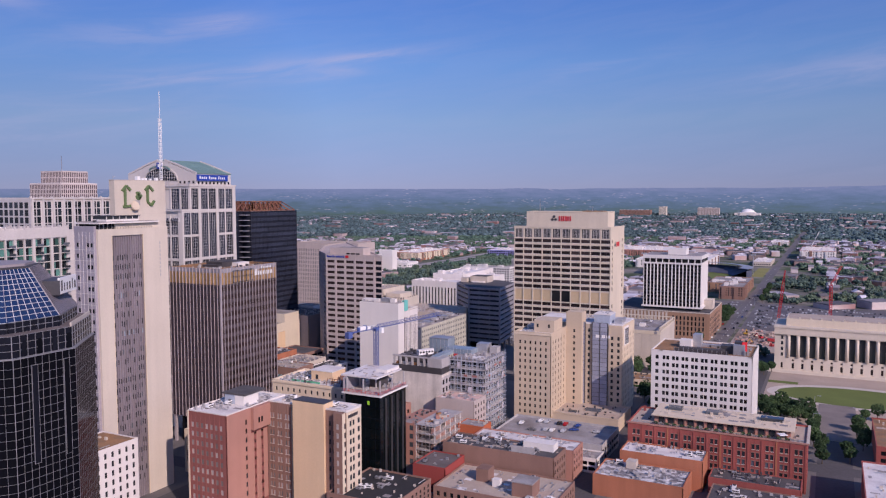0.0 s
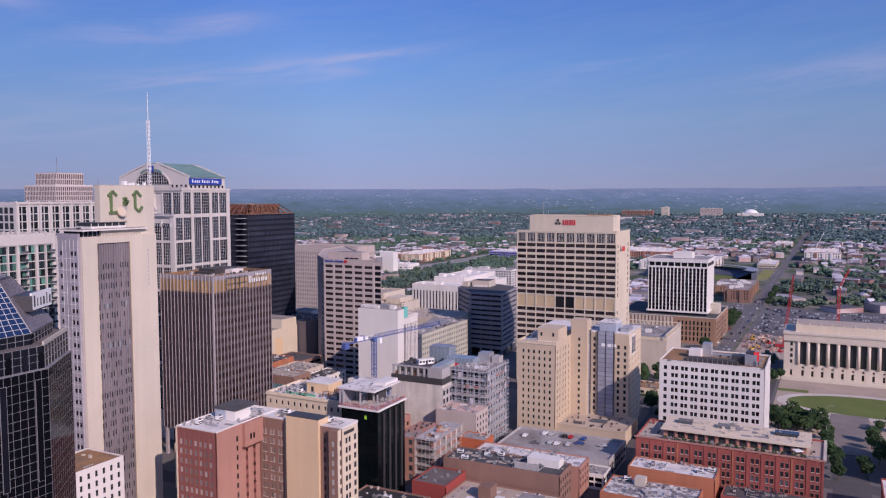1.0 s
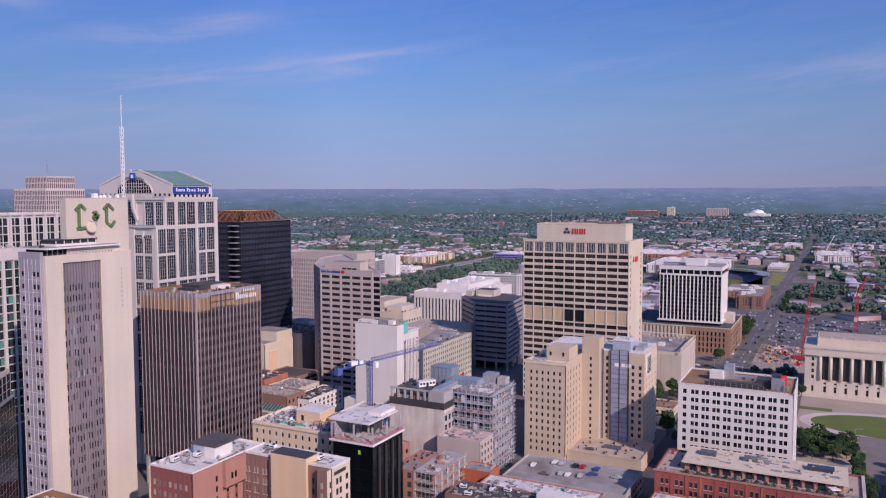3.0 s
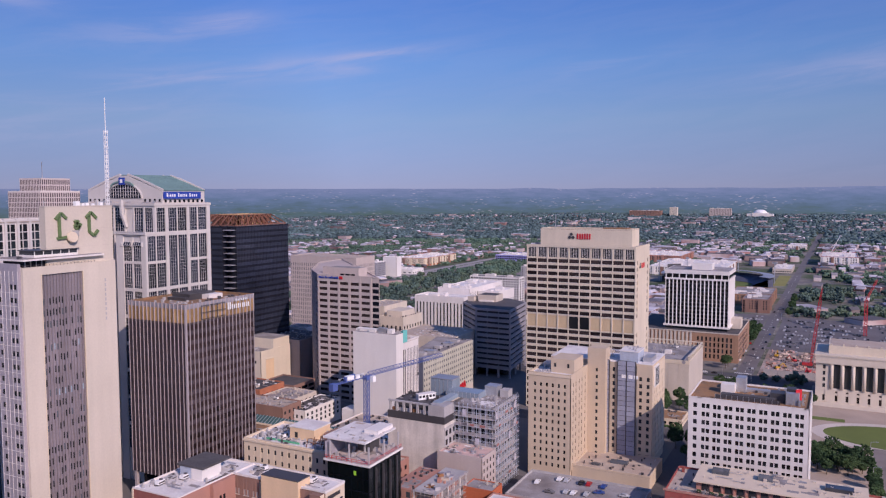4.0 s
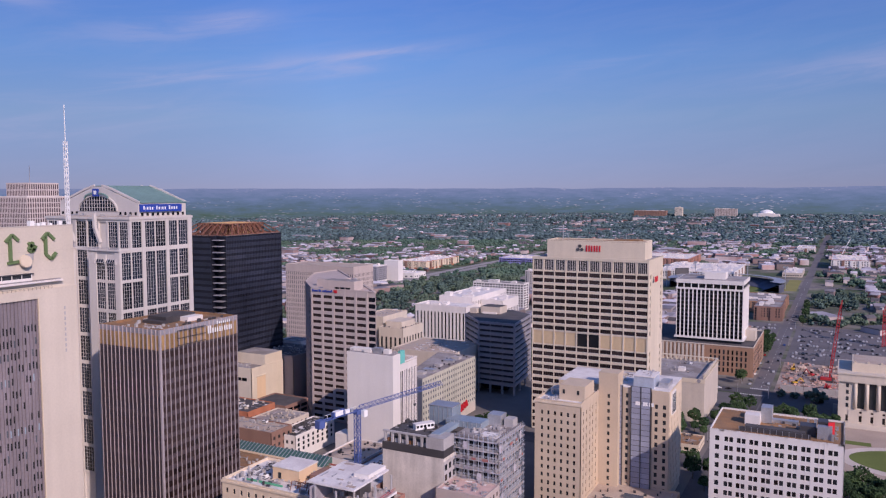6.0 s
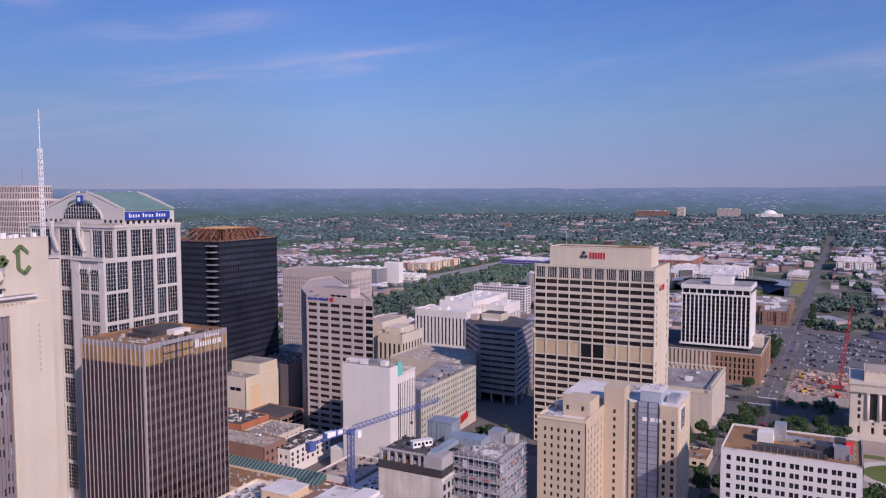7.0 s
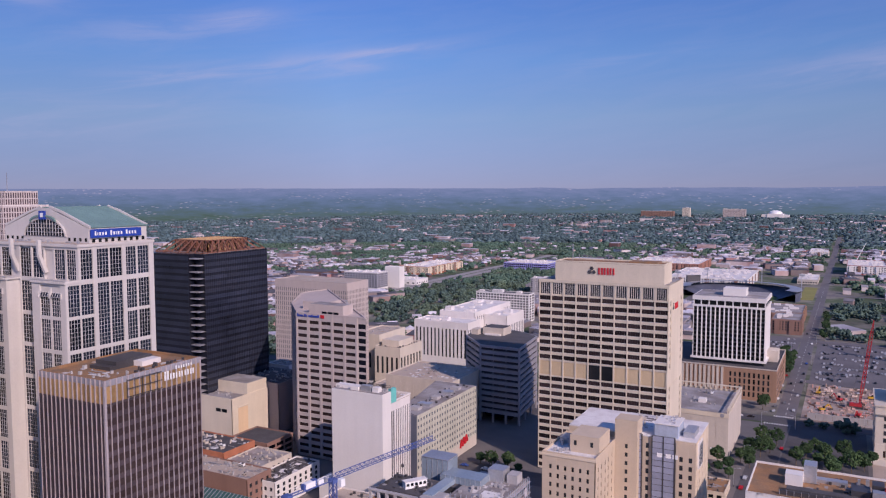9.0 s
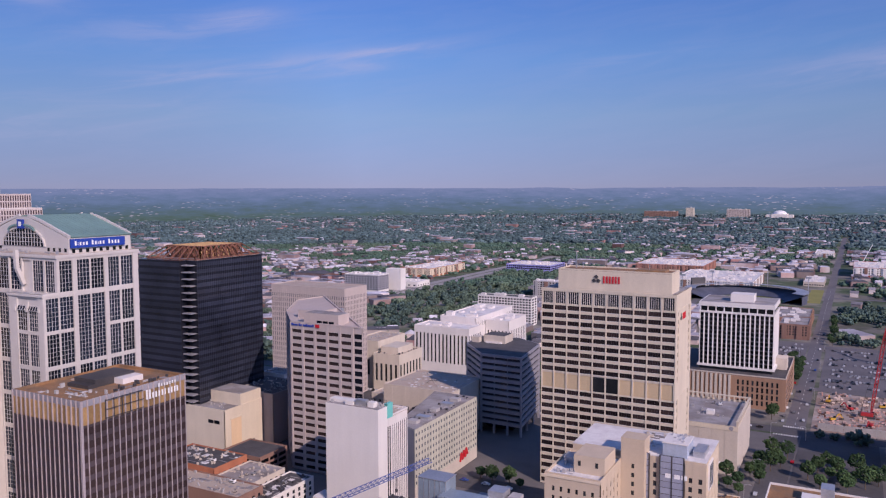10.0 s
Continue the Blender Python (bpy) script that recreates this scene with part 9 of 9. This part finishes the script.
def red_crane(x, y, H, L, jib_turn, tilt):
    b = thing("tower_crane", "red lattice tower crane on the building site", "crane", x, y)
    segs = []
    z = 0.0
    while z < H:
        for sx, sy in ((-1, -1), (1, -1), (1, 1), (-1, 1)):
            segs += [((sx * 1.3, sy * 1.3, z), (sx * 1.3, sy * 1.3, z + 2.5), 0.26), ((sx * 1.3, sy * 1.3, z), (-sy * 1.3, sx * 1.3, z + 2.5), 0.2)]
        z += 2.5
    bars("mast", b, segs, 0.1, CRANE_RED)
    a = radians(jib_turn)
    d = Vector((math.cos(a) * math.cos(radians(tilt)), math.sin(a) * math.cos(radians(tilt)), math.sin(radians(tilt))))
    s = Vector((-math.sin(a), math.cos(a), 0)) * 0.8
    up = d.cross(s).normalized() * -1.6
    o = Vector((0, 0, z))
    segs = []
    for i in range(int(L / 2.5)):
        p, q = o + d * (i * 2.5), o + d * (i * 2.5 + 2.5)
        m = (p + q) / 2 - up
        segs += [(p + s, q + s, 0.22), (p - s, q - s, 0.22), (p + s, m), (p - s, m), (m, q + s), (m, q - s)]
    bars("jib", b, segs, 0.09, CRANE_RED)
    put("cab", box_mesh(2, 2, 2.4, SIGN_WHITE, "cab"), b, 1.6, 0, z - 1)
    put("counterweight", box_mesh(3, 2.4, 2.4, GREY_CONC, "counterweight"), b, -d.x * 8, -d.y * 8, z - 0.5, jib_turn)
    bars("counter_jib", b, [(o + s, o - Vector((d.x, d.y, 0)) * 10 + s), (o - s, o - Vector((d.x, d.y, 0)) * 10 - s)], 0.2, CRANE_RED)
    return b


def crawler_crane():
    """Red lattice boom leaning up from a tracked carrier."""
    b = thing("crawler_crane", "red crawler crane with a tall lattice boom", "crane", -59, 770)
    for s in (-2.2, 2.2):
        box("track", b, -4, 4, s - 0.6, s + 0.6, 0, 1.4, METAL_DARK)
    box("carrier", b, -4.5, 3, -1.7, 1.7, 1.4, 3.6, CRANE_RED)
    box("cab", b, 1.4, 3.2, 1.0, 2.4, 1.6, 4.0, GLASS_BLACK)
    box("counterweight", b, -6.2, -4.5, -1.8, 1.8, 1.2, 3.2, METAL_DARK)
    foot, tip = Vector((1.5, 0, 2.4)), Vector((8.2, -8.0, 63))
    d = (tip - foot) / 26
    sx, sy = Vector((0.9, 0, 0)), Vector((0, 0.9, 0))
    segs = []
    for i in range(26):
        k0, k1 = min(1, 0.3 + i * 0.12, (26 - i) * 0.2), min(1, 0.3 + (i + 1) * 0.12, (25 - i) * 0.2 + 0.15)
        c0 = [foot + d * i + sx * a * k0 + sy * c * k0 for a, c in ((-1, -1), (1, -1), (1, 1), (-1, 1))]
        c1 = [foot + d * (i + 1) + sx * a * k1 + sy * c * k1 for a, c in ((-1, -1), (1, -1), (1, 1), (-1, 1))]
        for j in range(4):
            segs += [(c0[j], c1[j], 0.22), (c0[j], c1[(j + 1) % 4], 0.14)]
    bars("boom", b, segs, 0.2, CRANE_RED, "red lattice boom")
    bars("pendant", b, [((-4.4, 0, 3.6), (-3.4, 0, 9.0), 0.2), ((-3.4, 0, 9.0), tip, 0.06)], 0.08, METAL_DARK)
    bars("hoist_rope", b, [(tip, tip - Vector((0, 0, 30)), 0.05)], 0.05, METAL_DARK)
    return b


crawler_crane()
red_crane(-16, 940, 34, 26, 60, 45)


def white_crane():
    """Thin white mobile-crane boom over the flats by the far avenue."""
    b = thing("mobile_crane", "white mobile crane with a long raised boom", "crane", -62, 1890)
    box("carrier", b, -2, 9, -1.5, 1.5, 0.9, 2.6, SIGN_WHITE)
    for x in (-1, 1.5, 5.5, 8):
        box("wheel", b, x - 0.6, x + 0.6, -1.6, 1.6, 0, 1.2, METAL_DARK)
    box("cab", b, 0, 3, -1.2, 1.2, 2.6, 4.4, GLASS_MID)
    bars("boom", b, [((1, 0, 3.5), (11, 0, 26), 0.7), ((11, 0, 26), (21, 0, 48), 0.5)], 0.5, SIGN_WHITE)
    return b


white_crane()


def site():
    """Machines, walls and heaps on the building site."""
    rng = random.Random(77)
    b = thing("retaining_wall", "raw concrete retaining wall of the site", "wall", -88, 726)
    for i in range(12):
        box("panel", b, i * 5, i * 5 + 4.8, 0, 0.6, 0, 4.5, GREY_CONC)
    def digger(x, y, rz, mat, label):
        e = thing("excavator", label, "excavator", x, y, None, rz, "site machines")
        for s in (-1.1, 1.1):
            box("track", e, -2, 2, s - 0.35, s + 0.35, 0, 0.9, METAL_DARK)
        box("body", e, -1.8, 1.6, -1.3, 1.3, 0.9, 2.2, mat)
        box("cab", e, 0.2, 1.6, -1.3, -0.2, 2.2, 3.4, GLASS_BLACK)
        bars("arm", e, [((1.4, 0.3, 1.6), (4.4, 0.3, 4.6)), ((4.4, 0.3, 4.6), (7.0, 0.3, 1.6))], 0.28, mat)
        box("bucket", e, 6.4, 7.6, -0.3, 0.9, 0.6, 1.7, METAL_DARK)
    YEL = M("yellow_machine_paint", (0.6, 0.35, 0.04), 0.5)
    for x, y, rz, m, la in ((-80, 752, 30, YEL, "yellow tracked excavator on bare soil"), (-70, 785, 140, CRANE_RED, "red tracked excavator on bare soil"), (-58, 748, 250, CRANE_RED, "red drilling excavator on bare soil"), (-84, 800, 80, YEL, "yellow tracked excavator on bare soil"), (-50, 800, 10, YEL, "yellow tracked excavator on bare soil")):
        digger(x, y, rz, m, la)
    v, f = [], []
    mat = M("site_rubble", (0.45, 0.36, 0.3), 0.95, var=0.2, island=0.7, tint=(0.42, 0.2, 0.16), tint_scale=0.05)
    for _ in range(900):
        x, y = rng.uniform(-90, 30), rng.uniform(728, 828)
        w, d, h = rng.uniform(0.4, 2.6), rng.uniform(0.4, 2.6), rng.uniform(0.2, 1.5)
        vv, ff = many([(x, x + w, y, y + d, ground_z(x, y) - 0.1, ground_z(x, y) + h)])
        k = len(v)
        v += vv
        f += [tuple(i + k for i in q) for q in ff]
    tagged(new("site_rubble", mesh_of(v, f, mat, "site_rubble")), "heaps of rubble, timber and containers on soil", "rubble", kind="stuff")


site()


def street_lamp(x, y, rz):
    s = thing("street_lamp", "grey steel street lamp with curved arm", "street lamp", x, y, None, rz, "street lamps")
    box("base", s, -0.25, 0.25, -0.25, 0.25, 0, 0.8, METAL_DARK)
    bars("pole", s, [((0, 0, 0), (0, 0, 9), 0.11)], 0.1, METAL)
    arm = bars("arm", s, [((0, 0, 9), (1.6, 0, 9.5)), ((1.6, 0, 9.5), (2.6, 0, 9.5))], 0.07, METAL)
    box("head", arm, 2.3, 3.3, -0.2, 0.2, 9.35, 9.6, METAL)
    return s


LAMP = street_lamp(-112.5, 560, 0)
for k, (x, y, rz) in enumerate([(-112.5, 600, 0), (-112.5, 690, 0), (-93, 690, 180), (-112, 760, 0), (-93, 800, 180), (-112, 840, 0), (-93, 900, 180), (-112, 950, 0), (-93, 1000, 180), (-23, 500, 0), (-1, 520, 180), (-23, 540, 0), (-55, 720, 90)]):
    copy_thing(LAMP, pose(x, y, ground_z(x, y), 0, 0, rz))

join_rest()
